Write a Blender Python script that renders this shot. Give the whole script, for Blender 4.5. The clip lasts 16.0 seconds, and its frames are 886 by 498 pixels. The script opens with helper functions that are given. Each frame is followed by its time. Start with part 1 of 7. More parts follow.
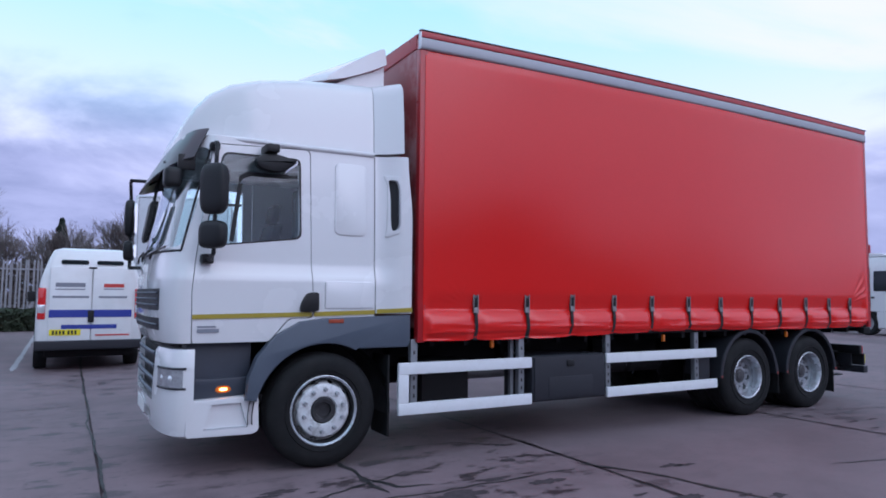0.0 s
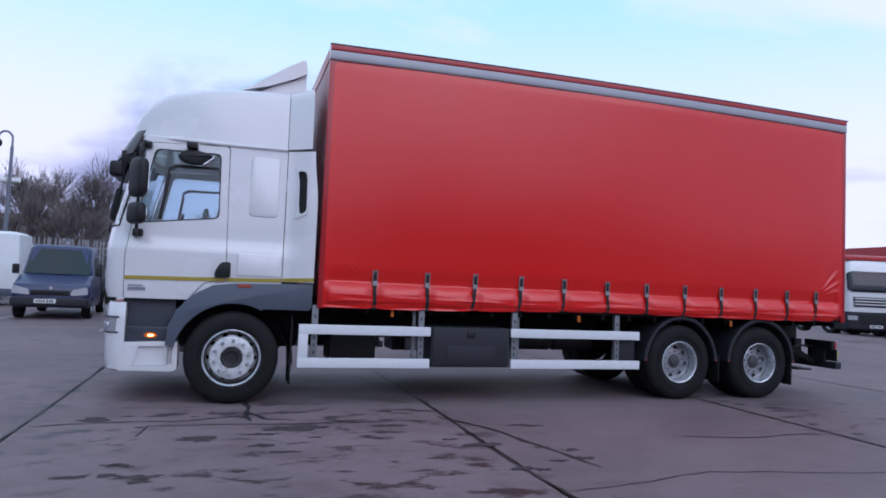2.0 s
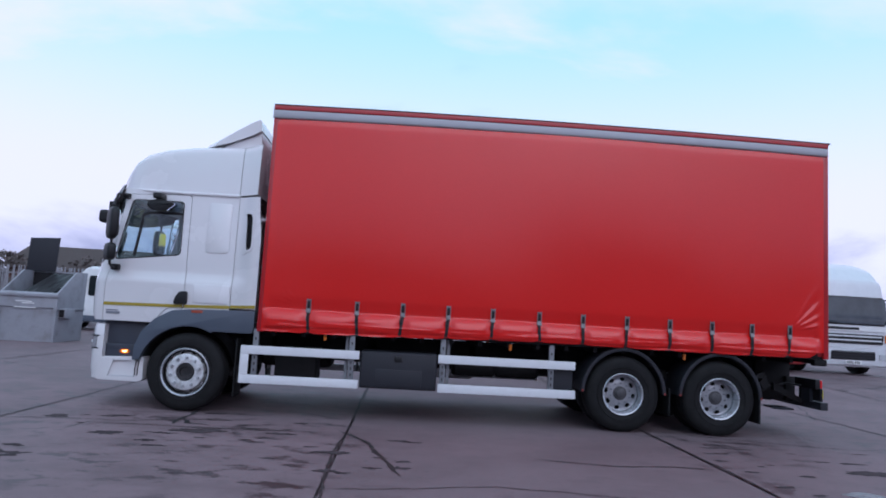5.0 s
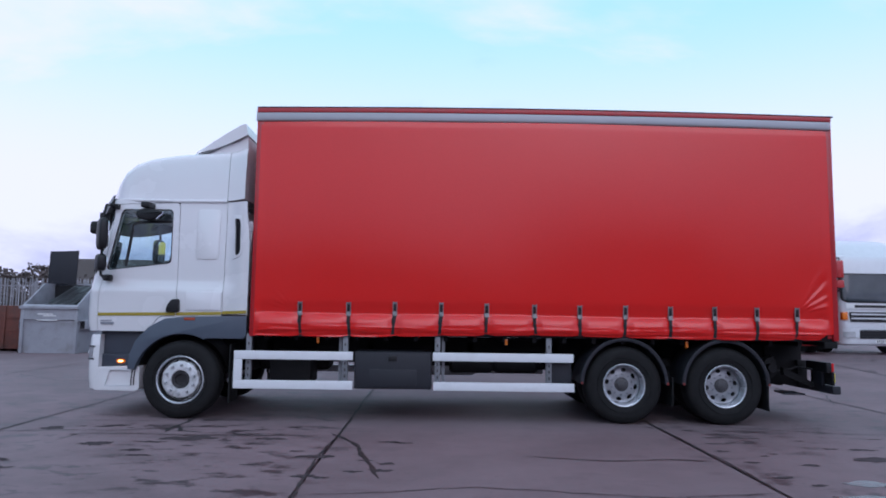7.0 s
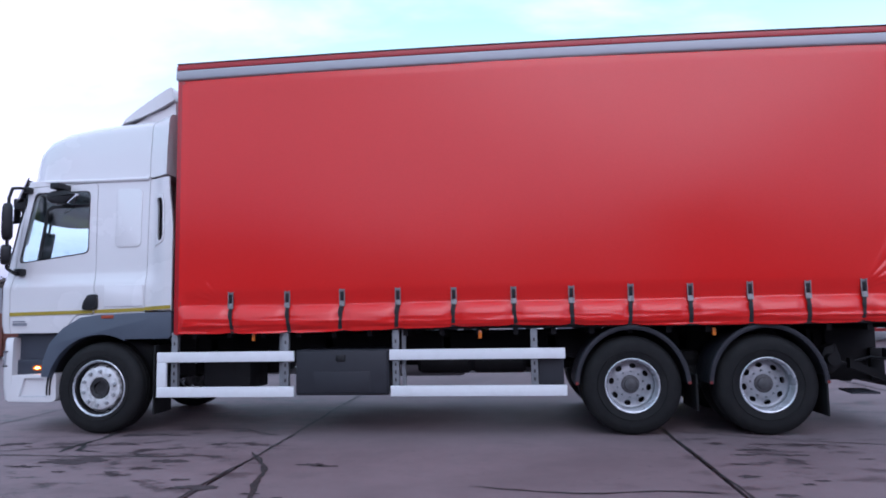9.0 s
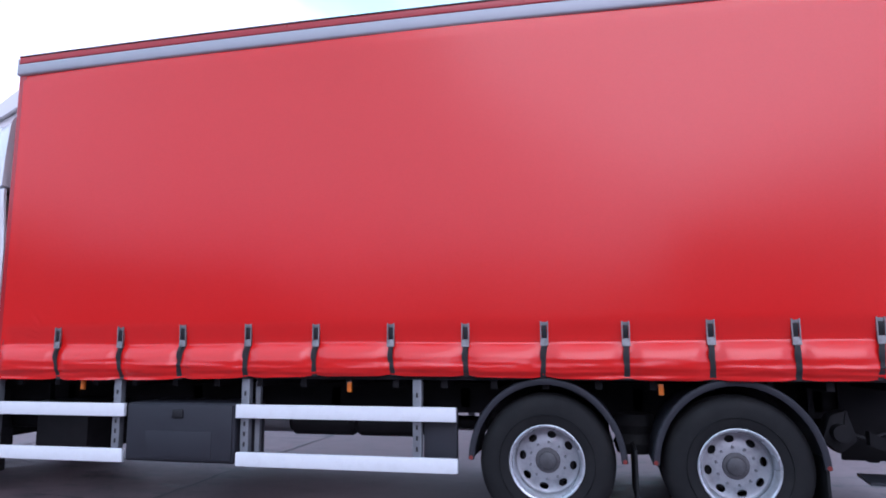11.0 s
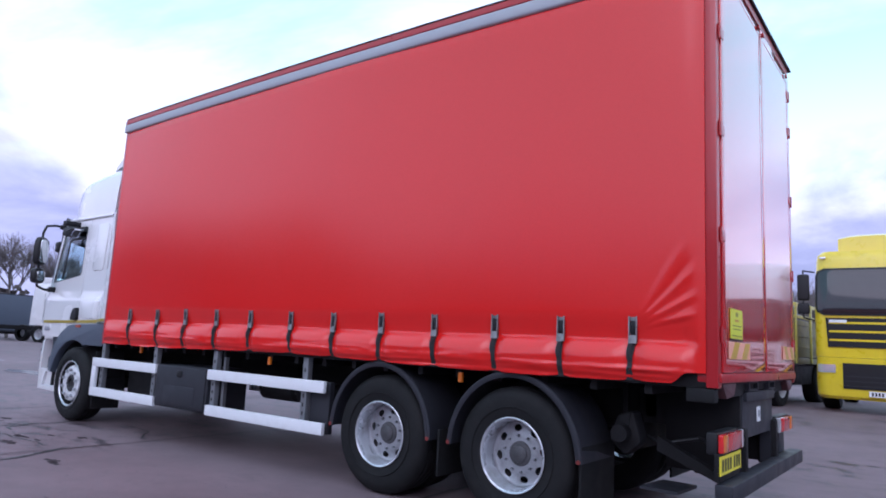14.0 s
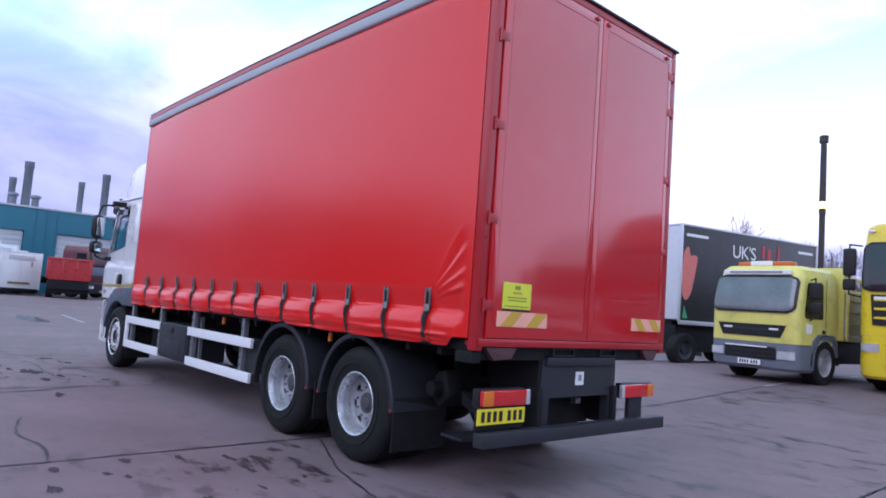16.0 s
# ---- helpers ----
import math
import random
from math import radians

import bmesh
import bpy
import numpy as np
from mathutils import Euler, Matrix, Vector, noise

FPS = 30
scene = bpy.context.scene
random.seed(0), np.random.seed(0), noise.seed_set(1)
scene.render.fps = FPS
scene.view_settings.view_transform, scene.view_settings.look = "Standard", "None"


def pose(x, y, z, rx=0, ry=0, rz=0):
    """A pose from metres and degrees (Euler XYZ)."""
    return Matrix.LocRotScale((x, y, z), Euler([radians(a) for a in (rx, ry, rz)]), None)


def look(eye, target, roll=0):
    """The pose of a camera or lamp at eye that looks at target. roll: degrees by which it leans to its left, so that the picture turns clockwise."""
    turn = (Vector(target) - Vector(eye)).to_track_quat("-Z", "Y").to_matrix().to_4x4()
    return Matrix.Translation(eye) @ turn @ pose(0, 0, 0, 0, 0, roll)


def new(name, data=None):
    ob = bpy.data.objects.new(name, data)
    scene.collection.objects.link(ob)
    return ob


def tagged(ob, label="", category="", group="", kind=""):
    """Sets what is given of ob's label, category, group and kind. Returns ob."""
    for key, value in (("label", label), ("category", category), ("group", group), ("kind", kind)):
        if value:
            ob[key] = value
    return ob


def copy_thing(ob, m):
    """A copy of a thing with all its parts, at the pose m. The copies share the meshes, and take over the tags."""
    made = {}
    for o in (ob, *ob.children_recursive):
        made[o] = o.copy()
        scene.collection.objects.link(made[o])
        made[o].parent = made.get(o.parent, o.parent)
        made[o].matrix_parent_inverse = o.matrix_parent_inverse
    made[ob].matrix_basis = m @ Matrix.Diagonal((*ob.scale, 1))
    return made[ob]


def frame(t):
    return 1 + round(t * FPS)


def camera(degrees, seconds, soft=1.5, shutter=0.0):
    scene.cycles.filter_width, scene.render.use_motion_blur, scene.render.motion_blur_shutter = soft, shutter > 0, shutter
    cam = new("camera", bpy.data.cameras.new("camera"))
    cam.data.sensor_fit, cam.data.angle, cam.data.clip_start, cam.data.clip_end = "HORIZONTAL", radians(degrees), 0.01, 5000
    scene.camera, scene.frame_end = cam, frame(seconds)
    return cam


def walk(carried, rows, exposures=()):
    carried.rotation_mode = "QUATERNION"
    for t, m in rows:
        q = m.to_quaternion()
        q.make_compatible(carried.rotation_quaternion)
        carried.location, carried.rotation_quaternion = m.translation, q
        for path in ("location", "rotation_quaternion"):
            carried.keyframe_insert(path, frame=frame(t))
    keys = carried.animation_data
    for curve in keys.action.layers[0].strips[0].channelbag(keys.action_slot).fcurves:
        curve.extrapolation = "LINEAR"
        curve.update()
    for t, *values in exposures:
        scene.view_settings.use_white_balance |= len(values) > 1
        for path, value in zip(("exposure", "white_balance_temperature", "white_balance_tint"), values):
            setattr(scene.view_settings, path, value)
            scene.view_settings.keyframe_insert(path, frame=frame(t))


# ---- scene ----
cam = camera(67.2, 16.0, soft=1.8)
PATH = [
    (0, (-1.994, -5.575, 1.503), (-1.017, -3.836, 1.642), 0.5),
    (0.5, (-1.604, -6.203, 1.479), (-0.703, -4.422, 1.602), 0.5),
    (1, (-1.040, -6.774, 1.485), (-0.152, -4.986, 1.602), 3.2),
    (1.5, (-0.619, -7.102, 1.425), (0.104, -5.243, 1.565), 2.1),
    (2, (-0.057, -7.492, 1.348), (0.544, -5.588, 1.463), 2.5),
    (2.5, (0.435, -7.781, 1.325), (0.913, -5.843, 1.448), 2.4),
    (3, (1.065, -8.013, 1.341), (1.451, -6.056, 1.492), 3.5),
    (3.5, (1.796, -8.239, 1.353), (2.091, -6.269, 1.532), 3.4),
    (6, (2.879, -8.844, 1.401), (2.924, -6.855, 1.604), 2.7),
    (6.5, (3.001, -8.808, 1.415), (3.052, -6.818, 1.614), 1.2),
    (7, (3.237, -8.610, 1.410), (3.260, -6.619, 1.596), 0.8),
    (7.5, (3.788, -8.221, 1.311), (3.797, -6.227, 1.472), 0.6),
    (8, (4.066, -7.795, 1.280), (3.995, -5.801, 1.409), -0.2),
    (10.5, (5.531, -5.449, 1.333), (5.198, -3.497, 1.608), -0.5),
    (11, (6.025, -5.000, 1.358), (5.605, -3.065, 1.639), -0.3),
    (11.5, (6.528, -4.713, 1.403), (5.951, -2.827, 1.734), 0.4),
    (12, (7.109, -4.386, 1.399), (6.365, -2.557, 1.716), 1.4),
    (12.5, (7.826, -4.248, 1.363), (6.989, -2.459, 1.678), 2.4),
    (13, (8.376, -4.333, 1.357), (7.350, -2.636, 1.619), 1.4),
    (13.5, (8.964, -4.452, 1.352), (7.842, -2.810, 1.560), 2.6),
    (14, (9.593, -4.317, 1.276), (8.396, -2.739, 1.558), 2.9),
    (14.5, (10.202, -4.210, 1.375), (8.899, -2.716, 1.637), 3.1),
    (15, (10.791, -3.923, 1.374), (9.400, -2.521, 1.687), 3.7),
    (15.5, (11.359, -3.665, 1.397), (9.873, -2.341, 1.592), 2.7),
    (16, (11.835, -3.351, 1.395), (10.345, -2.027, 1.563), 4.2),
]
EXPOSURES = [(0.0, 0.24, 5800, 32), (3.5, 0.15, 5950, 32), (6.0, 0.15, 5900, 31), (8.0, 0.30, 5950, 32), (10.5, 0.80, 5900, 36), (11.5, 0.87, 5900, 36), (12.1, 0.68, 5900, 37), (13.0, 0.84, 5900, 37), (14.5, 0.56, 5950, 36), (16.0, 0.63, 5900, 36)]
walk(cam, [(t, look(eye, target, roll)) for t, eye, target, roll in PATH], EXPOSURES)

# ---- world and sun: a bright, thinly clouded winter afternoon ----
SUN_ELEV, SUN_AZ = radians(38), radians(166)
world = bpy.data.worlds.new("sky_world")
scene.world = world
world.use_nodes = True
wn, wl = world.node_tree.nodes, world.node_tree.links
wn.clear()
w_out = wn.new("ShaderNodeOutputWorld")
w_bg = wn.new("ShaderNodeBackground")
w_sky = wn.new("ShaderNodeTexSky")
w_sky.sky_type = "NISHITA"
w_sky.sun_disc = False
w_sky.sun_elevation, w_sky.sun_rotation = SUN_ELEV, SUN_AZ
w_sky.air_density, w_sky.dust_density, w_sky.ozone_density = 1.0, 1.2, 1.0


def w_math(kind, p, q=None, k=None):
    node = wn.new("ShaderNodeMath")
    node.operation = kind
    for i, v in enumerate((p, q, k)):
        if isinstance(v, (int, float)):
            node.inputs[i].default_value = v
        elif v is not None:
            wl.new(v, node.inputs[i])
    return node.outputs[0]


def w_span(v, a, b_, lo=0.0, hi=1.0):
    node = wn.new("ShaderNodeMapRange")
    node.interpolation_type = "SMOOTHSTEP"
    for name, x in (("From Min", a), ("From Max", b_), ("To Min", lo), ("To Max", hi)):
        node.inputs[name].default_value = x
    wl.new(v, node.inputs["Value"])
    return node.outputs["Result"]


def w_noise(vec, scale, detail, rough, stretch, shift, warp=0.0):
    mp, node = wn.new("ShaderNodeMapping"), wn.new("ShaderNodeTexNoise")
    mp.inputs["Scale"].default_value, mp.inputs["Location"].default_value = stretch, shift
    for name, x in (("Scale", scale), ("Detail", detail), ("Roughness", rough), ("Distortion", warp)):
        node.inputs[name].default_value = x
    wl.new(vec, mp.inputs["Vector"])
    wl.new(mp.outputs["Vector"], node.inputs["Vector"])
    return node.outputs["Fac"]


def w_blend(f, p, q):
    node = wn.new("ShaderNodeMix")
    node.data_type = "RGBA"
    for name, v in (("Factor", f), ("A", p), ("B", q)):
        if isinstance(v, tuple):
            node.inputs[name].default_value = (*v, 1)
        elif isinstance(v, float):
            node.inputs[name].default_value = v
        else:
            wl.new(v, node.inputs[name])
    return node.outputs["Result"]


w_co, w_sep, w_flat = wn.new("ShaderNodeTexCoord"), wn.new("ShaderNodeSeparateXYZ"), wn.new("ShaderNodeCombineXYZ")
w_dir = w_co.outputs["Generated"]
wl.new(w_dir, w_sep.inputs["Vector"])
w_x, w_y, w_z = w_sep.outputs["X"], w_sep.outputs["Y"], w_sep.outputs["Z"]
# a flat cloud layer overhead, so that the wisps draw together towards the horizon
w_depth = w_math("ADD", w_math("MAXIMUM", w_z, 0.0), 0.22)
wl.new(w_math("DIVIDE", w_x, w_depth), w_flat.inputs["X"])
wl.new(w_math("DIVIDE", w_y, w_depth), w_flat.inputs["Y"])
w_plane = w_flat.outputs["Vector"]
w_wisp = w_span(w_noise(w_plane, 0.85, 8.0, 0.56, (0.75, 1.3, 1.0), (3.1, 1.7, 0.0), 0.5), 0.40, 0.62, 0.06, 1.0)
# thin high haze makes the clear part pale cyan
w_gain = wn.new("ShaderNodeMix")
w_gain.data_type, w_gain.blend_type = "RGBA", "MULTIPLY"
w_gain.inputs["Factor"].default_value = 1.0
w_gain.inputs["B"].default_value = (1.7, 2.1, 2.0, 1)
wl.new(w_sky.outputs["Color"], w_gain.inputs["A"])
w_clear = w_blend(0.8, w_gain.outputs["Result"], (4.9, 10.3, 10.4))
# the cloud closes up towards the horizon
w_cover = w_math("MAXIMUM", w_wisp, w_span(w_z, 0.16, 0.46, 1.0, 0.0))
# slate cloud lies low in broad ragged banks with paler sky between them
w_tone = w_noise(w_dir, 2.1, 7.0, 0.55, (1.0, 1.0, 2.4), (0.35, 0.1, 0.0), 0.3)
w_gap = w_math("MULTIPLY", w_span(w_math("ABSOLUTE", w_x), 0.05, 0.26), w_span(w_y, 0.28, 0.62))
w_bank = w_math("ADD", w_math("MULTIPLY_ADD", w_tone, 0.95, w_z), w_math("ADD", w_math("MULTIPLY", w_gap, 0.24), w_span(w_y, -0.15, 0.15, 0.14, 0.0)))
w_slate = w_blend(w_span(w_noise(w_dir, 4.5, 7.0, 0.6, (1.0, 1.0, 3.0), (1.3, 0.4, 2.0), 0.4), 0.30, 0.70), (3.1, 3.8, 5.5), (4.7, 5.5, 7.4))
w_cloud = w_blend(w_span(w_bank, 0.64, 0.84), w_slate, (8.9, 9.9, 11.2))
wl.new(w_blend(w_cover, w_clear, w_cloud), w_bg.inputs["Color"])
w_bg.inputs["Strength"].default_value = 0.085
wl.new(w_bg.outputs["Background"], w_out.inputs["Surface"])

sun_data = bpy.data.lights.new("sun", "SUN")
sun_data.energy, sun_data.angle, sun_data.color = 0.55, radians(50), (1.0, 0.98, 0.97)
sun = new("sun", sun_data)
sun_dir = Vector((math.sin(SUN_AZ) * math.cos(SUN_ELEV), math.cos(SUN_AZ) * math.cos(SUN_ELEV), math.sin(SUN_ELEV)))
sun.matrix_world = look(sun_dir * 60, (0, 0, 0))


# ---- materials ----
def material(name, colour, rough=0.5, metal=0.0, vary=0.12, scale=6.0, fine=90.0, bump=0.0, coat=0.0, dirt=None, dirt_amount=0.0,
             dirt_scale=2.0, random_shade=0.0, island_shade=0.0, spec=0.5, coat_ior=1.5):
    """A painted or worn surface: colour with broad and fine variation, stains of their own shape, and fine relief."""
    m = bpy.data.materials.new(name)
    m.use_nodes = True
    n, l = m.node_tree.nodes, m.node_tree.links
    b = n["Principled BSDF"]
    b.inputs["Roughness"].default_value, b.inputs["Metallic"].default_value = rough, metal
    b.inputs["Coat Weight"].default_value = coat
    b.inputs["Coat Roughness"].default_value = 0.06
    b.inputs["Coat IOR"].default_value = coat_ior
    b.inputs["Specular IOR Level"].default_value = spec
    co = n.new("ShaderNodeTexCoord")
    broad, grain = n.new("ShaderNodeTexNoise"), n.new("ShaderNodeTexNoise")
    broad.inputs["Scale"].default_value, broad.inputs["Detail"].default_value = scale, 5
    grain.inputs["Scale"].default_value, grain.inputs["Detail"].default_value = fine, 3
    for tex in (broad, grain):
        l.new(co.outputs["Object"], tex.inputs["Vector"])
    add = n.new("ShaderNodeMath")
    add.operation = "MULTIPLY_ADD"
    add.inputs[1].default_value = 0.6
    l.new(broad.outputs["Fac"], add.inputs[0])
    half = n.new("ShaderNodeMath")
    half.operation = "MULTIPLY"
    half.inputs[1].default_value = 0.4
    l.new(grain.outputs["Fac"], half.inputs[0])
    l.new(half.outputs[0], add.inputs[2])
    span = n.new("ShaderNodeMapRange")
    span.inputs["From Min"].default_value, span.inputs["From Max"].default_value = 0.3, 0.7
    span.inputs["To Min"].default_value, span.inputs["To Max"].default_value = 1 - vary, 1 + vary
    l.new(add.outputs[0], span.inputs["Value"])
    last = span.outputs["Result"]
    for amount, node, socket in ((random_shade, "ShaderNodeObjectInfo", "Random"), (island_shade, "ShaderNodeNewGeometry", "Random Per Island")):
        if amount:
            info, rng, mul = n.new(node), n.new("ShaderNodeMapRange"), n.new("ShaderNodeMath")
            rng.inputs["To Min"].default_value, rng.inputs["To Max"].default_value = 1 - amount, 1 + amount
            mul.operation = "MULTIPLY"
            l.new(info.outputs[socket], rng.inputs["Value"])
            l.new(rng.outputs["Result"], mul.inputs[0])
            l.new(last, mul.inputs[1])
            last = mul.outputs[0]
    shade = n.new("ShaderNodeVectorMath")
    shade.operation = "SCALE"
    shade.inputs[0].default_value = colour
    l.new(last, shade.inputs["Scale"])
    out = shade.outputs["Vector"]
    if dirt:
        spots, ramp, mix = n.new("ShaderNodeTexNoise"), n.new("ShaderNodeValToRGB"), n.new("ShaderNodeMix")
        spots.inputs["Scale"].default_value, spots.inputs["Detail"].default_value, spots.inputs["Roughness"].default_value = dirt_scale, 8, 0.65
        l.new(co.outputs["Object"], spots.inputs["Vector"])
        ramp.color_ramp.elements[0].position, ramp.color_ramp.elements[1].position = 0.48, 0.72
        ramp.color_ramp.elements[1].color = (dirt_amount,) * 3 + (1,)
        l.new(spots.outputs["Fac"], ramp.inputs["Fac"])
        mix.data_type = "RGBA"
        mix.inputs["B"].default_value = (*dirt, 1)
        l.new(ramp.outputs["Color"], mix.inputs["Factor"])
        l.new(out, mix.inputs["A"])
        out = mix.outputs["Result"]
    l.new(out, b.inputs["Base Color"])
    gloss = n.new("ShaderNodeMapRange")
    gloss.inputs["From Min"].default_value, gloss.inputs["From Max"].default_value = 0.3, 0.7
    gloss.inputs["To Min"].default_value, gloss.inputs["To Max"].default_value = rough * 0.85, min(1.0, rough * 1.15)
    l.new(broad.outputs["Fac"], gloss.inputs["Value"])
    l.new(gloss.outputs["Result"], b.inputs["Roughness"])
    if bump:
        bp = n.new("ShaderNodeBump")
        bp.inputs["Strength"].default_value, bp.inputs["Distance"].default_value = bump, 0.01
        l.new(grain.outputs["Fac"], bp.inputs["Height"])
        l.new(bp.outputs["Normal"], b.inputs["Normal"])
    return m


def glowing(name, colour, strength):
    m = bpy.data.materials.new(name)
    m.use_nodes = True
    b = m.node_tree.nodes["Principled BSDF"]
    b.inputs["Base Color"].default_value = (*colour, 1)
    b.inputs["Emission Color"].default_value = (*colour, 1)
    b.inputs["Emission Strength"].default_value = strength
    return m


def clear_glass(name, tint, rough=0.0):
    m = bpy.data.materials.new(name)
    m.use_nodes = True
    b = m.node_tree.nodes["Principled BSDF"]
    b.inputs["Base Color"].default_value = (*tint, 1)
    b.inputs["Roughness"].default_value = rough
    b.inputs["Transmission Weight"].default_value = 1.0
    b.inputs["IOR"].default_value = 1.45
    return m


WHITE = material("white_lorry_paint", (0.72, 0.71, 0.725), 0.26, vary=0.008, scale=1.5, coat=0.8, dirt=(0.60, 0.58, 0.56), dirt_amount=0.05, dirt_scale=0.7)
VANWHITE = material("white_van_paint", (0.72, 0.73, 0.74), 0.32, vary=0.03, coat=0.3, dirt=(0.4, 0.38, 0.35), dirt_amount=0.2)
GREY_TRIM = material("slate_grey_plastic", (0.074, 0.093, 0.125), 0.42, vary=0.06, bump=0.05)
DARK_TRIM = material("charcoal_plastic", (0.024, 0.025, 0.032), 0.5, vary=0.10, bump=0.06, spec=0.35)
BLACK = material("black_plastic", (0.012, 0.012, 0.014), 0.45, vary=0.10, bump=0.05, spec=0.35)
CHASSIS = material("black_chassis_paint", (0.008, 0.0075, 0.009), 0.65, vary=0.2, dirt=(0.02, 0.018, 0.017), dirt_amount=0.3, dirt_scale=4, spec=0.25)
RUBBER = material("tyre_rubber", (0.010, 0.010, 0.011), 0.75, vary=0.15, bump=0.15, dirt=(0.030, 0.028, 0.027), dirt_amount=0.3, dirt_scale=5, spec=0.25)
RIM = material("silver_wheel_paint", (0.52, 0.54, 0.58), 0.28, metal=0.5, vary=0.08, dirt=(0.16, 0.14, 0.12), dirt_amount=0.5, dirt_scale=7)
RIM_WHITE = material("pale_wheel_paint", (0.66, 0.67, 0.69), 0.36, metal=0.1, vary=0.08, dirt=(0.10, 0.09, 0.09), dirt_amount=0.75, dirt_scale=9)
NUT_DULL = material("dull_wheel_nut", (0.20, 0.205, 0.225), 0.42, metal=0.5, vary=0.2)
NUT = material("wheel_nut_steel", (0.42, 0.43, 0.46), 0.4, metal=0.4, vary=0.2, dirt=(0.08, 0.07, 0.07), dirt_amount=0.6, dirt_scale=20)
TRACK = material("grey_track_cover", (0.36, 0.36, 0.39), 0.45, metal=0.2, vary=0.05)
RIM_DISC = material("dull_wheel_disc", (0.36, 0.37, 0.40), 0.4, metal=0.4, vary=0.1, dirt=(0.10, 0.09, 0.085), dirt_amount=0.6, dirt_scale=8)
HUB = material("greasy_hub", (0.024, 0.023, 0.026), 0.5, metal=0.2, vary=0.25, dirt=(0.09, 0.085, 0.085), dirt_amount=0.4, dirt_scale=14)
HUB_DULL = material("dull_grey_hub", (0.085, 0.083, 0.09), 0.5, metal=0.3, vary=0.3, dirt=(0.03, 0.028, 0.028), dirt_amount=0.5, dirt_scale=20)
CURTAIN = material("red_pvc_curtain", (0.70, 0.013, 0.008), 0.215, vary=0.03, scale=0.8, fine=40, spec=0.62)
RED_DOOR = material("red_door_paint", (0.56, 0.011, 0.013), 0.14, vary=0.03, scale=1.5, coat=1.0, coat_ior=1.5, dirt=(0.42, 0.10, 0.10), dirt_amount=0.12, dirt_scale=1.1)
RED_FRAME = material("red_frame_paint", (0.40, 0.011, 0.014), 0.32, vary=0.06, coat=0.2)
HEADBOARD = material("weathered_red_headboard", (0.34, 0.06, 0.06), 0.4, vary=0.2, scale=3, dirt=(0.55, 0.40, 0.40), dirt_amount=0.6, dirt_scale=3)
ALLOY = material("brushed_alloy", (0.56, 0.58, 0.61), 0.42, metal=0.6, vary=0.06, bump=0.03)
RAIL_WHITE = material("white_side_rail", (0.74, 0.75, 0.78), 0.38, vary=0.04, dirt=(0.35, 0.34, 0.33), dirt_amount=0.2, dirt_scale=6)
STEEL = material("galvanised_steel", (0.22, 0.23, 0.25), 0.5, metal=0.5, vary=0.2)
BUCKLE = material("buckle_steel", (0.22, 0.215, 0.22), 0.45, metal=0.5, vary=0.25, scale=30, dirt=(0.06, 0.05, 0.05), dirt_amount=0.6, dirt_scale=25)
STRAP = material("black_webbing", (0.018, 0.018, 0.02), 0.8, vary=0.2, bump=0.2)
OCHRE = material("ochre_stripe_film", (0.36, 0.27, 0.03), 0.35, vary=0.04)
AMBER = material("amber_lens", (0.72, 0.17, 0.015), 0.15, vary=0.06, coat=0.5)
AMBER_LIT = glowing("lit_amber_lamp", (1.0, 0.42, 0.10), 9.0)
LAMP_LIT = glowing("lit_lamp_head", (1.0, 0.50, 0.15), 2.5)
DULL_RED = material("dull_red_reflector", (0.20, 0.025, 0.02), 0.4, vary=0.1)
STEP_GREY = material("dark_slate_plastic", (0.040, 0.048, 0.068), 0.45, vary=0.08, bump=0.05)
RED_LENS = material("red_lens", (0.62, 0.02, 0.02), 0.12, vary=0.08, coat=0.6)
CLEAR_LENS = material("clear_lens", (0.70, 0.72, 0.75), 0.08, metal=0.5, vary=0.1, coat=0.8)
YELLOW_FILM = material("yellow_reflective_film", (0.80, 0.66, 0.02), 0.35, vary=0.03)
LAMP_GLASS = material("headlamp_glass", (0.42, 0.43, 0.46), 0.08, metal=0.4, vary=0.35, scale=18, coat=1.0)
LIME_FILM = material("lime_sticker", (0.70, 0.72, 0.04), 0.4, vary=0.03)
PINK_FILM = material("pink_reflective_film", (0.92, 0.42, 0.30), 0.35, vary=0.03)
GOLD_FILM = material("gold_reflective_film", (0.60, 0.36, 0.04), 0.35, vary=0.03)
INK = material("black_ink", (0.012, 0.012, 0.014), 0.5, vary=0.03)
OLIVE_INK = material("olive_print", (0.26, 0.27, 0.03), 0.5, vary=0.1)
RUST_INK = material("faded_red_print", (0.55, 0.30, 0.04), 0.5, vary=0.1)
GREY_INK = material("grey_ink", (0.22, 0.23, 0.27), 0.5, vary=0.03)
LIGHT_INK = material("white_ink", (0.75, 0.75, 0.75), 0.5, vary=0.03)
RED_INK = material("red_ink", (0.55, 0.05, 0.04), 0.5, vary=0.03)
BLUE_INK = material("blue_ink", (0.03, 0.05, 0.30), 0.4, vary=0.03)
GLASS = clear_glass("cab_glass", (0.82, 0.965, 0.975))
DARK_GLASS = material("tinted_glass", (0.016, 0.021, 0.024), 0.06, vary=0.1, spec=0.55)
MIRROR = material("mirror_glass", (0.8, 0.82, 0.84), 0.02, metal=1.0, vary=0.0)
SEAT = material("grey_seat_cloth", (0.07, 0.08, 0.09), 0.85, vary=0.2, bump=0.2)
LINING = material("grey_cab_lining", (0.13, 0.135, 0.14), 0.8, vary=0.08)


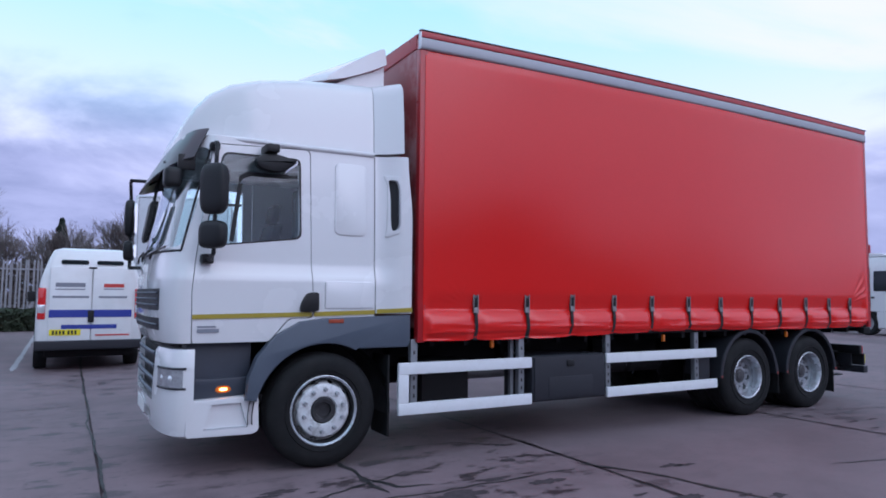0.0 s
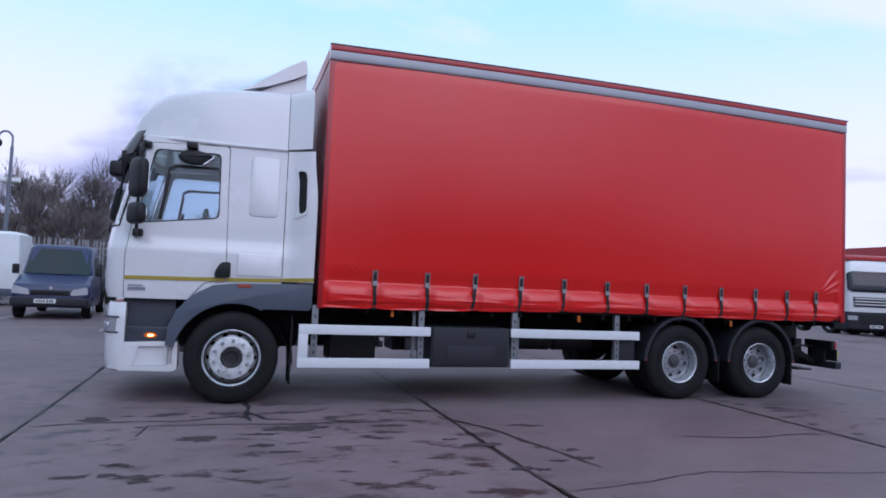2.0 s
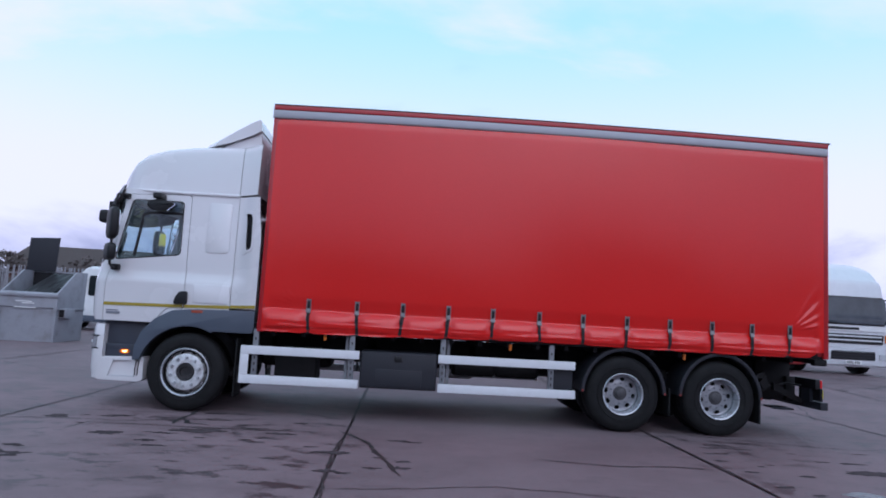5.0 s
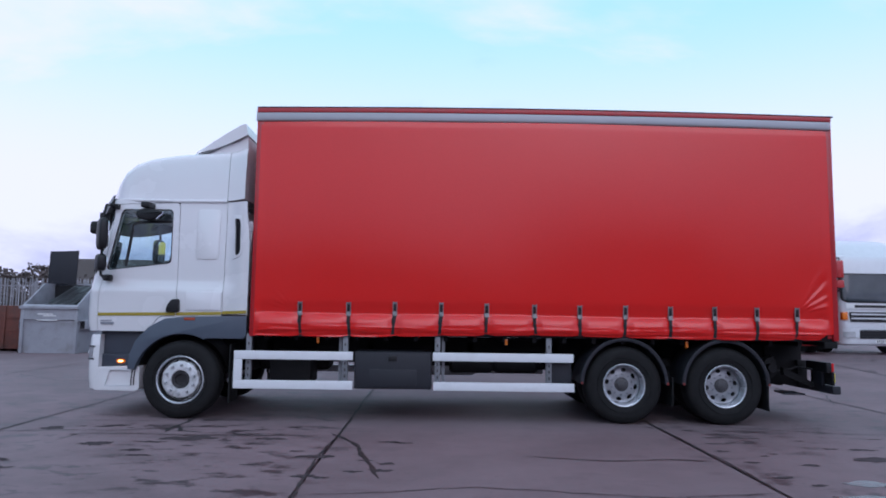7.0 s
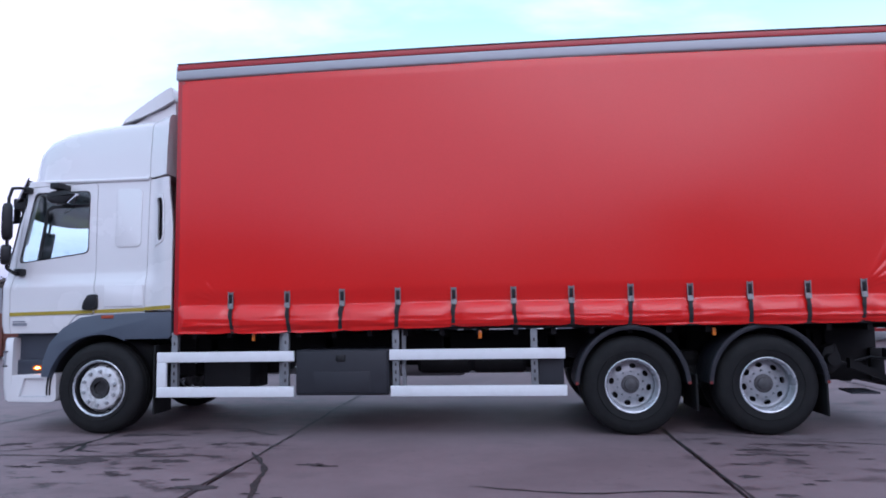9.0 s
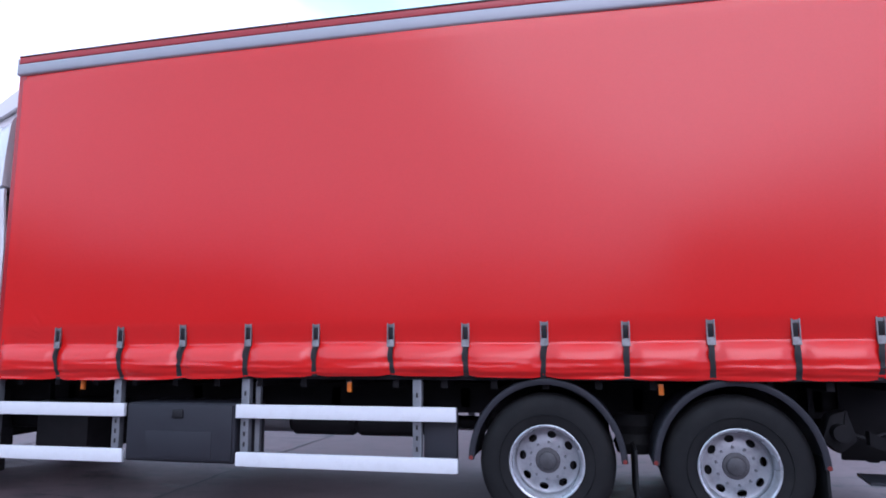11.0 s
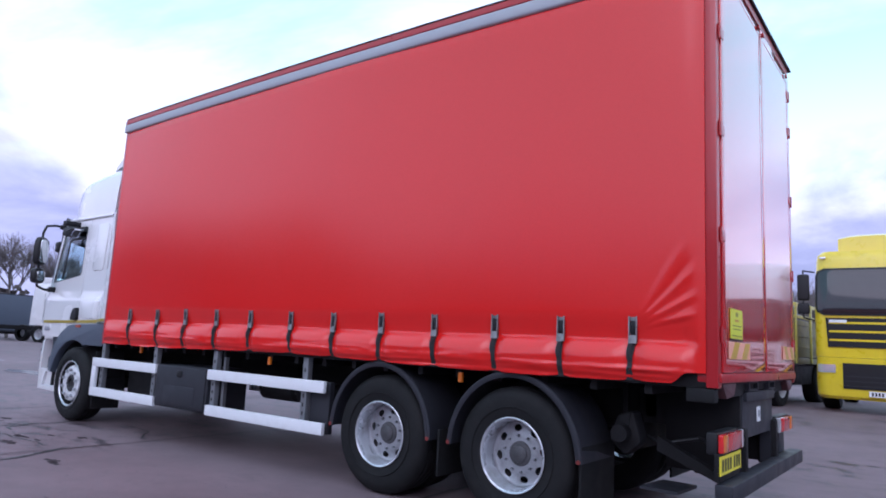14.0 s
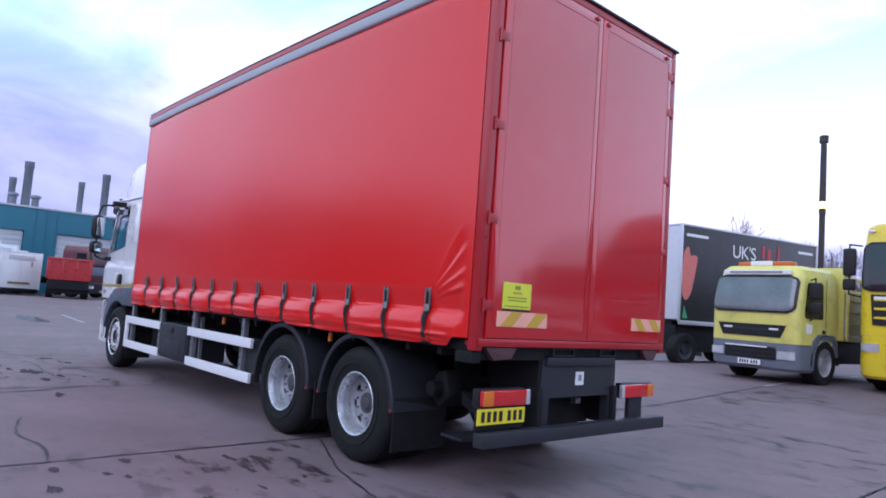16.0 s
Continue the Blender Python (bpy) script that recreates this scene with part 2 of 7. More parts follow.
# ---- building helpers ----
def box(bm, x0, x1, y0, y1, z0, z1, bevel=0.0, seg=2, turn=None):
    made = bmesh.ops.create_cube(bm, size=1.0)["verts"]
    for v in made:
        v.co = Vector((x0 + (v.co.x + 0.5) * (x1 - x0), y0 + (v.co.y + 0.5) * (y1 - y0), z0 + (v.co.z + 0.5) * (z1 - z0)))
    if turn is not None:
        for v in made:
            v.co = turn @ v.co
    if bevel:
        edges = list({e for v in made for e in v.link_edges})
        bmesh.ops.bevel(bm, geom=edges, offset=bevel, segments=seg, profile=0.6, affect="EDGES")
    return bm


def prism(bm, pts, axis, a0, a1, bevel=0.0):
    """A closed outline of (p, q) drawn out along x, y or z."""
    def put(p, q, a):
        return {"x": (a, p, q), "y": (p, a, q), "z": (p, q, a)}[axis]
    lo, hi = [bm.verts.new(put(p, q, a0)) for p, q in pts], [bm.verts.new(put(p, q, a1)) for p, q in pts]
    faces = [bm.faces.new(lo), bm.faces.new(list(reversed(hi)))]
    for i in range(len(pts)):
        j = (i + 1) % len(pts)
        faces.append(bm.faces.new((lo[j], lo[i], hi[i], hi[j])))
    bmesh.ops.recalc_face_normals(bm, faces=faces)
    if bevel:
        edges = list({e for f in faces[:2] for e in f.edges})
        bmesh.ops.bevel(bm, geom=edges, offset=bevel, segments=2, profile=0.6, affect="EDGES")
    return bm


def basis(axis):
    return {"x": (Vector((0, 1, 0)), Vector((0, 0, 1)), Vector((1, 0, 0))), "y": (Vector((0, 0, 1)), Vector((1, 0, 0)), Vector((0, 1, 0))),
            "z": (Vector((1, 0, 0)), Vector((0, 1, 0)), Vector((0, 0, 1)))}[axis]


def lathe(bm, profile, centre, axis="y", seg=40, start=0.0, sweep=360.0):
    """Turns (radius, along) pairs round an axis through centre."""
    u, w, a = basis(axis)
    c = Vector(centre)
    closed = sweep >= 359.9
    rings = []
    for i in range(seg if closed else seg + 1):
        t = radians(start + sweep * i / seg)
        d = u * math.cos(t) + w * math.sin(t)
        rings.append([bm.verts.new(c + d * r + a * h) for r, h in profile])
    faces = []
    for i in range(len(rings) if closed else len(rings) - 1):
        p, q = rings[i], rings[(i + 1) % len(rings)]
        for k in range(len(profile) - 1):
            faces.append(bm.faces.new((p[k], p[k + 1], q[k + 1], q[k])))
    bmesh.ops.remove_doubles(bm, verts=[v for r in rings for v in r], dist=1e-5)
    bmesh.ops.recalc_face_normals(bm, faces=[f for f in faces if f.is_valid])
    return bm


def rod(bm, a, b, r, seg=10, r2=None):
    a, b = Vector(a), Vector(b)
    d = b - a
    m = Matrix.Translation((a + b) / 2) @ d.to_track_quat("Z", "Y").to_matrix().to_4x4()
    bmesh.ops.create_cone(bm, cap_ends=True, segments=seg, radius1=r, radius2=r if r2 is None else r2, depth=d.length, matrix=m)
    return bm


def tube(bm, pts, r, seg=10):
    for a, b in zip(pts, pts[1:]):
        rod(bm, a, b, r, seg)
    for p in pts[1:-1]:
        bmesh.ops.create_uvsphere(bm, u_segments=seg, v_segments=6, radius=r, matrix=Matrix.Translation(p))
    return bm


def rounded(x0, x1, z0, z1, r, seg=5):
    """A rounded rectangle as an outline."""
    pts = []
    for cx, cz, a in ((x1 - r, z1 - r, 0), (x0 + r, z1 - r, 90), (x0 + r, z0 + r, 180), (x1 - r, z0 + r, 270)):
        for i in range(seg + 1):
            t = radians(a + 90 * i / seg)
            pts.append((cx + r * math.cos(t), cz + r * math.sin(t)))
    return pts


def softened(pts, r, seg=4):
    """Rounds the corners of an outline."""
    out, n = [], len(pts)
    for i in range(n):
        p, a, b = Vector(pts[i]), Vector(pts[i - 1]), Vector(pts[(i + 1) % n])
        da, db = (a - p), (b - p)
        ra, rb = min(r, da.length * 0.45), min(r, db.length * 0.45)
        s, e = p + da.normalized() * ra, p + db.normalized() * rb
        for k in range(seg + 1):
            t = k / seg
            q = s * (1 - t) ** 2 + p * 2 * t * (1 - t) + e * t * t
            out.append((q.x, q.y))
    return out


def sheet(bm, fn, nu, nv, thick=0.0):
    """A grid of fn(u, v) for u and v from 0 to 1; thick gives it a back."""
    vs = [[bm.verts.new(fn(i / nu, j / nv)) for j in range(nv + 1)] for i in range(nu + 1)]
    fs = [bm.faces.new((vs[i][j], vs[i + 1][j], vs[i + 1][j + 1], vs[i][j + 1])) for i in range(nu) for j in range(nv)]
    if thick:
        bmesh.ops.recalc_face_normals(bm, faces=fs)
        bmesh.ops.solidify(bm, geom=fs, thickness=thick)
    return bm


def mesh_of(name, bm, mat, smooth=35):
    me = bpy.data.meshes.new(name)
    bm.to_mesh(me)
    bm.free()
    me.materials.append(mat)
    if smooth:
        me.polygons.foreach_set("use_smooth", [True] * len(me.polygons))
        me.set_sharp_from_angle(angle=radians(smooth))
    return me


def part(name, bm, mat, parent=None, label="", smooth=35):
    ob = new(name, mesh_of(name, bm, mat, smooth))
    ob.parent = parent
    return tagged(ob, label=label) if label else ob


def twin(ob, parent=None, at=(0, 0, 0), rot=(0, 0, 0)):
    """A second part on the same mesh."""
    o = new(ob.name.split(".")[0], ob.data)
    o.parent = parent or ob.parent
    o.matrix_basis = pose(*at, *rot)
    return o


def thing(name, at, label, category, group="", kind="", turn=0.0):
    e = new(name)
    e.empty_display_size = 0.2
    e.matrix_basis = pose(*at, 0, 0, turn)
    return tagged(e, label, category, group, kind)


def B():
    return bmesh.new()


def carve(ob, cutters, operation="DIFFERENCE"):
    """Cuts shapes out of a part (or keeps what lies in them) and frees the cutters."""
    tools = []
    bpy.context.view_layer.update()
    for bm in cutters:
        me = bpy.data.meshes.new("tool")
        bm.to_mesh(me)
        bm.free()
        tool = new("tool", me)
        tool.matrix_world = ob.matrix_world.copy()
        tools.append(tool)
        mod = ob.modifiers.new("cut", "BOOLEAN")
        mod.operation, mod.object, mod.solver = operation, tool, "EXACT"
    bpy.context.view_layer.update()
    got = bpy.data.meshes.new_from_object(ob.evaluated_get(bpy.context.evaluated_depsgraph_get()))
    ob.modifiers.clear()
    ob.data = got
    for tool in tools:
        bpy.data.objects.remove(tool)
    got.polygons.foreach_set("use_smooth", [True] * len(got.polygons))
    got.set_sharp_from_angle(angle=radians(30))
    return ob


def lettering(name, text, size, mat, parent, m, label="", spacing=1.0, depth=0.002):
    cu = bpy.data.curves.new(name, "FONT")
    cu.body, cu.size, cu.extrude, cu.space_character = text, size, depth, spacing
    cu.align_x, cu.align_y = "CENTER", "CENTER"
    ob = new(name, cu)
    bpy.context.view_layer.update()
    me = bpy.data.meshes.new_from_object(ob.evaluated_get(bpy.context.evaluated_depsgraph_get()))
    bpy.data.objects.remove(ob)
    me.materials.clear()
    me.materials.append(mat)
    ob = new(name, me)
    ob.parent, ob.matrix_basis = parent, m
    return tagged(ob, label=label) if label else ob


def step01(t):
    t = min(1.0, max(0.0, t))
    return t * t * (3 - 2 * t)


def ground_z(x, y):
    """The yard is level round the lorry and rises a little towards the far rows."""
    return 0.28 * step01((y - 4.5) / 8.5) * step01((x + 2.0) / 5.0) * (1 - step01((x - 20) / 8)) + 0.28 * step01((-x - 10) / 18) * (1 - step01((y - 9) / 12))


# ---- ground: one sheet to the horizon, concrete slabs over the yard ----
def yard_material(name, colour, stain, joint=False):
    m = bpy.data.materials.new(name)
    m.use_nodes = True
    n, l = m.node_tree.nodes, m.node_tree.links
    b = n["Principled BSDF"]
    b.inputs["Specular IOR Level"].default_value = 0.24
    co = n.new("ShaderNodeTexCoord")

    def tex(scale, detail, rough, stretch=(1, 1, 1), shift=(0, 0, 0)):
        mp, t = n.new("ShaderNodeMapping"), n.new("ShaderNodeTexNoise")
        mp.inputs["Scale"].default_value, mp.inputs["Location"].default_value = stretch, shift
        t.inputs["Scale"].default_value, t.inputs["Detail"].default_value, t.inputs["Roughness"].default_value = scale, detail, rough
        l.new(co.outputs["Object"], mp.inputs["Vector"])
        l.new(mp.outputs["Vector"], t.inputs["Vector"])
        return t.outputs["Fac"]

    def ramp(fac, a, b_, lo=0.0, hi=1.0):
        r = n.new("ShaderNodeMapRange")
        r.inputs["From Min"].default_value, r.inputs["From Max"].default_value = a, b_
        r.inputs["To Min"].default_value, r.inputs["To Max"].default_value = lo, hi
        l.new(fac, r.inputs["Value"])
        return r.outputs["Result"]

    def mul(p, q):
        k = n.new("ShaderNodeMath")
        k.operation = "MULTIPLY"
        l.new(p, k.inputs[0])
        l.new(q, k.inputs[1])
        return k.outputs[0]

    info = n.new("ShaderNodeObjectInfo")
    grain = tex(140, 4, 0.7)
    shade = mul(ramp(tex(0.35, 5, 0.6), 0.3, 0.7, 0.86, 1.12), ramp(tex(3.5, 8, 0.7), 0.3, 0.7, 0.94, 1.06))
    shade = mul(shade, ramp(grain, 0.25, 0.75, 0.91, 1.09))
    shade = mul(shade, ramp(info.outputs["Random"], 0, 1, 0.92, 1.08))
    sc = n.new("ShaderNodeVectorMath")
    sc.operation = "SCALE"
    sc.inputs[0].default_value = colour
    l.new(shade, sc.inputs["Scale"])
    # oil and damp spots gathered in drifts
    spots = mul(ramp(tex(3.6, 8, 0.68, (0.62, 1.15, 1), (4.3, 1.7, 0)), 0.535, 0.60), ramp(tex(0.42, 3, 0.5, (1, 1, 1), (2.2, 8.1, 0)), 0.34, 0.52))
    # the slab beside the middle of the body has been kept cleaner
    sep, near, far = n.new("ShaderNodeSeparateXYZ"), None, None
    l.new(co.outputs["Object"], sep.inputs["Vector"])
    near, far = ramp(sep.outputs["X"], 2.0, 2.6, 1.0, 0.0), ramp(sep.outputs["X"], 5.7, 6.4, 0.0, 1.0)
    worn = n.new("ShaderNodeMath")
    worn.operation = "ADD"
    l.new(near, worn.inputs[0])
    l.new(far, worn.inputs[1])
    spots = mul(spots, ramp(worn.outputs[0], 0, 1, 0.22, 1.0))
    # broad dark patches, stronger on the slabs below x = 2
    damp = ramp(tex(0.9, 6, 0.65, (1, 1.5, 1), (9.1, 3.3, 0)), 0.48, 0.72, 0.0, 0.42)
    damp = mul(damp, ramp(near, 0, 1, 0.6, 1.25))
    drips = mul(ramp(tex(13.0, 5, 0.6, (1, 1, 1), (1.4, 6.2, 0)), 0.62, 0.69, 0.0, 0.70), ramp(tex(0.8, 4, 0.55, (1, 1, 1), (7.7, 2.9, 0)), 0.42, 0.60))
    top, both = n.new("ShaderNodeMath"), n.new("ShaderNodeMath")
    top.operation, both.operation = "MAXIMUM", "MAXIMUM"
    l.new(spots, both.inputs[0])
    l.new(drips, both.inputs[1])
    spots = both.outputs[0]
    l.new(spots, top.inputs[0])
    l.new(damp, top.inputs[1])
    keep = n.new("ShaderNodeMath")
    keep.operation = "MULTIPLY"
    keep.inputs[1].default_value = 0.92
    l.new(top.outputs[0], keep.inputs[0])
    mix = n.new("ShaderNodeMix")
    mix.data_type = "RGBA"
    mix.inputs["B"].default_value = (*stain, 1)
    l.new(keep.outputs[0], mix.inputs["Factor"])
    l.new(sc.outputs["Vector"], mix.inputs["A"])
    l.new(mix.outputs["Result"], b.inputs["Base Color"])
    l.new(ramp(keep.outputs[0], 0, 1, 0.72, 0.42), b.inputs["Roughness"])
    bp = n.new("ShaderNodeBump")
    bp.inputs["Strength"].default_value, bp.inputs["Distance"].default_value = 0.12, 0.005
    l.new(grain, bp.inputs["Height"])
    l.new(bp.outputs["Normal"], b.inputs["Normal"])
    return m


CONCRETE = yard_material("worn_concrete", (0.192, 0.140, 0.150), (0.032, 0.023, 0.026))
ASPHALT = yard_material("yard_asphalt", (0.142, 0.106, 0.112), (0.045, 0.035, 0.037))
TAR = material("tar_filled_joint", (0.022, 0.021, 0.022), 0.6, vary=0.2, bump=0.3)
BAY_PAINT = material("worn_bay_paint", (0.36, 0.35, 0.37), 0.7, vary=0.2, dirt=(0.18, 0.17, 0.18), dirt_amount=0.9, dirt_scale=5)
PUDDLE = material("puddle_water", (0.05, 0.05, 0.055), 0.22, vary=0.05)

gx = [math.copysign(60 * (math.sinh(abs(t) * 4.6) / math.sinh(2.3)), t) + 4 for t in np.linspace(-1, 1, 91)]
gy = [math.copysign(60 * (math.sinh(abs(t) * 4.6) / math.sinh(2.3)), t) + 6 for t in np.linspace(-1, 1, 91)]
bm = B()
gv = [[bm.verts.new((x, y, ground_z(x, y) - 0.035)) for y in gy] for x in gx]
for i in range(90):
    for j in range(90):
        bm.faces.new((gv[i][j], gv[i + 1][j], gv[i + 1][j + 1], gv[i][j + 1]))
ground = tagged(part("ground", bm, ASPHALT, smooth=0), "grey asphalt and concrete yard reaching to the horizon", "ground", kind="structure")


def ribbon(bm, pts, width, jag, lift=0.004, rnd=None):
    """A ragged narrow strip along a line on the ground."""
    rnd = rnd or random.Random(5)
    line = []
    for (ax, ay), (bx, by) in zip(pts, pts[1:]):
        k = max(2, int(math.hypot(bx - ax, by - ay) / 0.09))
        line += [(ax + (bx - ax) * i / k, ay + (by - ay) * i / k) for i in range(k)]
    line.append(pts[-1])
    prev = None
    off = 0.0
    for i, (x, y) in enumerate(line):
        dx, dy = (line[min(i + 1, len(line) - 1)][0] - line[max(i - 1, 0)][0], line[min(i + 1, len(line) - 1)][1] - line[max(i - 1, 0)][1])
        d = math.hypot(dx, dy) or 1
        nx, ny = -dy / d, dx / d
        off = off * 0.8 + rnd.uniform(-jag, jag)
        w = width * rnd.uniform(0.45, 1.25) * min(1, (i + 1) / 3, (len(line) - i) / 3)
        z = ground_z(x, y) + lift
        pair = [bm.verts.new((x + nx * (off + w / 2), y + ny * (off + w / 2), z)), bm.verts.new((x + nx * (off - w / 2), y + ny * (off - w / 2), z))]
        if prev:
            bm.faces.new((prev[0], prev[1], pair[1], pair[0]))
        prev = pair
    return bm


JOINTS_X = [-1.70 + 3.87 * k for k in range(-8, 9)]
CRACKS = [
    ([(2.07, -0.8), (2.38, -1.4), (2.6, -2.1), (2.75, -2.85)], 0.05),
    ([(0.19, 0.35), (0.2, -0.35), (0.22, -0.85)], 0.07),
    ([(-1.66, -0.9), (-0.97, -0.76), (-0.36, -0.78), (0.25, -0.5), (0.6, -0.36)], 0.03),
    ([(0.2, -0.4), (0.33, -0.74), (0.62, -0.82)], 0.05),
    ([(0.85, 0.5), (1.5, 0.42), (2.0, 0.05)], 0.03),
    ([(4.15, -1.92), (4.9, -2.08), (5.7, -2.0), (6.05, -2.06)], 0.025),
    ([(-0.72, -1.4), (-0.7, -0.95), (0.6, -1.0), (1.95, -0.95)], 0.025),
    ([(2.1, -3.4), (3.6, -3.1), (5.0, -3.35), (6.0, -3.2)], 0.015),
    ([(6.05, 0.3), (7.2, -0.2), (8.5, -0.5), (9.8, -0.3)], 0.02),
    ([(9.7, 2.2), (10.6, 4.2), (11.3, 6.8)], 0.025),
    ([(-5.4, 5.5), (-3.9, 4.3), (-1.75, 4.6)], 0.025),
]


# ---- the lorry: a white day cab with roof fairing and a red curtain-sided body ----
lorry = thing("curtain_sider_lorry", (0, 0, 0), "white rigid lorry with red curtain-sided body on three axles", "lorry")
MID = 1.275


def cab_ring(f, c, w, rear, n=3.3, corner=14, side=10):
    """A cab's outline at one height: near side, rounded nose, far side. f: front, c: where the corner begins, w: half width."""
    pts = [(rear + (c - rear) * i / side, MID - w) for i in range(side)]
    for i in range(corner + 1):
        t = radians(90 * i / corner)
        pts.append((c - (c - f) * math.sin(t) ** (2 / n), MID - w * math.cos(t) ** (2 / n)))
    far = [(x, 2 * MID - y) for x, y in reversed(pts[:-1])]
    return pts + far


def loft(bm, rings, caps=True):
    """Rings of equal length, each a list of points, joined into one closed skin."""
    vs = [[bm.verts.new(p) for p in ring] for ring in rings]
    n = len(rings[0])
    for a, b in zip(vs, vs[1:]):
        for i in range(n):
            j = (i + 1) % n
            bm.faces.new((a[i], a[j], b[j], b[i]))
    if caps:
        bm.faces.new(list(reversed(vs[0])))
        bm.faces.new(vs[-1])
    bmesh.ops.recalc_face_normals(bm, faces=bm.faces[:])
    return bm


CAB = [(1.10, -1.34, -1.09, 1.155), (1.20, -1.37, -1.09, 1.167), (1.35, -1.38, -1.09, 1.170), (1.60, -1.38, -1.08, 1.172), (1.635, -1.377, -1.075, 1.170), (1.665, -1.373, -1.07, 1.160),
       (1.735, -1.365, -1.065, 1.139), (1.775, -1.358, -1.058, 1.136), (1.86, -1.345, -1.04, 1.136), (2.30, -1.240, -0.97, 1.125), (2.70, -1.172, -0.90, 1.108), (2.83, -1.150, -0.87, 1.104)]


def cab_at(z):
    for a, b in zip(CAB, CAB[1:]):
        if z <= b[0]:
            t = max(0.0, (z - a[0]) / (b[0] - a[0]))
            return [p + (q - p) * t for p, q in zip(a, b)]
    return list(CAB[-1])


def nose(y, z, out=0.0, rings=None):
    """The place of the cab's front skin at a height, for y across the cab."""
    _, f, c, w = cab_at(z)
    k = min(1.0, abs(y - MID) / w)
    return Vector((c - (c - f) * max(0.0, 1 - k ** 3.3) ** (1 / 3.3) - out, y, z))


outer = loft(B(), [[(x, y, z) for x, y in cab_ring(f, c, w, 0.48)] for z, f, c, w in CAB])
cab_shell = part("cab_shell", outer, WHITE, lorry, "white painted steel cab shell")
inner = loft(B(), [[(x, y, z) for x, y in cab_ring(f + 0.07, c + 0.05, w - 0.06, 0.42)] for z, f, c, w in [(CAB[1][0], *CAB[1][1:])] + CAB[2:-1] + [(2.78, *CAB[-1][1:])]])
SE = 0.168    # where the windscreen ends across the cab
win_near = softened([(-0.885, 2.685), (-0.240, 2.690), (-0.225, 1.998), (-1.040, 1.895)], 0.06)
screen = softened([(SE + 0.01, 1.88), (SE, 2.2), (SE, 2.73), (2 * MID - SE, 2.73), (2 * MID - SE, 2.2), (2 * MID - SE - 0.01, 1.88)], 0.08)
door_line = softened([(-1.105, 1.085), (-1.115, 1.55), (-0.975, 2.755), (-0.145, 2.790), (-0.125, 1.80), (-0.105, 1.30), (-0.32, 1.30), (-0.50, 1.085)], 0.05)
arch_cut = lathe(B(), [(0.0, -0.2), (0.72, -0.2), (0.72, 2.8), (0.0, 2.8)], (0, 0, 0.47), "y", 40)
carve(cab_shell, [inner, prism(B(), win_near, "y", -0.5, 3.2), prism(B(), screen, "x", -2.0, -1.0), arch_cut])
near_door = new("cab_door", cab_shell.data.copy())
near_door.parent = lorry
slab_cut = prism(B(), door_line, "y", -0.3, 0.62)
carve(near_door, [slab_cut], "INTERSECT")
far_door = new("cab_door", cab_shell.data.copy())
far_door.parent = lorry
carve(far_door, [prism(B(), door_line, "y", 1.93, 2.9)], "INTERSECT")
grown = [(x + math.copysign(0.007, x + 0.55), z + math.copysign(0.007, z - 1.9)) for x, z in door_line]
carve(cab_shell, [prism(B(), grown, "y", -0.3, 0.61), prism(B(), grown, "y", 1.94, 2.9)])


def outline_frame(pts, grow, a0, a1, axis="y"):
    """A raised frame that follows an outline."""
    bm = B()
    cx, cz = sum(p for p, _ in pts) / len(pts), sum(q for _, q in pts) / len(pts)
    wide = [(p + math.copysign(min(grow, abs(p - cx)), p - cx), q + math.copysign(min(grow, abs(q - cz)), q - cz)) for p, q in pts]
    put = (lambda p, q, a: (p, a, q)) if axis == "y" else (lambda p, q, a: (a, p, q))
    rings = [[bm.verts.new(put(p, q, a)) for p, q in line] for line, a in ((pts, a1), (pts, a0), (wide, a0), (wide, a1))]
    n = len(pts)
    for r, s in zip(rings, rings[1:] + rings[:1]):
        for i in range(n):
            j = (i + 1) % n
            bm.faces.new((r[i], r[j], s[j], s[i]))
    bmesh.ops.recalc_face_normals(bm, faces=bm.faces[:])
    return bm


# side windows: rubber surround, divider, pane
def lean_y(z, out=0.0):
    return MID - cab_at(z)[3] - out


for side in (0, 1):
    door = (near_door, far_door)[side]

    def across(bm):
        for v in bm.verts:
            y = lean_y(v.co.z) + v.co.y
            v.co.y = y if side == 0 else 2 * MID - y
        bmesh.ops.recalc_face_normals(bm, faces=bm.faces[:])
        return bm
    part("window_surround", across(outline_frame(win_near, 0.012, -0.003, 0.03)), BLACK, door, "black rubber window surround")
    bm = prism(B(), [(-0.83, 1.94), (-0.795, 1.94), (-0.730, 2.44), (-0.765, 2.44)], "y", 0.006, 0.022)
    bm = prism(bm, [(-0.765, 2.42), (-0.730, 2.48), (-0.66, 2.51), (-0.25, 2.52), (-0.25, 2.55), (-0.69, 2.545), (-0.76, 2.50)], "y", 0.006, 0.022)
    part("window_divider", across(bm), BLACK, door, "black window divider")
    pane = part("window_pane", across(prism(B(), win_near, "y", 0.010, 0.016)), GLASS, door, "pale green side window glass")
    pane.visible_shadow = False
    # handle in its black recess
    bm = prism(B(), softened([(-0.230, 1.350), (-0.220, 1.425), (-0.165, 1.517), (-0.065, 1.523), (-0.061, 1.355)], 0.03), "y", -0.045, 0.03, 0.006)
    hold = part("door_handle", across(bm), BLACK, door, "black plastic door handle")

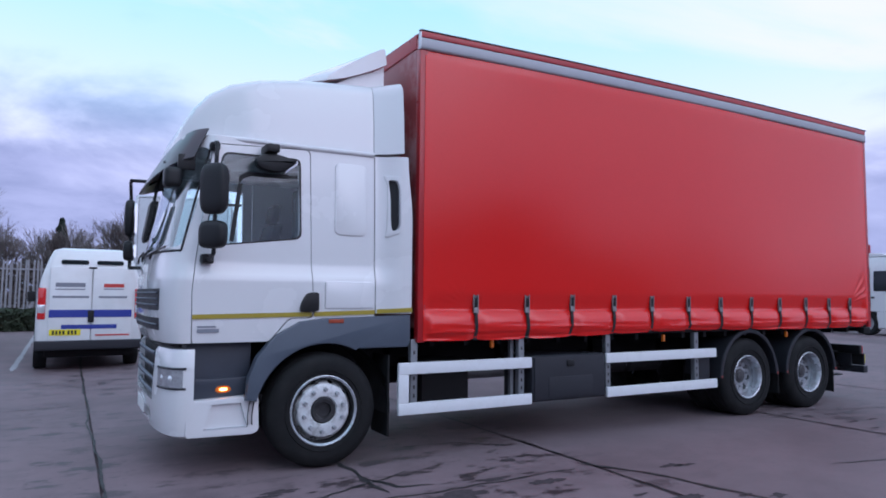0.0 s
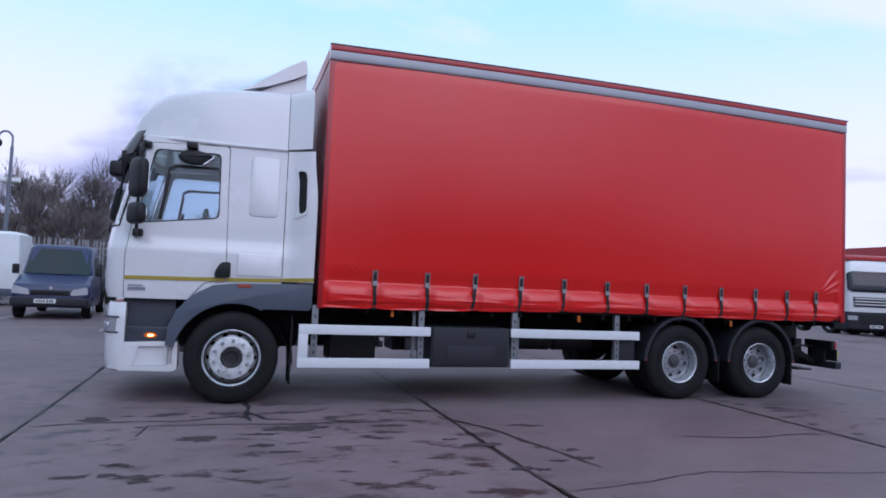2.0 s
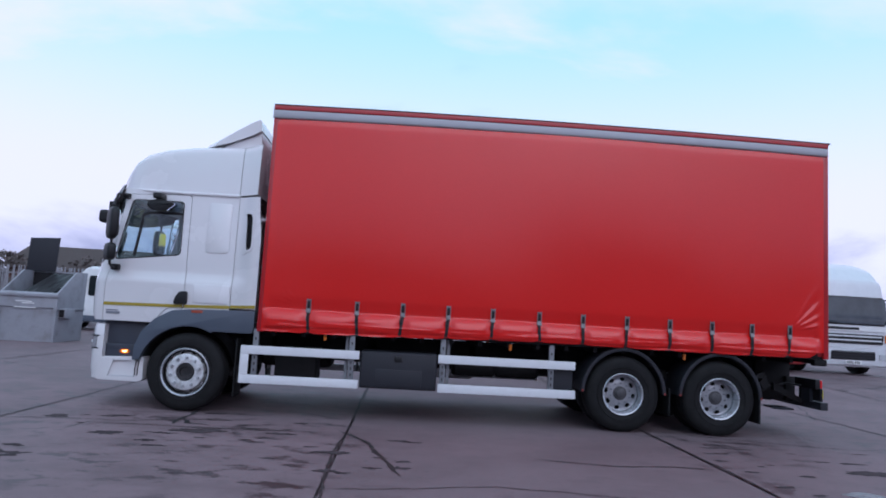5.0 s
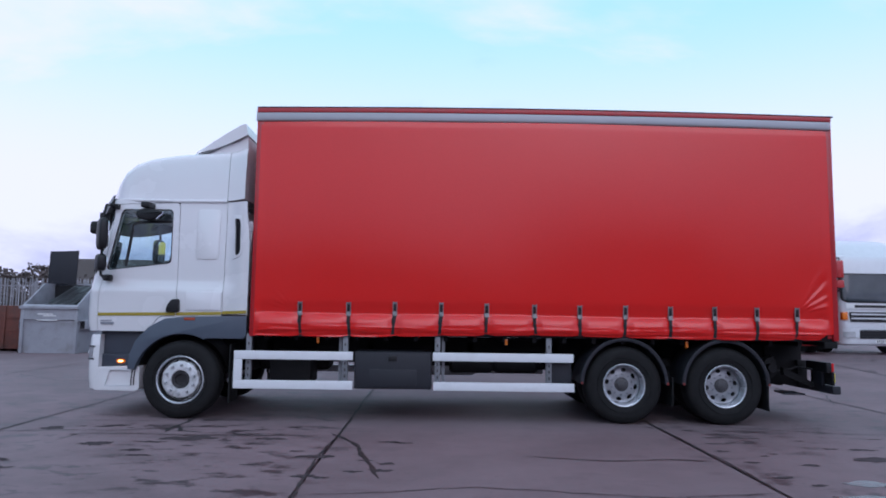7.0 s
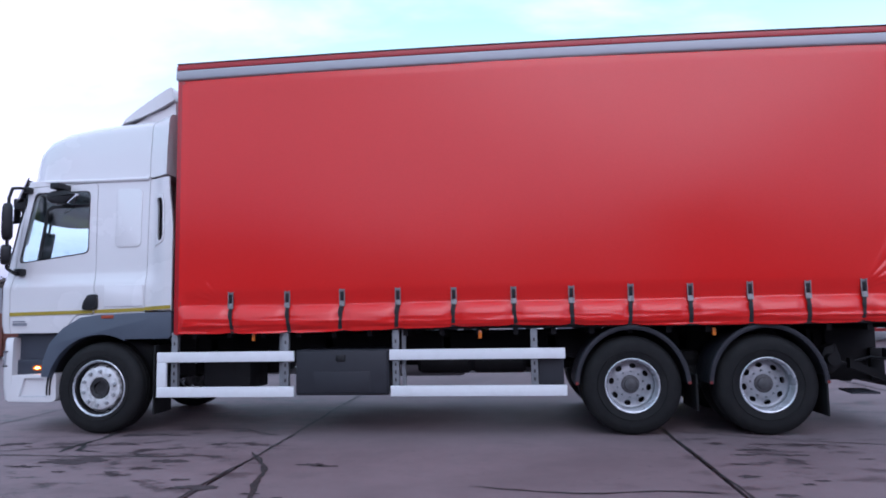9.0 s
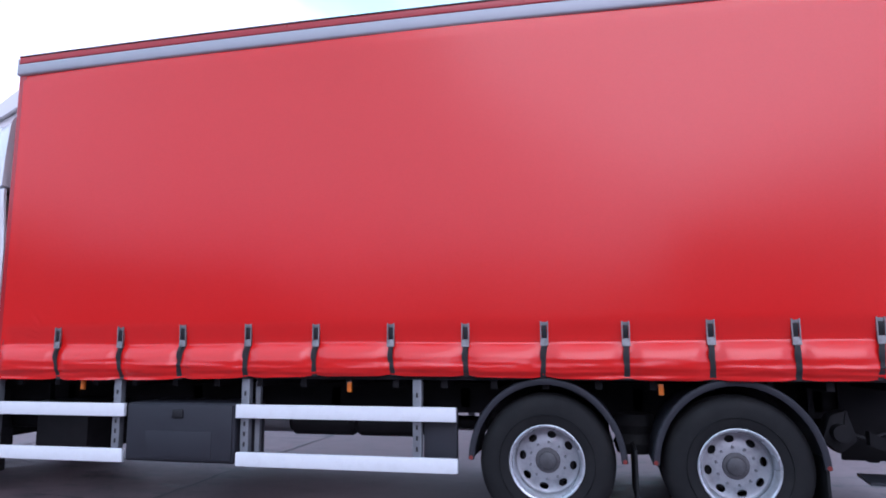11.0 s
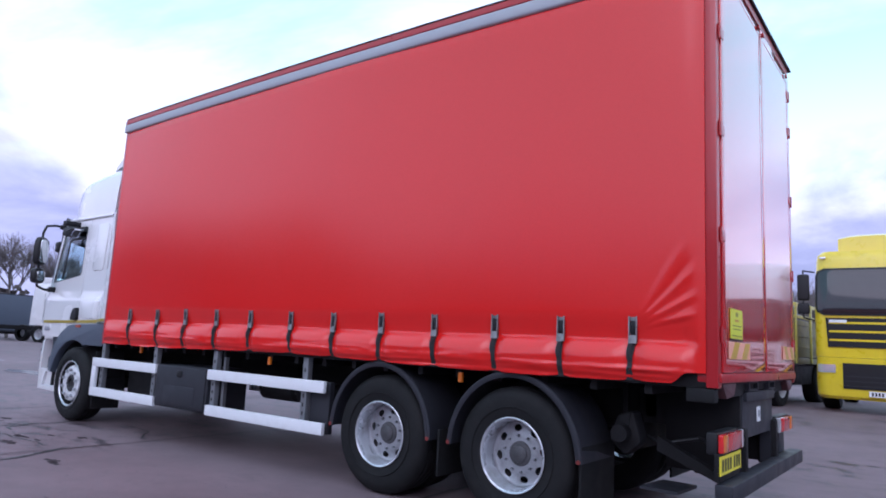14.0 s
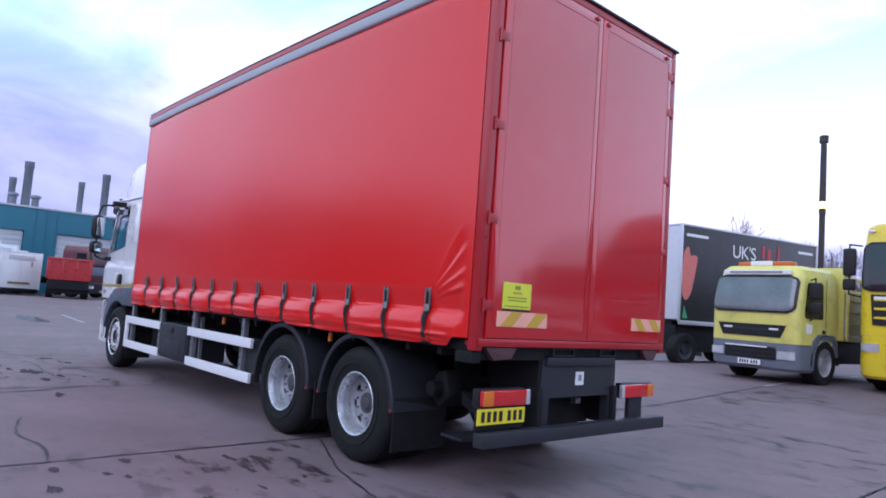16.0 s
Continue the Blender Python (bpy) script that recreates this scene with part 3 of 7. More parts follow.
# windscreen
bm = sheet(B(), lambda u, v: nose(SE + 0.02 + u * (2 * (MID - SE) - 0.04), 1.85 + v * 0.90, -0.010), 28, 10, 0.006)
ws = part("windscreen", bm, GLASS, lorry, "broad curved windscreen")
ws.visible_shadow = False
bm = B()
edge = [nose(SE + 0.01 + (2 * (MID - SE) - 0.02) * u, 1.85, 0.004) for u in [i / 24 for i in range(25)]]
tube(bm, edge, 0.010, 6)
tube(bm, [nose(SE + 0.01, 1.85 + 0.9 * i / 10, 0.004) for i in range(11)], 0.009, 6)
tube(bm, [nose(2 * MID - SE - 0.01, 1.85 + 0.9 * i / 10, 0.004) for i in range(11)], 0.009, 6)
part("windscreen_seal", bm, BLACK, lorry, "black rubber windscreen seal")
for y0 in (0.75, 1.35, 1.85):
    bm = tube(B(), [nose(y0, 1.80, 0.03), nose(y0 - 0.08, 1.845, 0.035), nose(y0 - 0.42, 1.885, 0.03)], 0.010, 6)
    part("wiper", bm, BLACK, lorry, "black wiper arm")

# roof fairing, lofted along x
ROOF = [(-1.195, 2.83, 0.66, 2.90), (-1.155, 2.83, 0.775, 3.01), (-1.085, 2.82, 0.86, 3.135), (-0.975, 2.82, 0.955, 3.250), (-0.82, 2.815, 1.03, 3.340), (-0.57, 2.81, 1.08, 3.412),
        (-0.24, 2.81, 1.096, 3.462), (0.10, 2.815, 1.102, 3.492), (0.42, 2.82, 1.106, 3.512), (0.473, 2.82, 1.107, 3.514)]


def roof_ring(x, zb, w, zt, seg=7):
    h = zt - zb
    r = min(0.13, h * 0.45)
    top_w = w - 0.065 * h
    pts = [(x, MID - w, zb), (x, MID - w + 0.02 * h, zb + (h - r) * 0.5), (x, MID - w + 0.06 * h, zt - r)]
    for i in range(1, seg + 1):
        t = radians(90 * i / seg)
        pts.append((x, MID - top_w + r * 0.9 * (1 - math.cos(t)), zt - r + r * math.sin(t)))
    pts.append((x, MID - 0.45, zt + 0.012))
    far = [(px, 2 * MID - py, pz) for px, py, pz in reversed(pts)]
    return pts + far


fairing = part("roof_fairing", loft(B(), [roof_ring(*r) for r in ROOF]), WHITE, lorry, "white rounded roof fairing")
bm = loft(B(), [roof_ring(x, zb, w + d, zt + d) for x, zb, w, zt, d in ((0.480, 2.825, 1.107, 3.514, 0.0), (0.60, 2.83, 1.150, 3.53, 0.004), (0.735, 2.84, 1.225, 3.545, 0.008))])
part("fairing_extension", bm, WHITE, lorry, "white rear section of the roof fairing")
for s in (1, -1):
    bm = tube(B(), [(x, MID - s * y, z) for x, y, z in ((-1.17, 0.80, 2.83), (-1.085, 0.96, 2.825), (-0.96, 1.05, 2.82), (-0.7, 1.10, 2.818), (-0.2, 1.104, 2.812), (0.475, 1.110, 2.818))], 0.024, 10)
    part("roof_gutter", bm, WHITE, lorry, "white roof gutter")
for y in (MID - 0.74, MID + 0.74):
    bm = bmesh.new()
    bmesh.ops.create_uvsphere(bm, u_segments=14, v_segments=8, radius=0.032, matrix=Matrix.Translation((-0.965, y, 3.225)) @ Matrix.Diagonal((1.2, 1, 1, 1)))
    part("marker_lamp", bm, CLEAR_LENS, lorry, "small clear marker lamp")

# air deflector on the roof
for y, s in ((MID, 1),):
    bm = B()
    prof = [(-0.27, 3.485), (-0.24, 3.530), (-0.06, 3.625), (0.18, 3.735), (0.42, 3.840), (0.57, 3.895), (0.61, 3.900), (0.632, 3.880), (0.655, 3.745), (0.50, 3.685), (0.25, 3.605), (0.0, 3.535)]
    rings = []
    for k in range(13):
        t = -1 + 2 * k / 12
        taper = 1 - 0.34 * abs(t) ** 3
        rings.append([(0.67 - (0.67 - x) * taper, MID + 0.96 * t, 3.50 + (z - 3.47) * (1 - 0.03 * abs(t) ** 6)) for x, z in prof])
    loft(bm, rings)
    part("air_deflector", bm, WHITE, lorry, "white wedge air deflector on the cab roof")
    bm = prism(B(), softened([(0.10, 3.48), (0.66, 3.50), (0.655, 3.76), (0.55, 3.69), (0.32, 3.60)], 0.02), "y", MID - 0.90, MID + 0.90)
    part("deflector_base", bm, WHITE, lorry)

# rear side wings, flared out to the body's width, with the tall slot
for s in (1, -1):
    def flare(bm, lift=0.0):
        for v in bm.verts:
            k = step01((v.co.x - 0.50) / 0.26)
            y = (lean_y(v.co.z) - 0.004) * (1 - k) + 0.036 * k + v.co.y + lift
            v.co.y = y if s == 1 else 2 * MID - y
        bmesh.ops.recalc_face_normals(bm, faces=bm.faces[:])
        return bm

    def wing_face(u, v):
        z = 1.33 + v * 1.475
        back = 0.825 - 0.05 * step01((z - 2.2) / 0.6)
        return Vector((0.488 + u * (back - 0.488), 0.0, z))
    wing = part("side_wing", flare(sheet(B(), wing_face, 12, 20, 0.03)), WHITE, lorry, "white flared cab side wing")
    slot = softened([(0.600, 2.585), (0.680, 2.578), (0.698, 2.50), (0.705, 2.17), (0.690, 2.115), (0.632, 2.095), (0.622, 2.20), (0.618, 2.45)], 0.03)
    carve(wing, [prism(B(), slot, "y", -0.5, 3.5)])
    swell = softened([(0.560, 2.630), (0.705, 2.622), (0.722, 2.52), (0.730, 2.15), (0.708, 2.085), (0.575, 2.030), (0.590, 2.12), (0.598, 2.53)], 0.03)
    lift = prism(B(), swell, "y", -0.011, 0.004, 0.007)
    lip = part("slot_surround", flare(lift), WHITE, wing, "raised white moulding round the slot")
    carve(lip, [prism(B(), slot, "y", -0.5, 3.5)])
    part("slot_lining", flare(prism(B(), softened([(0.55, 2.63), (0.77, 2.63), (0.78, 2.04), (0.57, 2.04)], 0.03), "y", 0.032, 0.045)), BLACK, lorry, "black slot in the side wing")

# pressed panels on the near side wall
for s in (1, -1):
    for pts, name in ((rounded(0.093, 0.402, 2.042, 2.706, 0.055), "pressed_panel"), (rounded(0.0, 0.468, 1.378, 1.622, 0.02), "locker_flap")):
        bm = prism(B(), pts, "y", -0.013, 0.01, 0.011)
        for v in bm.verts:
            y = lean_y(v.co.z) + v.co.y
            v.co.y = y if s == 1 else 2 * MID - y
        bmesh.ops.recalc_face_normals(bm, faces=bm.faces[:])
        part(name, bm, WHITE, lorry)

# ochre stripe along the cab side
for s in (1, -1):
    for x0, x1, z0, z1, owner in ((-1.11, -0.118, 1.294, 1.332, (near_door, far_door)[s < 0]), (-0.10, 0.478, 1.310, 1.348, lorry), (0.492, 0.824, 1.332, 1.370, lorry)):
        def film(u, v):
            x, z = x0 + u * (x1 - x0), z0 + v * (z1 - z0) + 0.016 * u
            y = MID - 1.1755
            if x0 > 0.48:
                k = step01((x - 0.50) / 0.26)
                y = (lean_y(z) - 0.004) * (1 - k) + 0.036 * k - 0.018
            return Vector((x, y if s == 1 else 2 * MID - y, z))
        part("ochre_stripe", sheet(B(), film, 10, 1, 0.003), OCHRE, owner, "ochre yellow stripe film", smooth=0)
    for x0, x1, z0, z1, mt in ((-1.07, -0.90, 1.185, 1.215, GREY_INK), (-1.07, -0.925, 1.225, 1.239, GREY_INK)):
        bm = box(B(), x0, x1, -0.003, 0.0, z0, z1)
        for v in bm.verts:
            y = MID - 1.1715 + v.co.y
            v.co.y = y if s == 1 else 2 * MID - y
        part("model_badge", bm, mt, (near_door, far_door)[s < 0], "grey model badge", smooth=0)

# grey wheel arch panels
ARCH = [(-0.672, 0.62), (-0.662, 0.80), (-0.590, 0.985), (-0.435, 1.155), (-0.23, 1.268), (0.0, 1.296), (0.822, 1.318), (0.822, 1.06), (0.79, 1.022), (0.30, 1.022)]
inner_arc = [(0.605 * math.cos(radians(a)), 0.47 + 0.605 * math.sin(radians(a))) for a in range(62, 168, 7)]
for s in (1, -1):
    bm = prism(B(), ARCH + inner_arc + [(-0.60, 0.62)], "y", 0.0, 0.10, 0.012)
    for v in bm.verts:
        v.co.y = (0.048 + v.co.y) if s == 1 else 2 * MID - (0.048 + v.co.y)
    bmesh.ops.recalc_face_normals(bm, faces=bm.faces[:])
    part("wheel_arch", bm, GREY_TRIM, lorry, "slate grey plastic wheel arch panel")
    bm = lathe(B(), [(0.61, 0.10), (0.61, 0.50), (0.645, 0.50), (0.645, 0.10)], (0, 0, 0.47), "y", 26, -95, 190)
    if s == -1:
        for v in bm.verts:
            v.co.y = 2 * MID - v.co.y
        bmesh.ops.recalc_face_normals(bm, faces=bm.faces[:])
    part("arch_liner", bm, BLACK, lorry, "black wheel arch liner")
    bm = box(B(), 0.02, 0.16, 0.040, 0.050, 1.252, 1.286, 0.003)
    if s == -1:
        for v in bm.verts:
            v.co.y = 2 * MID - v.co.y
        bmesh.ops.recalc_face_normals(bm, faces=bm.faces[:])
    part("side_repeater", bm, material("dull_repeater_lens", (0.36, 0.06, 0.025), 0.3, vary=0.1) if s == 1 else bpy.data.materials["dull_repeater_lens"], lorry, "dull reddish side repeater lamp")

# front lower body: charcoal step recess, white bumper corners, grilles
for s in (1, -1):
    def flip(bm):
        if s == -1:
            for v in bm.verts:
                v.co.y = 2 * MID - v.co.y
            bmesh.ops.recalc_face_normals(bm, faces=bm.faces[:])
        return bm
    bm = box(B(), -1.12, -0.60, 0.25, 0.55, 0.60, 1.10, 0.015)
    part("step_recess", flip(bm), STEP_GREY, lorry, "dark slate cab step recess")
    bm = prism(B(), softened([(-1.12, 0.635), (-1.12, 0.80), (-0.62, 0.80), (-0.60, 0.64)], 0.02), "y", 0.215, 0.36, 0.015)
    part("step_board", flip(bm), STEP_GREY, lorry, "dark slate cab step board")
    bm = prism(B(), softened([(-0.865, 0.708), (-0.845, 0.721), (-0.812, 0.721), (-0.792, 0.708), (-0.812, 0.697), (-0.845, 0.697)], 0.009), "y", 0.203, 0.225)
    part("lamp_bezel", flip(prism(B(), softened([(-0.90, 0.708), (-0.87, 0.738), (-0.79, 0.738), (-0.76, 0.708), (-0.79, 0.680), (-0.87, 0.680)], 0.015), "y", 0.208, 0.22)), AMBER, lorry, "dull amber lamp lens")
    part("indicator_lamp", flip(bm), AMBER_LIT, lorry, "lit amber indicator lamp")
    # white lower corner with a step tread
    bm = prism(B(), softened([(-1.13, 0.345), (-1.13, 0.635), (-0.555, 0.655), (-0.545, 0.36), (-0.60, 0.335)], 0.03), "y", 0.131, 0.45, 0.006)
    corner = part("bumper_side", flip(bm), WHITE, lorry, "white bumper side with moulded step")
    cut = prism(B(), [(-0.99, 0.395), (-0.93, 0.60), (-0.70, 0.60), (-0.64, 0.395)], "y", 0.02, 0.165)
    carve(corner, [flip(cut)])
    bm = box(B(), -0.98, -0.66, 0.135, 0.17, 0.392, 0.405)
    part("step_tread", flip(bm), ALLOY, lorry, "ridged alloy step tread")


def lower_ring(z, f, c, w, n=3.0):
    return [(x, y, z) for x, y in cab_ring(f, c, w, -1.075, n, 14, 3)]


bm = loft(B(), [lower_ring(z, f, c, w) for z, f, c, w in ((0.335, -1.27, -1.085, 1.08), (0.36, -1.32, -1.085, 1.125), (0.50, -1.345, -1.085, 1.148), (0.66, -1.35, -1.085, 1.150), (0.80, -1.345, -1.085, 1.148), (1.02, -1.33, -1.085, 1.143), (1.05, -1.31, -1.085, 1.13))])
bumper = part("front_bumper", bm, WHITE, lorry, "white moulded front bumper")
carve(bumper, [box(B(), -1.9, -1.25, 0.62, 1.93, 0.60, 1.2), box(B(), -1.9, -1.28, 0.70, 1.85, 0.42, 0.54)])


def low_nose(y, z, out=0.0, f=-1.347):
    k = min(1.0, abs(y - MID) / 1.15)
    return Vector((-1.085 - (-1.085 - f) * max(0.0, 1 - k ** 3.0) ** (1 / 3.0) - out, y, z))


bm = sheet(B(), lambda u, v: low_nose(0.66 + u * 1.23, 0.60 + v * 0.44, -0.06), 14, 4, 0.03)
part("lower_grille", bm, BLACK, lorry, "black lower grille")
for k in range(4):
    bm = B()
    tube(bm, [low_nose(0.64 + 1.27 * i / 16, 0.66 + 0.11 * k, -0.02) for i in range(17)], 0.018, 6)
    part("grille_slat", bm, GREY_TRIM, lorry)
for k, (z, tall, rows) in enumerate(((1.20, 0.10, 1), (1.36, 0.18, 3))):
    bm = sheet(B(), lambda u, v: nose(0.36 + u * 1.83, z + v * tall, 0.006), 20, 2, 0.012)
    part("upper_grille", bm, DARK_TRIM, lorry, "dark upper grille band")
    for j in range(rows):
        bm = tube(B(), [nose(0.39 + 1.77 * i / 16, z + 0.045 + 0.05 * j, 0.012) for i in range(17)], 0.008, 6)
        part("grille_slat", bm, GREY_TRIM, lorry)
for s in (1, -1):
    y0 = 0.122 if s == 1 else 2 * MID - 0.122
    sgn = 1 if s == 1 else -1
    bm = sheet(B(), lambda u, v: low_nose(y0 + sgn * (0.01 + u * 0.30), 0.745 + v * 0.145, 0.008), 12, 6, 0.012)
    lamp = part("headlamp", bm, LAMP_GLASS, lorry, "clear headlamp")
    for z in (0.738, 0.897):
        bm = tube(B(), [low_nose(y0 + sgn * (0.005 + 0.31 * i / 10), z, 0.006) for i in range(11)], 0.010, 6)
        part("headlamp_rim", bm, DARK_TRIM, lamp, "dark headlamp rim")
    for k in (0.10, 0.22):
        bm = bmesh.new()
        c = low_nose(y0 + sgn * k, 0.815, -0.016)
        bmesh.ops.create_uvsphere(bm, u_segments=14, v_segments=8, radius=0.034, matrix=Matrix.Translation(c))
        part("reflector", bm, CLEAR_LENS, lamp, "bright reflector bowl")
bm = sheet(B(), lambda u, v: low_nose(1.02 + u * 0.51, 0.44 + v * 0.11, 0.012), 4, 1, 0.008)
part("number_plate", bm, LIGHT_INK, lorry, "white front plate")

# sun visor over the windscreen
bm = sheet(B(), lambda u, v: nose(0.195 + u * 2.16, 2.885 - v * (0.25 + 0.17 * math.sin(math.pi * u) ** 0.7), 0.025 + (0.055 + 0.135 * math.sin(math.pi * u) ** 0.5) * v ** 0.7), 36, 8, 0.012)
part("sun_visor", bm, material("smoked_visor", (0.060, 0.050, 0.058), 0.36, vary=0.1, coat=0.15), lorry, "smoked plastic sun visor")
for y in (0.55, MID, 2.0):
    bm = rod(B(), nose(y, 2.72, 0.0), nose(y, 2.62, 0.15), 0.012)
    part("visor_stay", bm, BLACK, lorry)

def pod(hx, hy, z0, z1, m, soft=0.52):
    """A rounded housing: a sphere drawn out towards a box."""
    bm = B()
    bmesh.ops.create_uvsphere(bm, u_segments=24, v_segments=16, radius=1.0)
    for v in bm.verts:
        c = [math.copysign(abs(k) ** soft, k) for k in v.co]
        v.co = m @ Vector((c[0] * hx, c[1] * hy, (z0 + z1) / 2 + c[2] * (z1 - z0) / 2))
    return bm


def swung(bm, m):
    bmesh.ops.transform(bm, matrix=m, verts=bm.verts[:])
    return bm


# mirrors
for s in (1, -1):
    def flip(bm):
        if s == -1:
            for v in bm.verts:
                v.co.y = 2 * MID - v.co.y
            bmesh.ops.recalc_face_normals(bm, faces=bm.faces[:])
        return bm
    my = -0.115
    ox = 0.0 if s == 1 else -0.40
    oy = 0.0 if s == 1 else 0.06
    if s == 1:
        arm = tube(B(), [(-0.98, 0.18, 2.73), (-0.985, 0.03, 2.735), (-0.99, -0.08, 2.71), (-1.00, -0.115, 2.60), (-1.00, -0.12, 2.15), (-1.00, -0.11, 1.82), (-1.01, 0.0, 1.775), (-1.02, 0.14, 1.785)], 0.017, 8)
    else:
        arm = tube(B(), [(-0.98, 0.18, 2.73), (-1.02 + ox, -0.02 + oy, 2.745), (-1.02 + ox, -0.13 + oy, 2.73), (-1.01 + ox, -0.15 + oy, 2.60), (-1.00 + ox, -0.15 + oy, 2.15), (-1.00 + ox, -0.13 + oy, 1.82), (-1.01 + ox, 0.0 + oy, 1.775), (-1.02, 0.14, 1.785)], 0.019, 8)
    mirror = part("mirror_arm", flip(arm), BLACK, lorry, "black tubular mirror arm")
    # the heads are turned towards the driver on the far side
    swing = Matrix.Translation((-1.01 + ox, my + oy, 0)) @ Matrix.Rotation(radians(-52 if s == 1 else -78), 4, "Z")
    for name, z0, z1, words in (("mirror_head", 2.135, 2.53, "large black mirror housing"), ("wide_mirror", 1.865, 2.07, "small black wide-angle mirror")):
        head = part(name, flip(pod(0.122, 0.056, z0 - 0.008, z1 + 0.008, swing)), BLACK, mirror, words)
        part("mirror_glass", flip(swung(prism(B(), rounded(-0.094, 0.094, z0 + 0.03, z1 - 0.03, 0.04), "y", 0.050, 0.058), swing)), MIRROR, head, "mirror glass")
    part("mirror_foot", flip(box(B(), -1.06, -0.96, 0.06, 0.16, 1.745, 1.825, 0.02)), BLACK, mirror)
    part("mirror_foot", flip(box(B(), -1.01, -0.93, 0.10, 0.19, 2.69, 2.76, 0.02)), BLACK, mirror)
    if s == 1:
        bm = prism(B(), softened([(-0.665, 2.605), (-0.655, 2.64), (-0.60, 2.685), (-0.50, 2.70), (-0.38, 2.675), (-0.315, 2.650), (-0.315, 2.625), (-0.37, 2.585), (-0.41, 2.550), (-0.50, 2.535), (-0.62, 2.555)], 0.03), "y", 0.00, 0.11, 0.03)
        kerb = part("kerb_mirror", bm, BLACK, lorry, "black kerb mirror over the door")
        bm = box(B(), -0.58, -0.47, -0.04, 0.18, 2.70, 2.77, 0.015)
        part("mirror_foot", bm, BLACK, kerb)
        part("mirror_glass", prism(B(), [(-0.311, 2.648), (-0.311, 2.628), (-0.366, 2.582), (-0.406, 2.547), (-0.400, 2.541), (-0.358, 2.576), (-0.302, 2.625), (-0.302, 2.648)], "y", 0.012, 0.098), MIRROR, kerb, "mirror glass")
bm = box(B(), -1.345, -1.205, 0.20, 0.36, 2.37, 2.54, 0.05, 4)
visor_mirror = part("front_mirror", bm, BLACK, lorry, "black close-view mirror under the visor")
part("mirror_foot", box(B(), -1.24, -1.10, 0.25, 0.31, 2.53, 2.66, 0.012), BLACK, visor_mirror)
FMY = 1.0
bm = tube(B(), [(-1.27, FMY, 2.62), (-1.31, FMY, 2.48), (-1.335, FMY, 2.34)], 0.014, 8)
front_mirror = part("front_mirror", bm, BLACK, lorry, "black front blind-spot mirror")
part("mirror_head", prism(B(), softened([(-1.30, 2.34), (-1.37, 2.33), (-1.425, 1.99), (-1.41, 1.95), (-1.375, 1.96), (-1.33, 2.15)], 0.03), "y", FMY - 0.09, FMY + 0.09, 0.02), BLACK, front_mirror)

# inside the cab
bm = sheet(B(), lambda u, v: Vector((nose(0.23 + u * 2.09, 1.80, -0.08).x + v * 0.42, 0.23 + u * 2.09, 1.84 + 0.06 * math.sin(v * 3.1))), 16, 6, 0.10)
part("dashboard", bm, DARK_TRIM, lorry, "dark dashboard")
for y in (0.62, 1.93):
    seat = part("cab_seat", box(B(), -0.62, -0.12, y - 0.25, y + 0.25, 1.45, 1.62, 0.05, 3), SEAT, lorry, "grey cloth cab seat")
    bm = prism(B(), softened([(-0.22, 1.60), (-0.05, 2.28), (0.06, 2.27), (-0.06, 1.60)], 0.04), "y", y - 0.24, y + 0.24, 0.03)
    part("backrest", bm, SEAT, seat)
    part("head_rest", prism(B(), softened([(-0.055, 2.29), (-0.02, 2.50), (0.06, 2.49), (0.04, 2.29)], 0.03), "y", y - 0.14, y + 0.14, 0.02), SEAT, seat)
bm = B()
ring = [Vector((-0.80 + 0.10 * math.sin(radians(a)), 1.93 + 0.22 * math.cos(radians(a)), 1.98 + 0.18 * math.sin(radians(a)))) for a in range(0, 361, 20)]
tube(bm, ring, 0.015, 6)
rod(bm, (-0.80, 1.72, 1.98), (-0.80, 2.14, 1.98), 0.014, 6)
rod(bm, (-0.80, 1.93, 1.98), (-0.98, 1.93, 1.80), 0.03, 8)
part("steering_wheel", bm, BLACK, lorry, "black steering wheel")
part("cab_lining", box(B(), 0.34, 0.40, 0.24, 2.31, 1.25, 2.74), LINING, lorry, "pale grey rear lining of the cab")

# ---- chassis ----
for y in (0.86, 1.62):
    part("chassis_rail", box(B(), -1.0, 8.28, y, y + 0.075, 0.76, 1.02, 0.006), CHASSIS, lorry, "black steel chassis rail")
for x in (0.9, 2.3, 3.7, 4.9, 6.35, 7.7):
    part("cross_member", box(B(), x, x + 0.10, 0.86, 1.70, 0.80, 0.98, 0.01), CHASSIS, lorry)
part("engine", box(B(), -0.75, 0.75, 0.80, 1.75, 0.55, 1.12, 0.06), CHASSIS, lorry, "black engine block under the cab")
part("gearbox", box(B(), 0.75, 1.75, 1.0, 1.55, 0.55, 0.95, 0.10, 3), CHASSIS, lorry)
part("propeller_shaft", rod(B(), (1.7, 1.275, 0.72), (5.4, 1.275, 0.62), 0.06, 14), CHASSIS, lorry, "propeller shaft")
part("battery_box", box(B(), 1.08, 1.62, 0.30, 0.84, 0.44, 0.86, 0.02), CHASSIS, lorry, "black battery box")
part("fuel_tank", box(B(), 2.4, 3.9, 1.85, 2.42, 0.42, 0.98, 0.10, 4), ALLOY, lorry, "alloy fuel tank")
for k, x in enumerate((3.75, 4.35)):
    part("air_tank", lathe(B(), [(0, -0.30), (0.09, -0.30), (0.12, -0.26), (0.12, 0.26), (0.09, 0.30), (0, 0.30)], (x, 0.62, 0.70), "x", 20), CHASSIS, lorry, "black air tank")
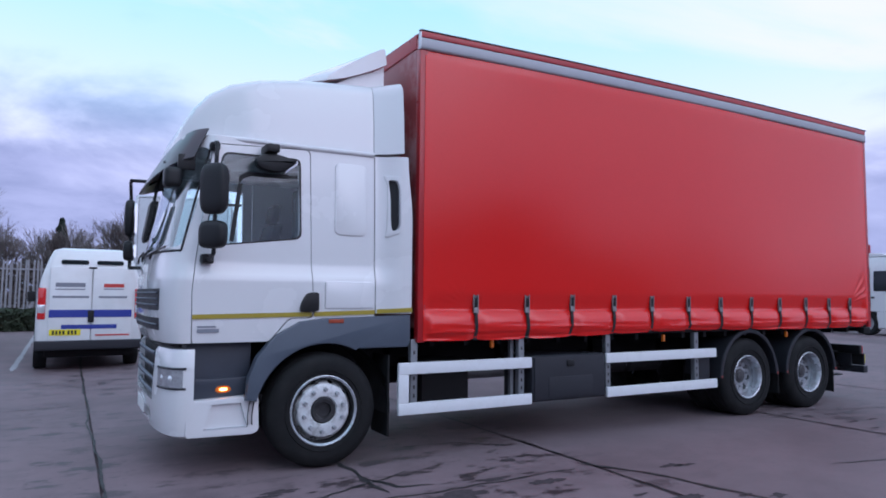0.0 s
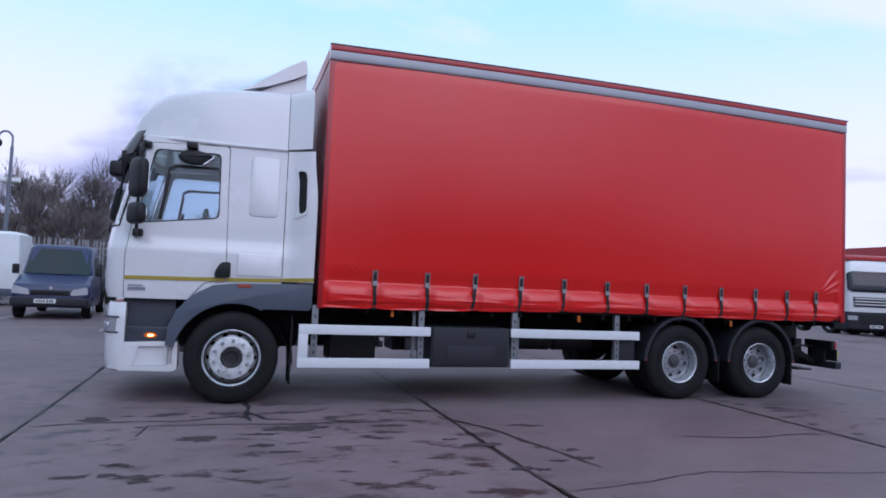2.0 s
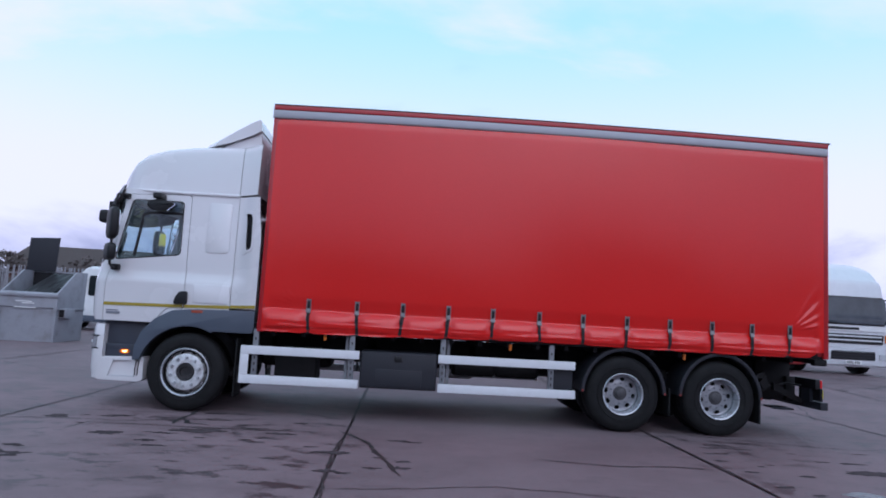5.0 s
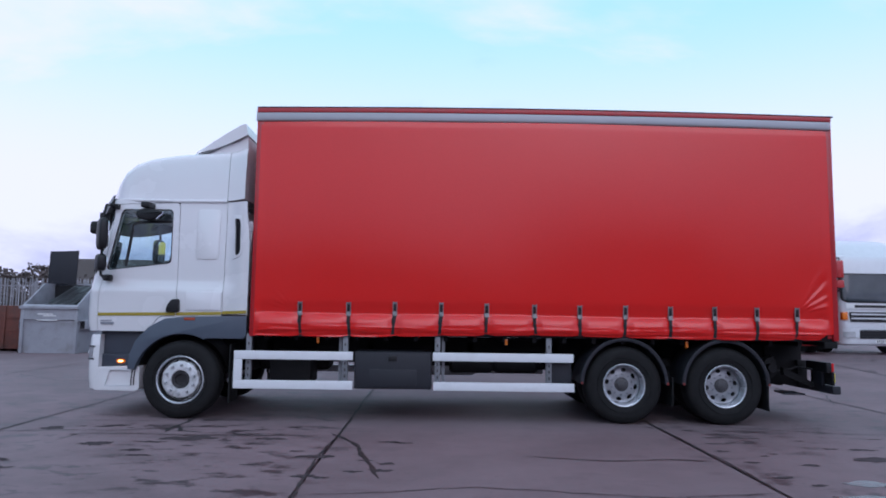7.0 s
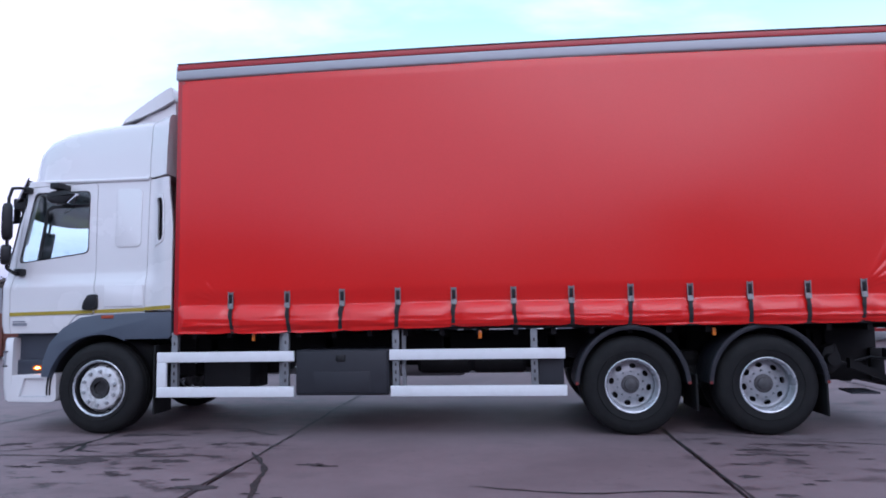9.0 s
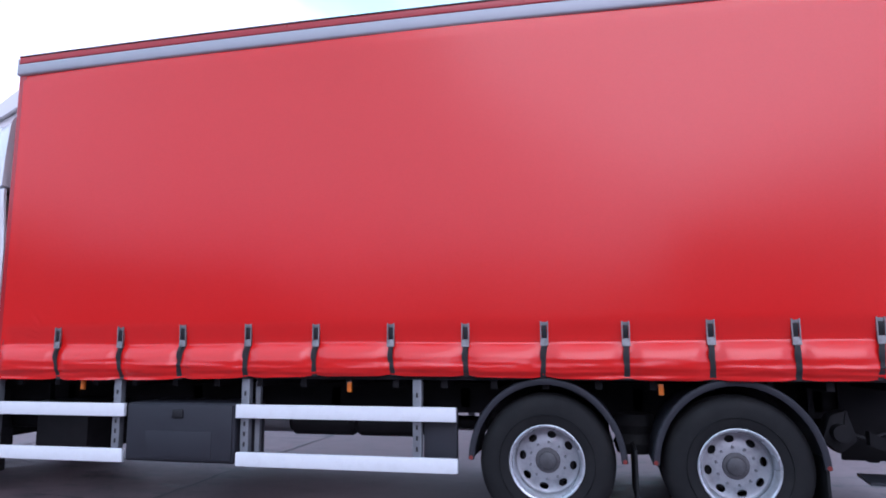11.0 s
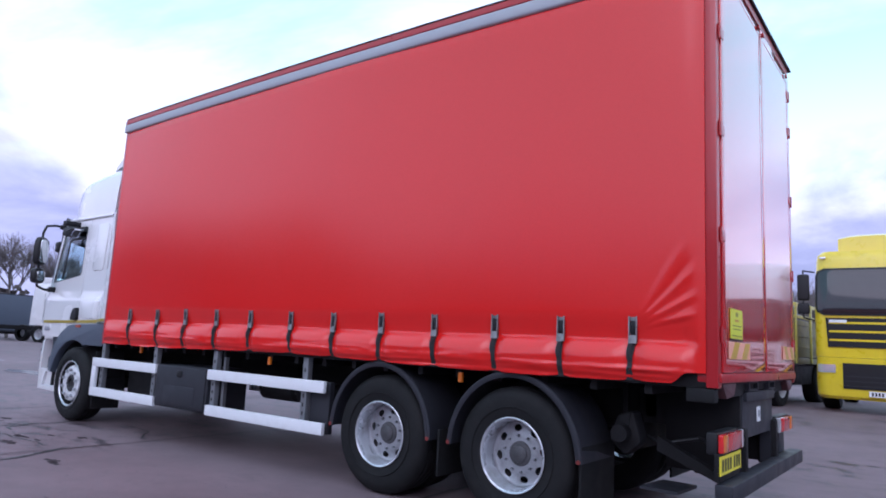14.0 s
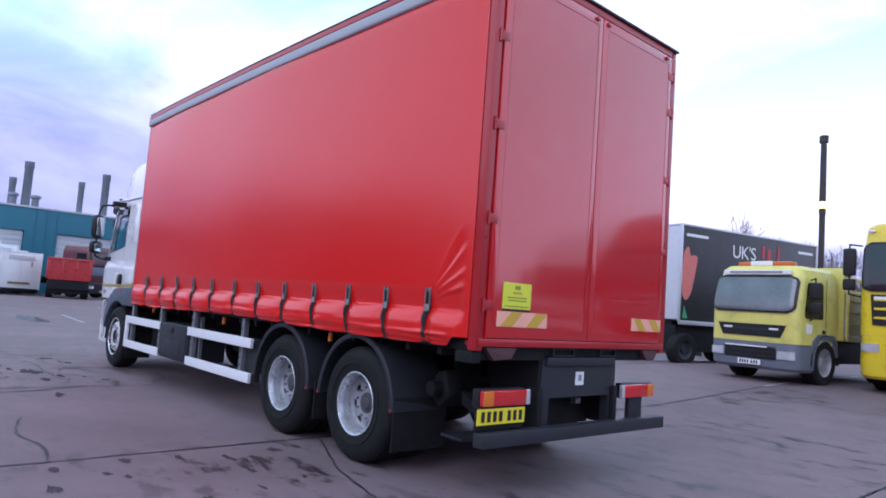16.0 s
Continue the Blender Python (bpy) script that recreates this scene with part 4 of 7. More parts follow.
for x in (0.0, 5.69, 7.0):
    bm = rod(B(), (x, 0.35, 0.49), (x, 2.20, 0.49), 0.075, 14)
    if x == 5.69:
        bmesh.ops.create_uvsphere(bm, u_segments=20, v_segments=12, radius=0.24, matrix=Matrix.Translation((x, 1.275, 0.50)))
    part("axle", bm, CHASSIS, lorry, "black axle beam")
    for y in (0.88, 1.66):
        part("leaf_spring", prism(B(), [(x - 0.62, 0.74), (x, 0.62), (x + 0.62, 0.74), (x + 0.62, 0.78), (x, 0.68), (x - 0.62, 0.78)], "y", y - 0.04, y + 0.05), CHASSIS, lorry)
for x, y in ((6.35, 0.66), (6.35, 1.9)):
    part("air_bellow", lathe(B(), [(0, 0.5), (0.14, 0.5), (0.17, 0.58), (0.14, 0.65), (0.17, 0.72), (0.14, 0.80), (0, 0.80)], (x, y, 0), "z", 18), RUBBER, lorry)
# dark side panel ahead of the rear wheels
part("side_panel", box(B(), 4.76, 5.02, 0.10, 0.16, 0.40, 0.87, 0.01), DARK_TRIM, lorry, "charcoal side panel")

# sideguards
for s in (1, -1):
    def fy(a, b):
        return (a, b) if s == 1 else (2 * MID - b, 2 * MID - a)
    ya, yb = fy(0.005, 0.045)
    front = part("sideguard_front", box(B(), 0.69, 2.205, ya, yb, 0.770, 0.877, 0.008), RAIL_WHITE, lorry, "white sideguard rail frame")
    part("lower_rail", box(B(), 0.69, 2.205, ya, yb, 0.400, 0.508, 0.008), RAIL_WHITE, front)
    part("end_post", box(B(), 0.69, 0.795, ya + 0.002, yb - 0.002, 0.508, 0.770, 0.004), RAIL_WHITE, front)
    rear = part("sideguard_rear", box(B(), 3.225, 5.030, ya, yb, 0.775, 0.882, 0.008), RAIL_WHITE, lorry, "white sideguard rail pair")
    part("lower_rail", box(B(), 3.235, 5.040, ya, yb, 0.402, 0.510, 0.008), RAIL_WHITE, rear)
    pa, pb = fy(0.048, 0.11)
    for x in (0.865, 2.10, 3.285, 4.72):
        owner = front if x < 2.5 else rear
        post = part("guard_post", box(B(), x - 0.035, x + 0.035, pa, pb, 0.42, 1.09, 0.006), STEEL, owner, "galvanised sideguard post")
        for z in (0.55, 0.63, 0.71, 0.95):
            qa, qb = fy(0.044, 0.049)
            part("slot_hole", box(B(), x - 0.008, x + 0.008, qa, qb, z, z + 0.035), INK, post, smooth=0)
    for x in (2.03, 3.36):
        part("guard_bracket", box(B(), x - 0.02, x + 0.02, *fy(0.12, 0.16), 0.42, 1.08), STEEL, front if x < 3 else rear)
    la, lb = fy(0.02, 0.55)
    locker = part("tool_locker", box(B(), 2.222, 3.215, la, lb, 0.412, 0.885, 0.025, 3), DARK_TRIM, lorry, "charcoal plastic tool locker")
    part("locker_lid", box(B(), 2.240, 3.197, *fy(0.006, 0.026), 0.432, 0.872, 0.012), DARK_TRIM, locker)
    part("locker_rib", box(B(), 2.42, 3.02, *fy(0.0015, 0.012), 0.455, 0.66, 0.004), DARK_TRIM, locker)
    part("lock", box(B(), 2.66, 2.76, *fy(-0.008, 0.01), 0.765, 0.835, 0.012), BLACK, locker, "black lock housing")
    part("lock_barrel", lathe(B(), [(0, -0.012), (0.016, -0.012), (0.016, 0.0), (0, 0)], (2.71, la - 0.014 if s == 1 else lb + 0.02, 0.80), "y", 12), BUCKLE, locker)

# mudguards, flaps and reflectors
for cx in (5.69, 7.0):
    for s in (1, -1):
        bm = lathe(B(), [(0.548, 0.02), (0.545, 0.56), (0.560, 0.56), (0.570, 0.03), (0.573, -0.002), (0.566, -0.014), (0.546, -0.018), (0.527, -0.010), (0.531, 0.02), (0.548, 0.02)], (cx, 0.03, 0.49), "y", 30, -88, 176)
        for v in bm.verts:
            v.co.z = 0.49 + (v.co.z - 0.49) * 1.075
        if s == -1:
            for v in bm.verts:
                v.co.y = 2 * MID - v.co.y
            bmesh.ops.recalc_face_normals(bm, faces=bm.faces[:])
        guard = part("mudguard", bm, DARK_TRIM, lorry, "charcoal half-round mudguard")
        for dx in (-0.551, 0.551):
            yy = 0.015 if s == 1 else 2 * MID - 0.015
            part("reflector", lathe(B(), [(0, -0.006), (0.016, -0.006), (0.016, 0.006), (0, 0.006)], (cx + dx, yy, 0.525), "y", 10), DULL_RED, guard)
for s in (1, -1):
    def fy(a, b):
        return (a, b) if s == 1 else (2 * MID - b, 2 * MID - a)
    part("mudflap", box(B(), 7.54, 7.56, *fy(0.05, 0.62), 0.19, 0.62, 0.004), RUBBER, lorry, "black rubber mudflap")
    part("mudflap", box(B(), 6.31, 6.33, *fy(0.06, 0.60), 0.24, 0.60, 0.004), RUBBER, lorry, "black rubber mudflap")
    part("mudflap", box(B(), 0.61, 0.63, *fy(0.08, 0.45), 0.21, 0.95, 0.004), RUBBER, lorry, "black rubber mudflap")

# ---- wheels ----
TYRE = [(0.262, 0.29), (0.266, 0.004), (0.285, -0.004), (0.33, -0.014), (0.40, -0.020), (0.455, -0.006), (0.480, 0.018), (0.492, 0.04), (0.494, 0.075), (0.482, 0.078), (0.482, 0.088), (0.495, 0.092), (0.497, 0.13),
        (0.485, 0.133), (0.485, 0.145), (0.497, 0.148), (0.495, 0.19), (0.482, 0.193), (0.482, 0.203), (0.494, 0.206), (0.492, 0.25), (0.47, 0.29), (0.40, 0.31), (0.30, 0.29)]


def tyre(bm, y):
    lathe(bm, [(r, h) for r, h in TYRE], (0, y, 0), "y", 56)
    return bm


def oval_pin(x, z, along, across, turn, y0, y1):
    bm = lathe(B(), [(0, y0), (1, y0), (1, y1), (0, y1)], (0, 0, 0), "y", 14)
    for v in bm.verts:
        r, t = v.co.z * along, v.co.x * across
        v.co.x, v.co.z = x + r * math.sin(turn) + t * math.cos(turn), z + r * math.cos(turn) - t * math.sin(turn)
    return bm


def wheel(name, at, label, rear, flip=False):
    w = part(name, tyre(B(), 0.0), RUBBER, lorry, label)
    for a, z in ((0.345, 0.0),):
        part("sidewall_ring", lathe(B(), [(a - 0.004, -0.016), (a, -0.024), (a + 0.004, -0.016)], (0, 0.0, 0), "y", 48), RUBBER, w)
    if rear:
        dish = [(0.257, 0.006), (0.266, -0.002), (0.274, -0.012), (0.268, -0.016), (0.256, -0.010), (0.247, 0.012), (0.240, 0.034), (0.245, 0.040), (0.239, 0.085), (0.243, 0.092), (0.231, 0.20), (0.236, 0.28), (0.257, 0.006)]
        lip = part("rim", lathe(B(), dish, (0, 0, 0), "y", 48), RIM, w, "bright silver rim edge")
        plate = [(0.2365, 0.112), (0.228, 0.128), (0.214, 0.134), (0.180, 0.132), (0.150, 0.124), (0.130, 0.120), (0.0, 0.120), (0.0, 0.130), (0.135, 0.131), (0.18, 0.142), (0.214, 0.144), (0.2360, 0.140), (0.2365, 0.112)]
        rim = part("wheel_disc", lathe(B(), plate, (0, 0, 0), "y", 48), RIM_DISC, lip, "dull silver dished wheel disc")
        holes = []
        for k in range(8):
            t = radians(45 * k + 10)
            holes.append(oval_pin(0.188 * math.sin(t), 0.188 * math.cos(t), 0.026, 0.034, t, 0.08, 0.36))
        carve(rim, holes)
        hub = part("hub", lathe(B(), [(0.0, 0.088), (0.050, 0.088), (0.062, 0.094), (0.067, 0.106), (0.088, 0.110), (0.094, 0.124)], (0, 0, 0), "y", 24), HUB_DULL, w, "dull grey hub")
        # dark drum added behind the disc, so that its holes look shaded
        part("brake_drum", lathe(B(), [(0.0, 0.225), (0.195, 0.225), (0.205, 0.235), (0.205, 0.29), (0.0, 0.29)], (0, 0, 0), "y", 24), HUB, w, "dark drum added behind the holes for their shade")
        nut_r, nut_y = 0.132, 0.132
    else:
        dish = [(0.286, 0.006), (0.296, -0.002), (0.305, -0.012), (0.298, -0.016), (0.284, -0.006), (0.276, 0.010), (0.268, 0.045), (0.266, 0.075), (0.262, 0.20), (0.286, 0.006)]
        rim = part("rim", lathe(B(), dish, (0, 0, 0), "y", 48), RIM, w, "bright silver rim edge")
        disc = part("wheel_disc", lathe(B(), [(0.266, 0.075), (0.256, 0.070), (0.244, 0.048), (0.236, 0.020), (0.226, 0.006), (0.212, 0.000), (0.125, 0.000), (0.115, 0.01), (0.11, 0.06), (0.262, 0.10), (0.266, 0.075)], (0, 0, 0), "y", 48), RIM_WHITE, rim, "scuffed pale steel wheel disc")
        holes = []
        for k in range(10):
            t = radians(36 * k + 18)
            holes.append(oval_pin(0.246 * math.sin(t), 0.246 * math.cos(t), 0.016, 0.030, t, -0.1, 0.3))
        carve(disc, holes)
        hub = part("hub", lathe(B(), [(0.0, 0.030), (0.062, 0.028), (0.070, 0.002), (0.100, -0.002), (0.112, 0.008), (0.118, 0.03), (0.122, 0.05)], (0, 0, 0), "y", 24), HUB, w, "greasy black hub")
        nut_r, nut_y = 0.182, 0.0
    for k in range(10):
        t = radians(36 * k + 4)
        bm = bmesh.new()
        bmesh.ops.create_cone(bm, cap_ends=True, segments=6, radius1=0.021 if not rear else 0.012, radius2=0.016 if not rear else 0.009, depth=0.036,
                              matrix=Matrix.Translation((nut_r * math.sin(t), nut_y - 0.016, nut_r * math.cos(t))) @ Matrix.Rotation(radians(90), 4, "X"))
        part("wheel_nut", bm, NUT if not rear else NUT_DULL, w, smooth=0)
    w.matrix_basis = pose(*at, 0, 0, 180 if flip else 0)
    return w


front_wheel = wheel("front_wheel", (0.0, 0.075, 0.494), "black tyre on a pale scuffed steel rim", False)
rear_wheel = wheel("rear_wheel", (5.69, 0.065, 0.494), "black tyre on a silver dished rim", True)


def again(src, at, turn, roll=0.0):
    c = copy_thing(src, pose(*at, 0, roll, turn))
    c.parent = lorry
    return c


again(front_wheel, (0.0, 2 * MID - 0.075, 0.494), 180)
again(rear_wheel, (7.0, 0.065, 0.494), 0, 25)
again(rear_wheel, (5.69, 2 * MID - 0.065, 0.494), 180)
again(rear_wheel, (7.0, 2 * MID - 0.065, 0.494), 180)
for x in (5.69, 7.0):
    for y in (0.40, 1.86):
        bm = tyre(B(), 0.0)
        o = part("inner_tyre", bm, RUBBER, lorry, "inner twin tyre")
        o.matrix_basis = pose(x, y, 0.494)

# ---- the body ----
X0, X1, Z0, ZT = 0.885, 8.435, 1.06, 4.045


def camber(x):
    """The long roof rails stand a little higher at mid length than at their ends."""
    t = (x - (X0 + X1) / 2) / ((X1 - X0) / 2)
    return 0.036 * max(0.0, 1 - t * t)


def long_rail(x0, x1, y0, y1, z0, z1, r):
    ring = rounded(y0, y1, z0, z1, r, 3)
    return loft(B(), [[(x, p, q + camber(x)) for p, q in ring] for x in (x0 + (x1 - x0) * i / 28 for i in range(29))])


part("body_floor", box(B(), X0, X1, 0.05, 2.50, 1.10, 1.20, 0.006), CHASSIS, lorry, "dark body floor")
part("side_rave", box(B(), X0, X1, 0.035, 0.09, 1.085, 1.22, 0.006), CHASSIS, lorry)
part("side_rave", box(B(), X0, X1, 2.46, 2.515, 1.085, 1.22, 0.006), CHASSIS, lorry)
for k in range(20):
    x = 1.05 + 0.385 * k
    part("cross_bearer", box(B(), x, x + 0.05, 0.09, 2.46, 1.02, 1.10), CHASSIS, lorry)
part("headboard", box(B(), X0, X0 + 0.05, 0.06, 2.49, 1.10, 3.98, 0.006), HEADBOARD, lorry, "weathered red headboard")
for s in (1, -1):
    y = 0.0 if s == 1 else 2.47
    part("corner_post", box(B(), X0 - 0.012, X0 + 0.07, y, y + 0.08, 1.06, 3.99, 0.012), RED_FRAME, lorry, "red front corner post")
    part("corner_post", box(B(), X1 - 0.04, X1 + 0.035, y, y + 0.085, 1.09, 3.99, 0.012), RED_FRAME, lorry, "red rear corner post")
    y = -0.008 if s == 1 else 2.53
    part("cant_rail", long_rail(X0 - 0.012, X1 + 0.03, y + (0.0 if s == 1 else -0.03), y + (0.05 if s == 1 else 0.02), 3.988, 4.048, 0.006), RED_FRAME, lorry, "red cant rail")
    ya, yb = (-0.022, 0.03) if s == 1 else (2.52, 2.572)
    part("curtain_track", long_rail(X0 - 0.014, X1 + 0.012, ya, yb, 3.866, 3.984, 0.024), TRACK, lorry, "grey alloy curtain track cover")
    part("roof_edge", long_rail(X0 - 0.016, X1 + 0.05, (-0.012 if s == 1 else 2.522), (0.028 if s == 1 else 2.562), 4.049, 4.062, 0.003), BLACK, lorry, "black roof edge strip")
    part("end_cap", box(B(), X0 - 0.022, X0 - 0.012, ya, yb, 3.87, 4.03, 0.003), ALLOY, lorry)
part("roof_sheet", sheet(B(), lambda u, v: Vector((X0 + u * (X1 - X0), 0.02 + v * 2.51, 4.046 + camber(X0 + u * (X1 - X0)) + 0.02 * math.sin(math.pi * v))), 24, 12, 0.01), LINING, lorry, "pale roof sheet")
part("front_header", box(B(), X0 - 0.012, X0 + 0.06, 0.09, 2.46, 3.90, 4.045, 0.008), RED_FRAME, lorry)

BUCKLES = [1.512, 2.135, 2.73, 3.325, 3.91, 4.525, 5.11, 5.70, 6.28, 6.855, 7.405, 7.93]


def curtain_y(x, z):
    """How far the curtain stands out: taut above, tucked at the buckles, flared and creased along the hem."""
    y = 0.012 * math.sin(math.pi * (x - X0) / (X1 - X0)) + 0.004 * math.sin(x * 2.1 + 0.6) * math.sin(z * 1.3)
    gap = min(abs(x - b) for b in BUCKLES)
    pull = math.exp(-(gap / 0.07) ** 2)
    mid = math.exp(-((gap - 0.29) / 0.16) ** 2)
    crease = 1.362 + 0.006 * math.sin(x * 1.9)
    y -= (0.028 + 0.006 * mid) * step01((1.555 - z) / 0.19)
    hem = min(1.0, max(0.0, (crease - z) / 0.15))
    hem = 1 - (1 - hem) ** 2.4
    y += (0.066 + 0.013 * mid) * hem * (1 - 0.55 * pull) - 0.030 * step01((1.185 - z) / 0.10)
    low = step01((1.27 - z) / 0.10)
    y += 0.011 * noise.noise((x * 1.5, z * 30.0, 1.7)) * low + 0.0028 * noise.noise((x * 8.0, z * 34.0, 4.0)) * low
    y += 0.007 * math.exp(-((z - 1.185 - 0.012 * math.sin(x * 3.1)) / 0.018) ** 2) * (0.55 + noise.noise((x * 1.7, 0, 5)))
    y -= 0.004 * math.exp(-((gap - 0.05) / 0.03) ** 2) * step01((1.60 - z) / 0.2)
    for pole in (2.96, 5.03, 6.62):
        y += 0.0006 * math.exp(-((x - pole) / 0.04) ** 2)
    # folds that fan out from the end buckles to the corner posts
    for cx, cz, reach, size, sgn in ((7.91, 1.42, 0.40, 0.0070, 1), (1.46, 1.38, 0.20, 0.0026, -1)):
        dx, dz = (x - cx) * sgn, z - cz
        r = math.hypot(dx, dz)
        if dx > 0.02 and 0.05 < r < 1.2:
            t = math.atan2(dz, dx)
            wob = t + 0.04 * noise.noise((r * 3.0, t * 2.0, 7.0 + sgn))
            fade = step01((t - 0.05) / 0.25) * step01((1.20 - t) / 0.35) * math.exp(-((r - reach) / (0.62 * reach)) ** 2)
            y += size * fade * (math.sin(wob * 26 + 0.5) + 0.35 * math.sin(wob * 47 + r * 5))
    edge = min(x - X0 - 0.03, X1 - 0.075 - x)
    y *= step01(edge / 0.10)
    y -= 0.012 * (1 - step01((3.86 + camber(x) - z) / 0.05))
    return y


def hem_z(x):
    gap = min(abs(x - b) for b in BUCKLES)
    z = 1.075 + 0.028 * step01((x - X0) / 4) + 0.012 * math.exp(-(gap / 0.06) ** 2) - 0.012 * math.sin((x - X0) * 1.3)
    return z + 0.07 * step01((x - 8.18) / 0.12)


for s in (1, -1):
    def skin(u, v):
        x = X0 + 0.042 + u * (X1 - X0 - 0.079)
        low = hem_z(x)
        z = low + (3.875 + camber(x) - low) * v ** 1.9
        y = -0.004 - curtain_y(x, z)
        return Vector((x, y if s == 1 else 2 * MID - y, z))
    side = part("side_curtain", sheet(B(), skin, 440 if s == 1 else 120, 150 if s == 1 else 30, 0.004), CURTAIN, lorry, "taut glossy red side curtain with creased hem", smooth=60)
    for k, x in enumerate(BUCKLES):
        rnd = random.Random(k * 7 + s)
        z = 1.434 + rnd.uniform(-0.006, 0.006)

        def at_side(bm, tilt=0.0):
            for v in bm.verts:
                y = v.co.y - curtain_y(x, min(z, v.co.z)) - 0.006
                v.co.y = y if s == 1 else 2 * MID - y
            bmesh.ops.recalc_face_normals(bm, faces=bm.faces[:])
            return bm
        bm = B()
        for dx in (-0.029, 0.021):
            box(bm, x + dx, x + dx + 0.008, -0.024, -0.004, z - 0.085, z + 0.085, 0.002)
        box(bm, x - 0.029, x + 0.029, -0.014, -0.004, z + 0.055, z + 0.09, 0.003)
        box(bm, x - 0.029, x + 0.029, -0.026, -0.006, z - 0.095, z - 0.040, 0.004)
        buckle = part("curtain_buckle", at_side(bm), BUCKLE, side, "steel over-centre curtain buckle")
        part("buckle_lever", at_side(box(B(), x - 0.017, x + 0.017, -0.020, -0.006, z - 0.040, z + 0.055, 0.004)), BLACK, buckle, "dark buckle lever")
        drift = rnd.uniform(-0.03, 0.018)
        low = hem_z(x)

        def webbing(u, v):
            zz = z - 0.09 + (low - 0.012 - (z - 0.09)) * v
            xx = x + drift * v + (u - 0.5) * 0.042 * (1 - 0.35 * math.sin(math.pi * min(1, v * 1.2)) * rnd_k)
            y = -0.010 - curtain_y(xx, zz) - 0.006 * math.sin(v * 5)
            return Vector((xx, y if s == 1 else 2 * MID - y, zz))
        rnd_k = rnd.uniform(0.2, 0.9)
        part("buckle_strap", sheet(B(), webbing, 2, 12, 0.003), STRAP, side, "black webbing strap")
        # loose strap end
        if s == 1:
            e = rnd.choice((-1, 1)) * 0.5 - 0.5
            bm = sheet(B(), lambda u, v: Vector((x + drift * 0.4 + (u - 0.5) * 0.03 - 0.012 * math.sin(v * 2.6), -0.020 - curtain_y(x, 1.3) - 0.010 * math.sin(v * 3), z - 0.095 - 0.115 * v)), 1, 8, 0.003)
            part("strap_tail", bm, STRAP, side)
    yy = 0.05 if s == 1 else 2.46
    for x in (1.745, 4.17, 6.51):
        part("marker_lamp", box(B(), x - 0.018, x + 0.018, yy, yy + 0.03, 0.985, 1.065, 0.006), AMBER, lorry, "amber side marker lamp")

# ---- rear end ----
part("rear_header", box(B(), X1 - 0.04, X1 + 0.045, 0.085, 2.465, 3.98, 4.045, 0.01), RED_FRAME, lorry, "red rear header")
part("rain_strip", box(B(), X1 - 0.02, X1 + 0.065, -0.005, 2.555, 4.046, 4.066, 0.006), BLACK, lorry, "black rain strip over the doors")
part("rear_sill", box(B(), X1 - 0.10, X1 + 0.05, 0.03, 2.52, 1.122, 1.182, 0.012), RED_FRAME, lorry, "red rear sill")
for k, (ya, yb) in enumerate(((0.095, 1.298), (1.306, 2.455))):
    door = part("rear_door", box(B(), X1, X1 + 0.045, ya, yb, 1.185, 3.975, 0.008), RED_DOOR, lorry, "glossy red rear barn door")
    carve(door, [prism(B(), rounded(ya + 0.075, yb - 0.055, 1.27, 3.895, 0.02), "x", X1 + 0.0415, X1 + 0.2)])
    part("door_panel", prism(B(), rounded(ya + 0.080, yb - 0.060, 1.275, 3.89, 0.02), "x", X1 + 0.028, X1 + 0.0435), RED_DOOR, door)
    hy = 0.055 if k == 0 else 2.495
    for z in (1.42, 2.05, 2.75, 3.42, 3.78):
        bm = rod(B(), (X1 + 0.044, hy, z - 0.05), (X1 + 0.044, hy, z + 0.05), 0.010, 10)
        box(bm, X1 + 0.036, X1 + 0.049, min(hy, ya + 0.05) if k == 0 else yb - 0.05, max(hy, ya + 0.05) if k == 0 else hy, z - 0.035, z + 0.035, 0.004)
        part("door_hinge", bm, RED_FRAME, door, "red painted hinge")
    for y in ((0.55, 1.22) if k == 0 else (1.38, 2.36)):
        part("roof_lock", box(B(), X1 + 0.046, X1 + 0.062, y - 0.022, y + 0.022, 3.925, 3.955, 0.006), RED_FRAME, door)
part("door_seam", box(B(), X1 + 0.03, X1 + 0.040, 1.2985, 1.3055, 1.19, 3.97), RED_FRAME, lorry, smooth=0)
# hazard boards and sticker
for ya, yb, z0, z1 in ((0.195, 0.765, 1.272, 1.385), (1.955, 2.452, 1.290, 1.402)):
    board = part("hazard_board", box(B(), X1 + 0.047, X1 + 0.051, ya, yb, z0, z1, 0.001), PINK_FILM, lorry, "pink and gold striped hazard board", smooth=0)
    h, wd = z1 - z0, (yb - ya)
    for k in range(2):
        a = ya + wd * (0.07 + 0.50 * k)
        b = a + wd * 0.22
        lean = wd * 0.20 * (1 if ya < 1 else -1)
        a, b = (a, b) if lean > 0 else (a + wd * 0.2, b + wd * 0.2)
        part("gold_stripe", prism(B(), [(a, z0 + 0.002), (b, z0 + 0.002), (b + lean, z1 - 0.002), (a + lean, z1 - 0.002)], "x", X1 + 0.0515, X1 + 0.0535), GOLD_FILM, board, smooth=0)
note = part("warning_sticker", box(B(), X1 + 0.047, X1 + 0.050, 0.245, 0.560, 1.405, 1.600, 0.001), LIME_FILM, lorry, "lime yellow safety sticker", smooth=0)
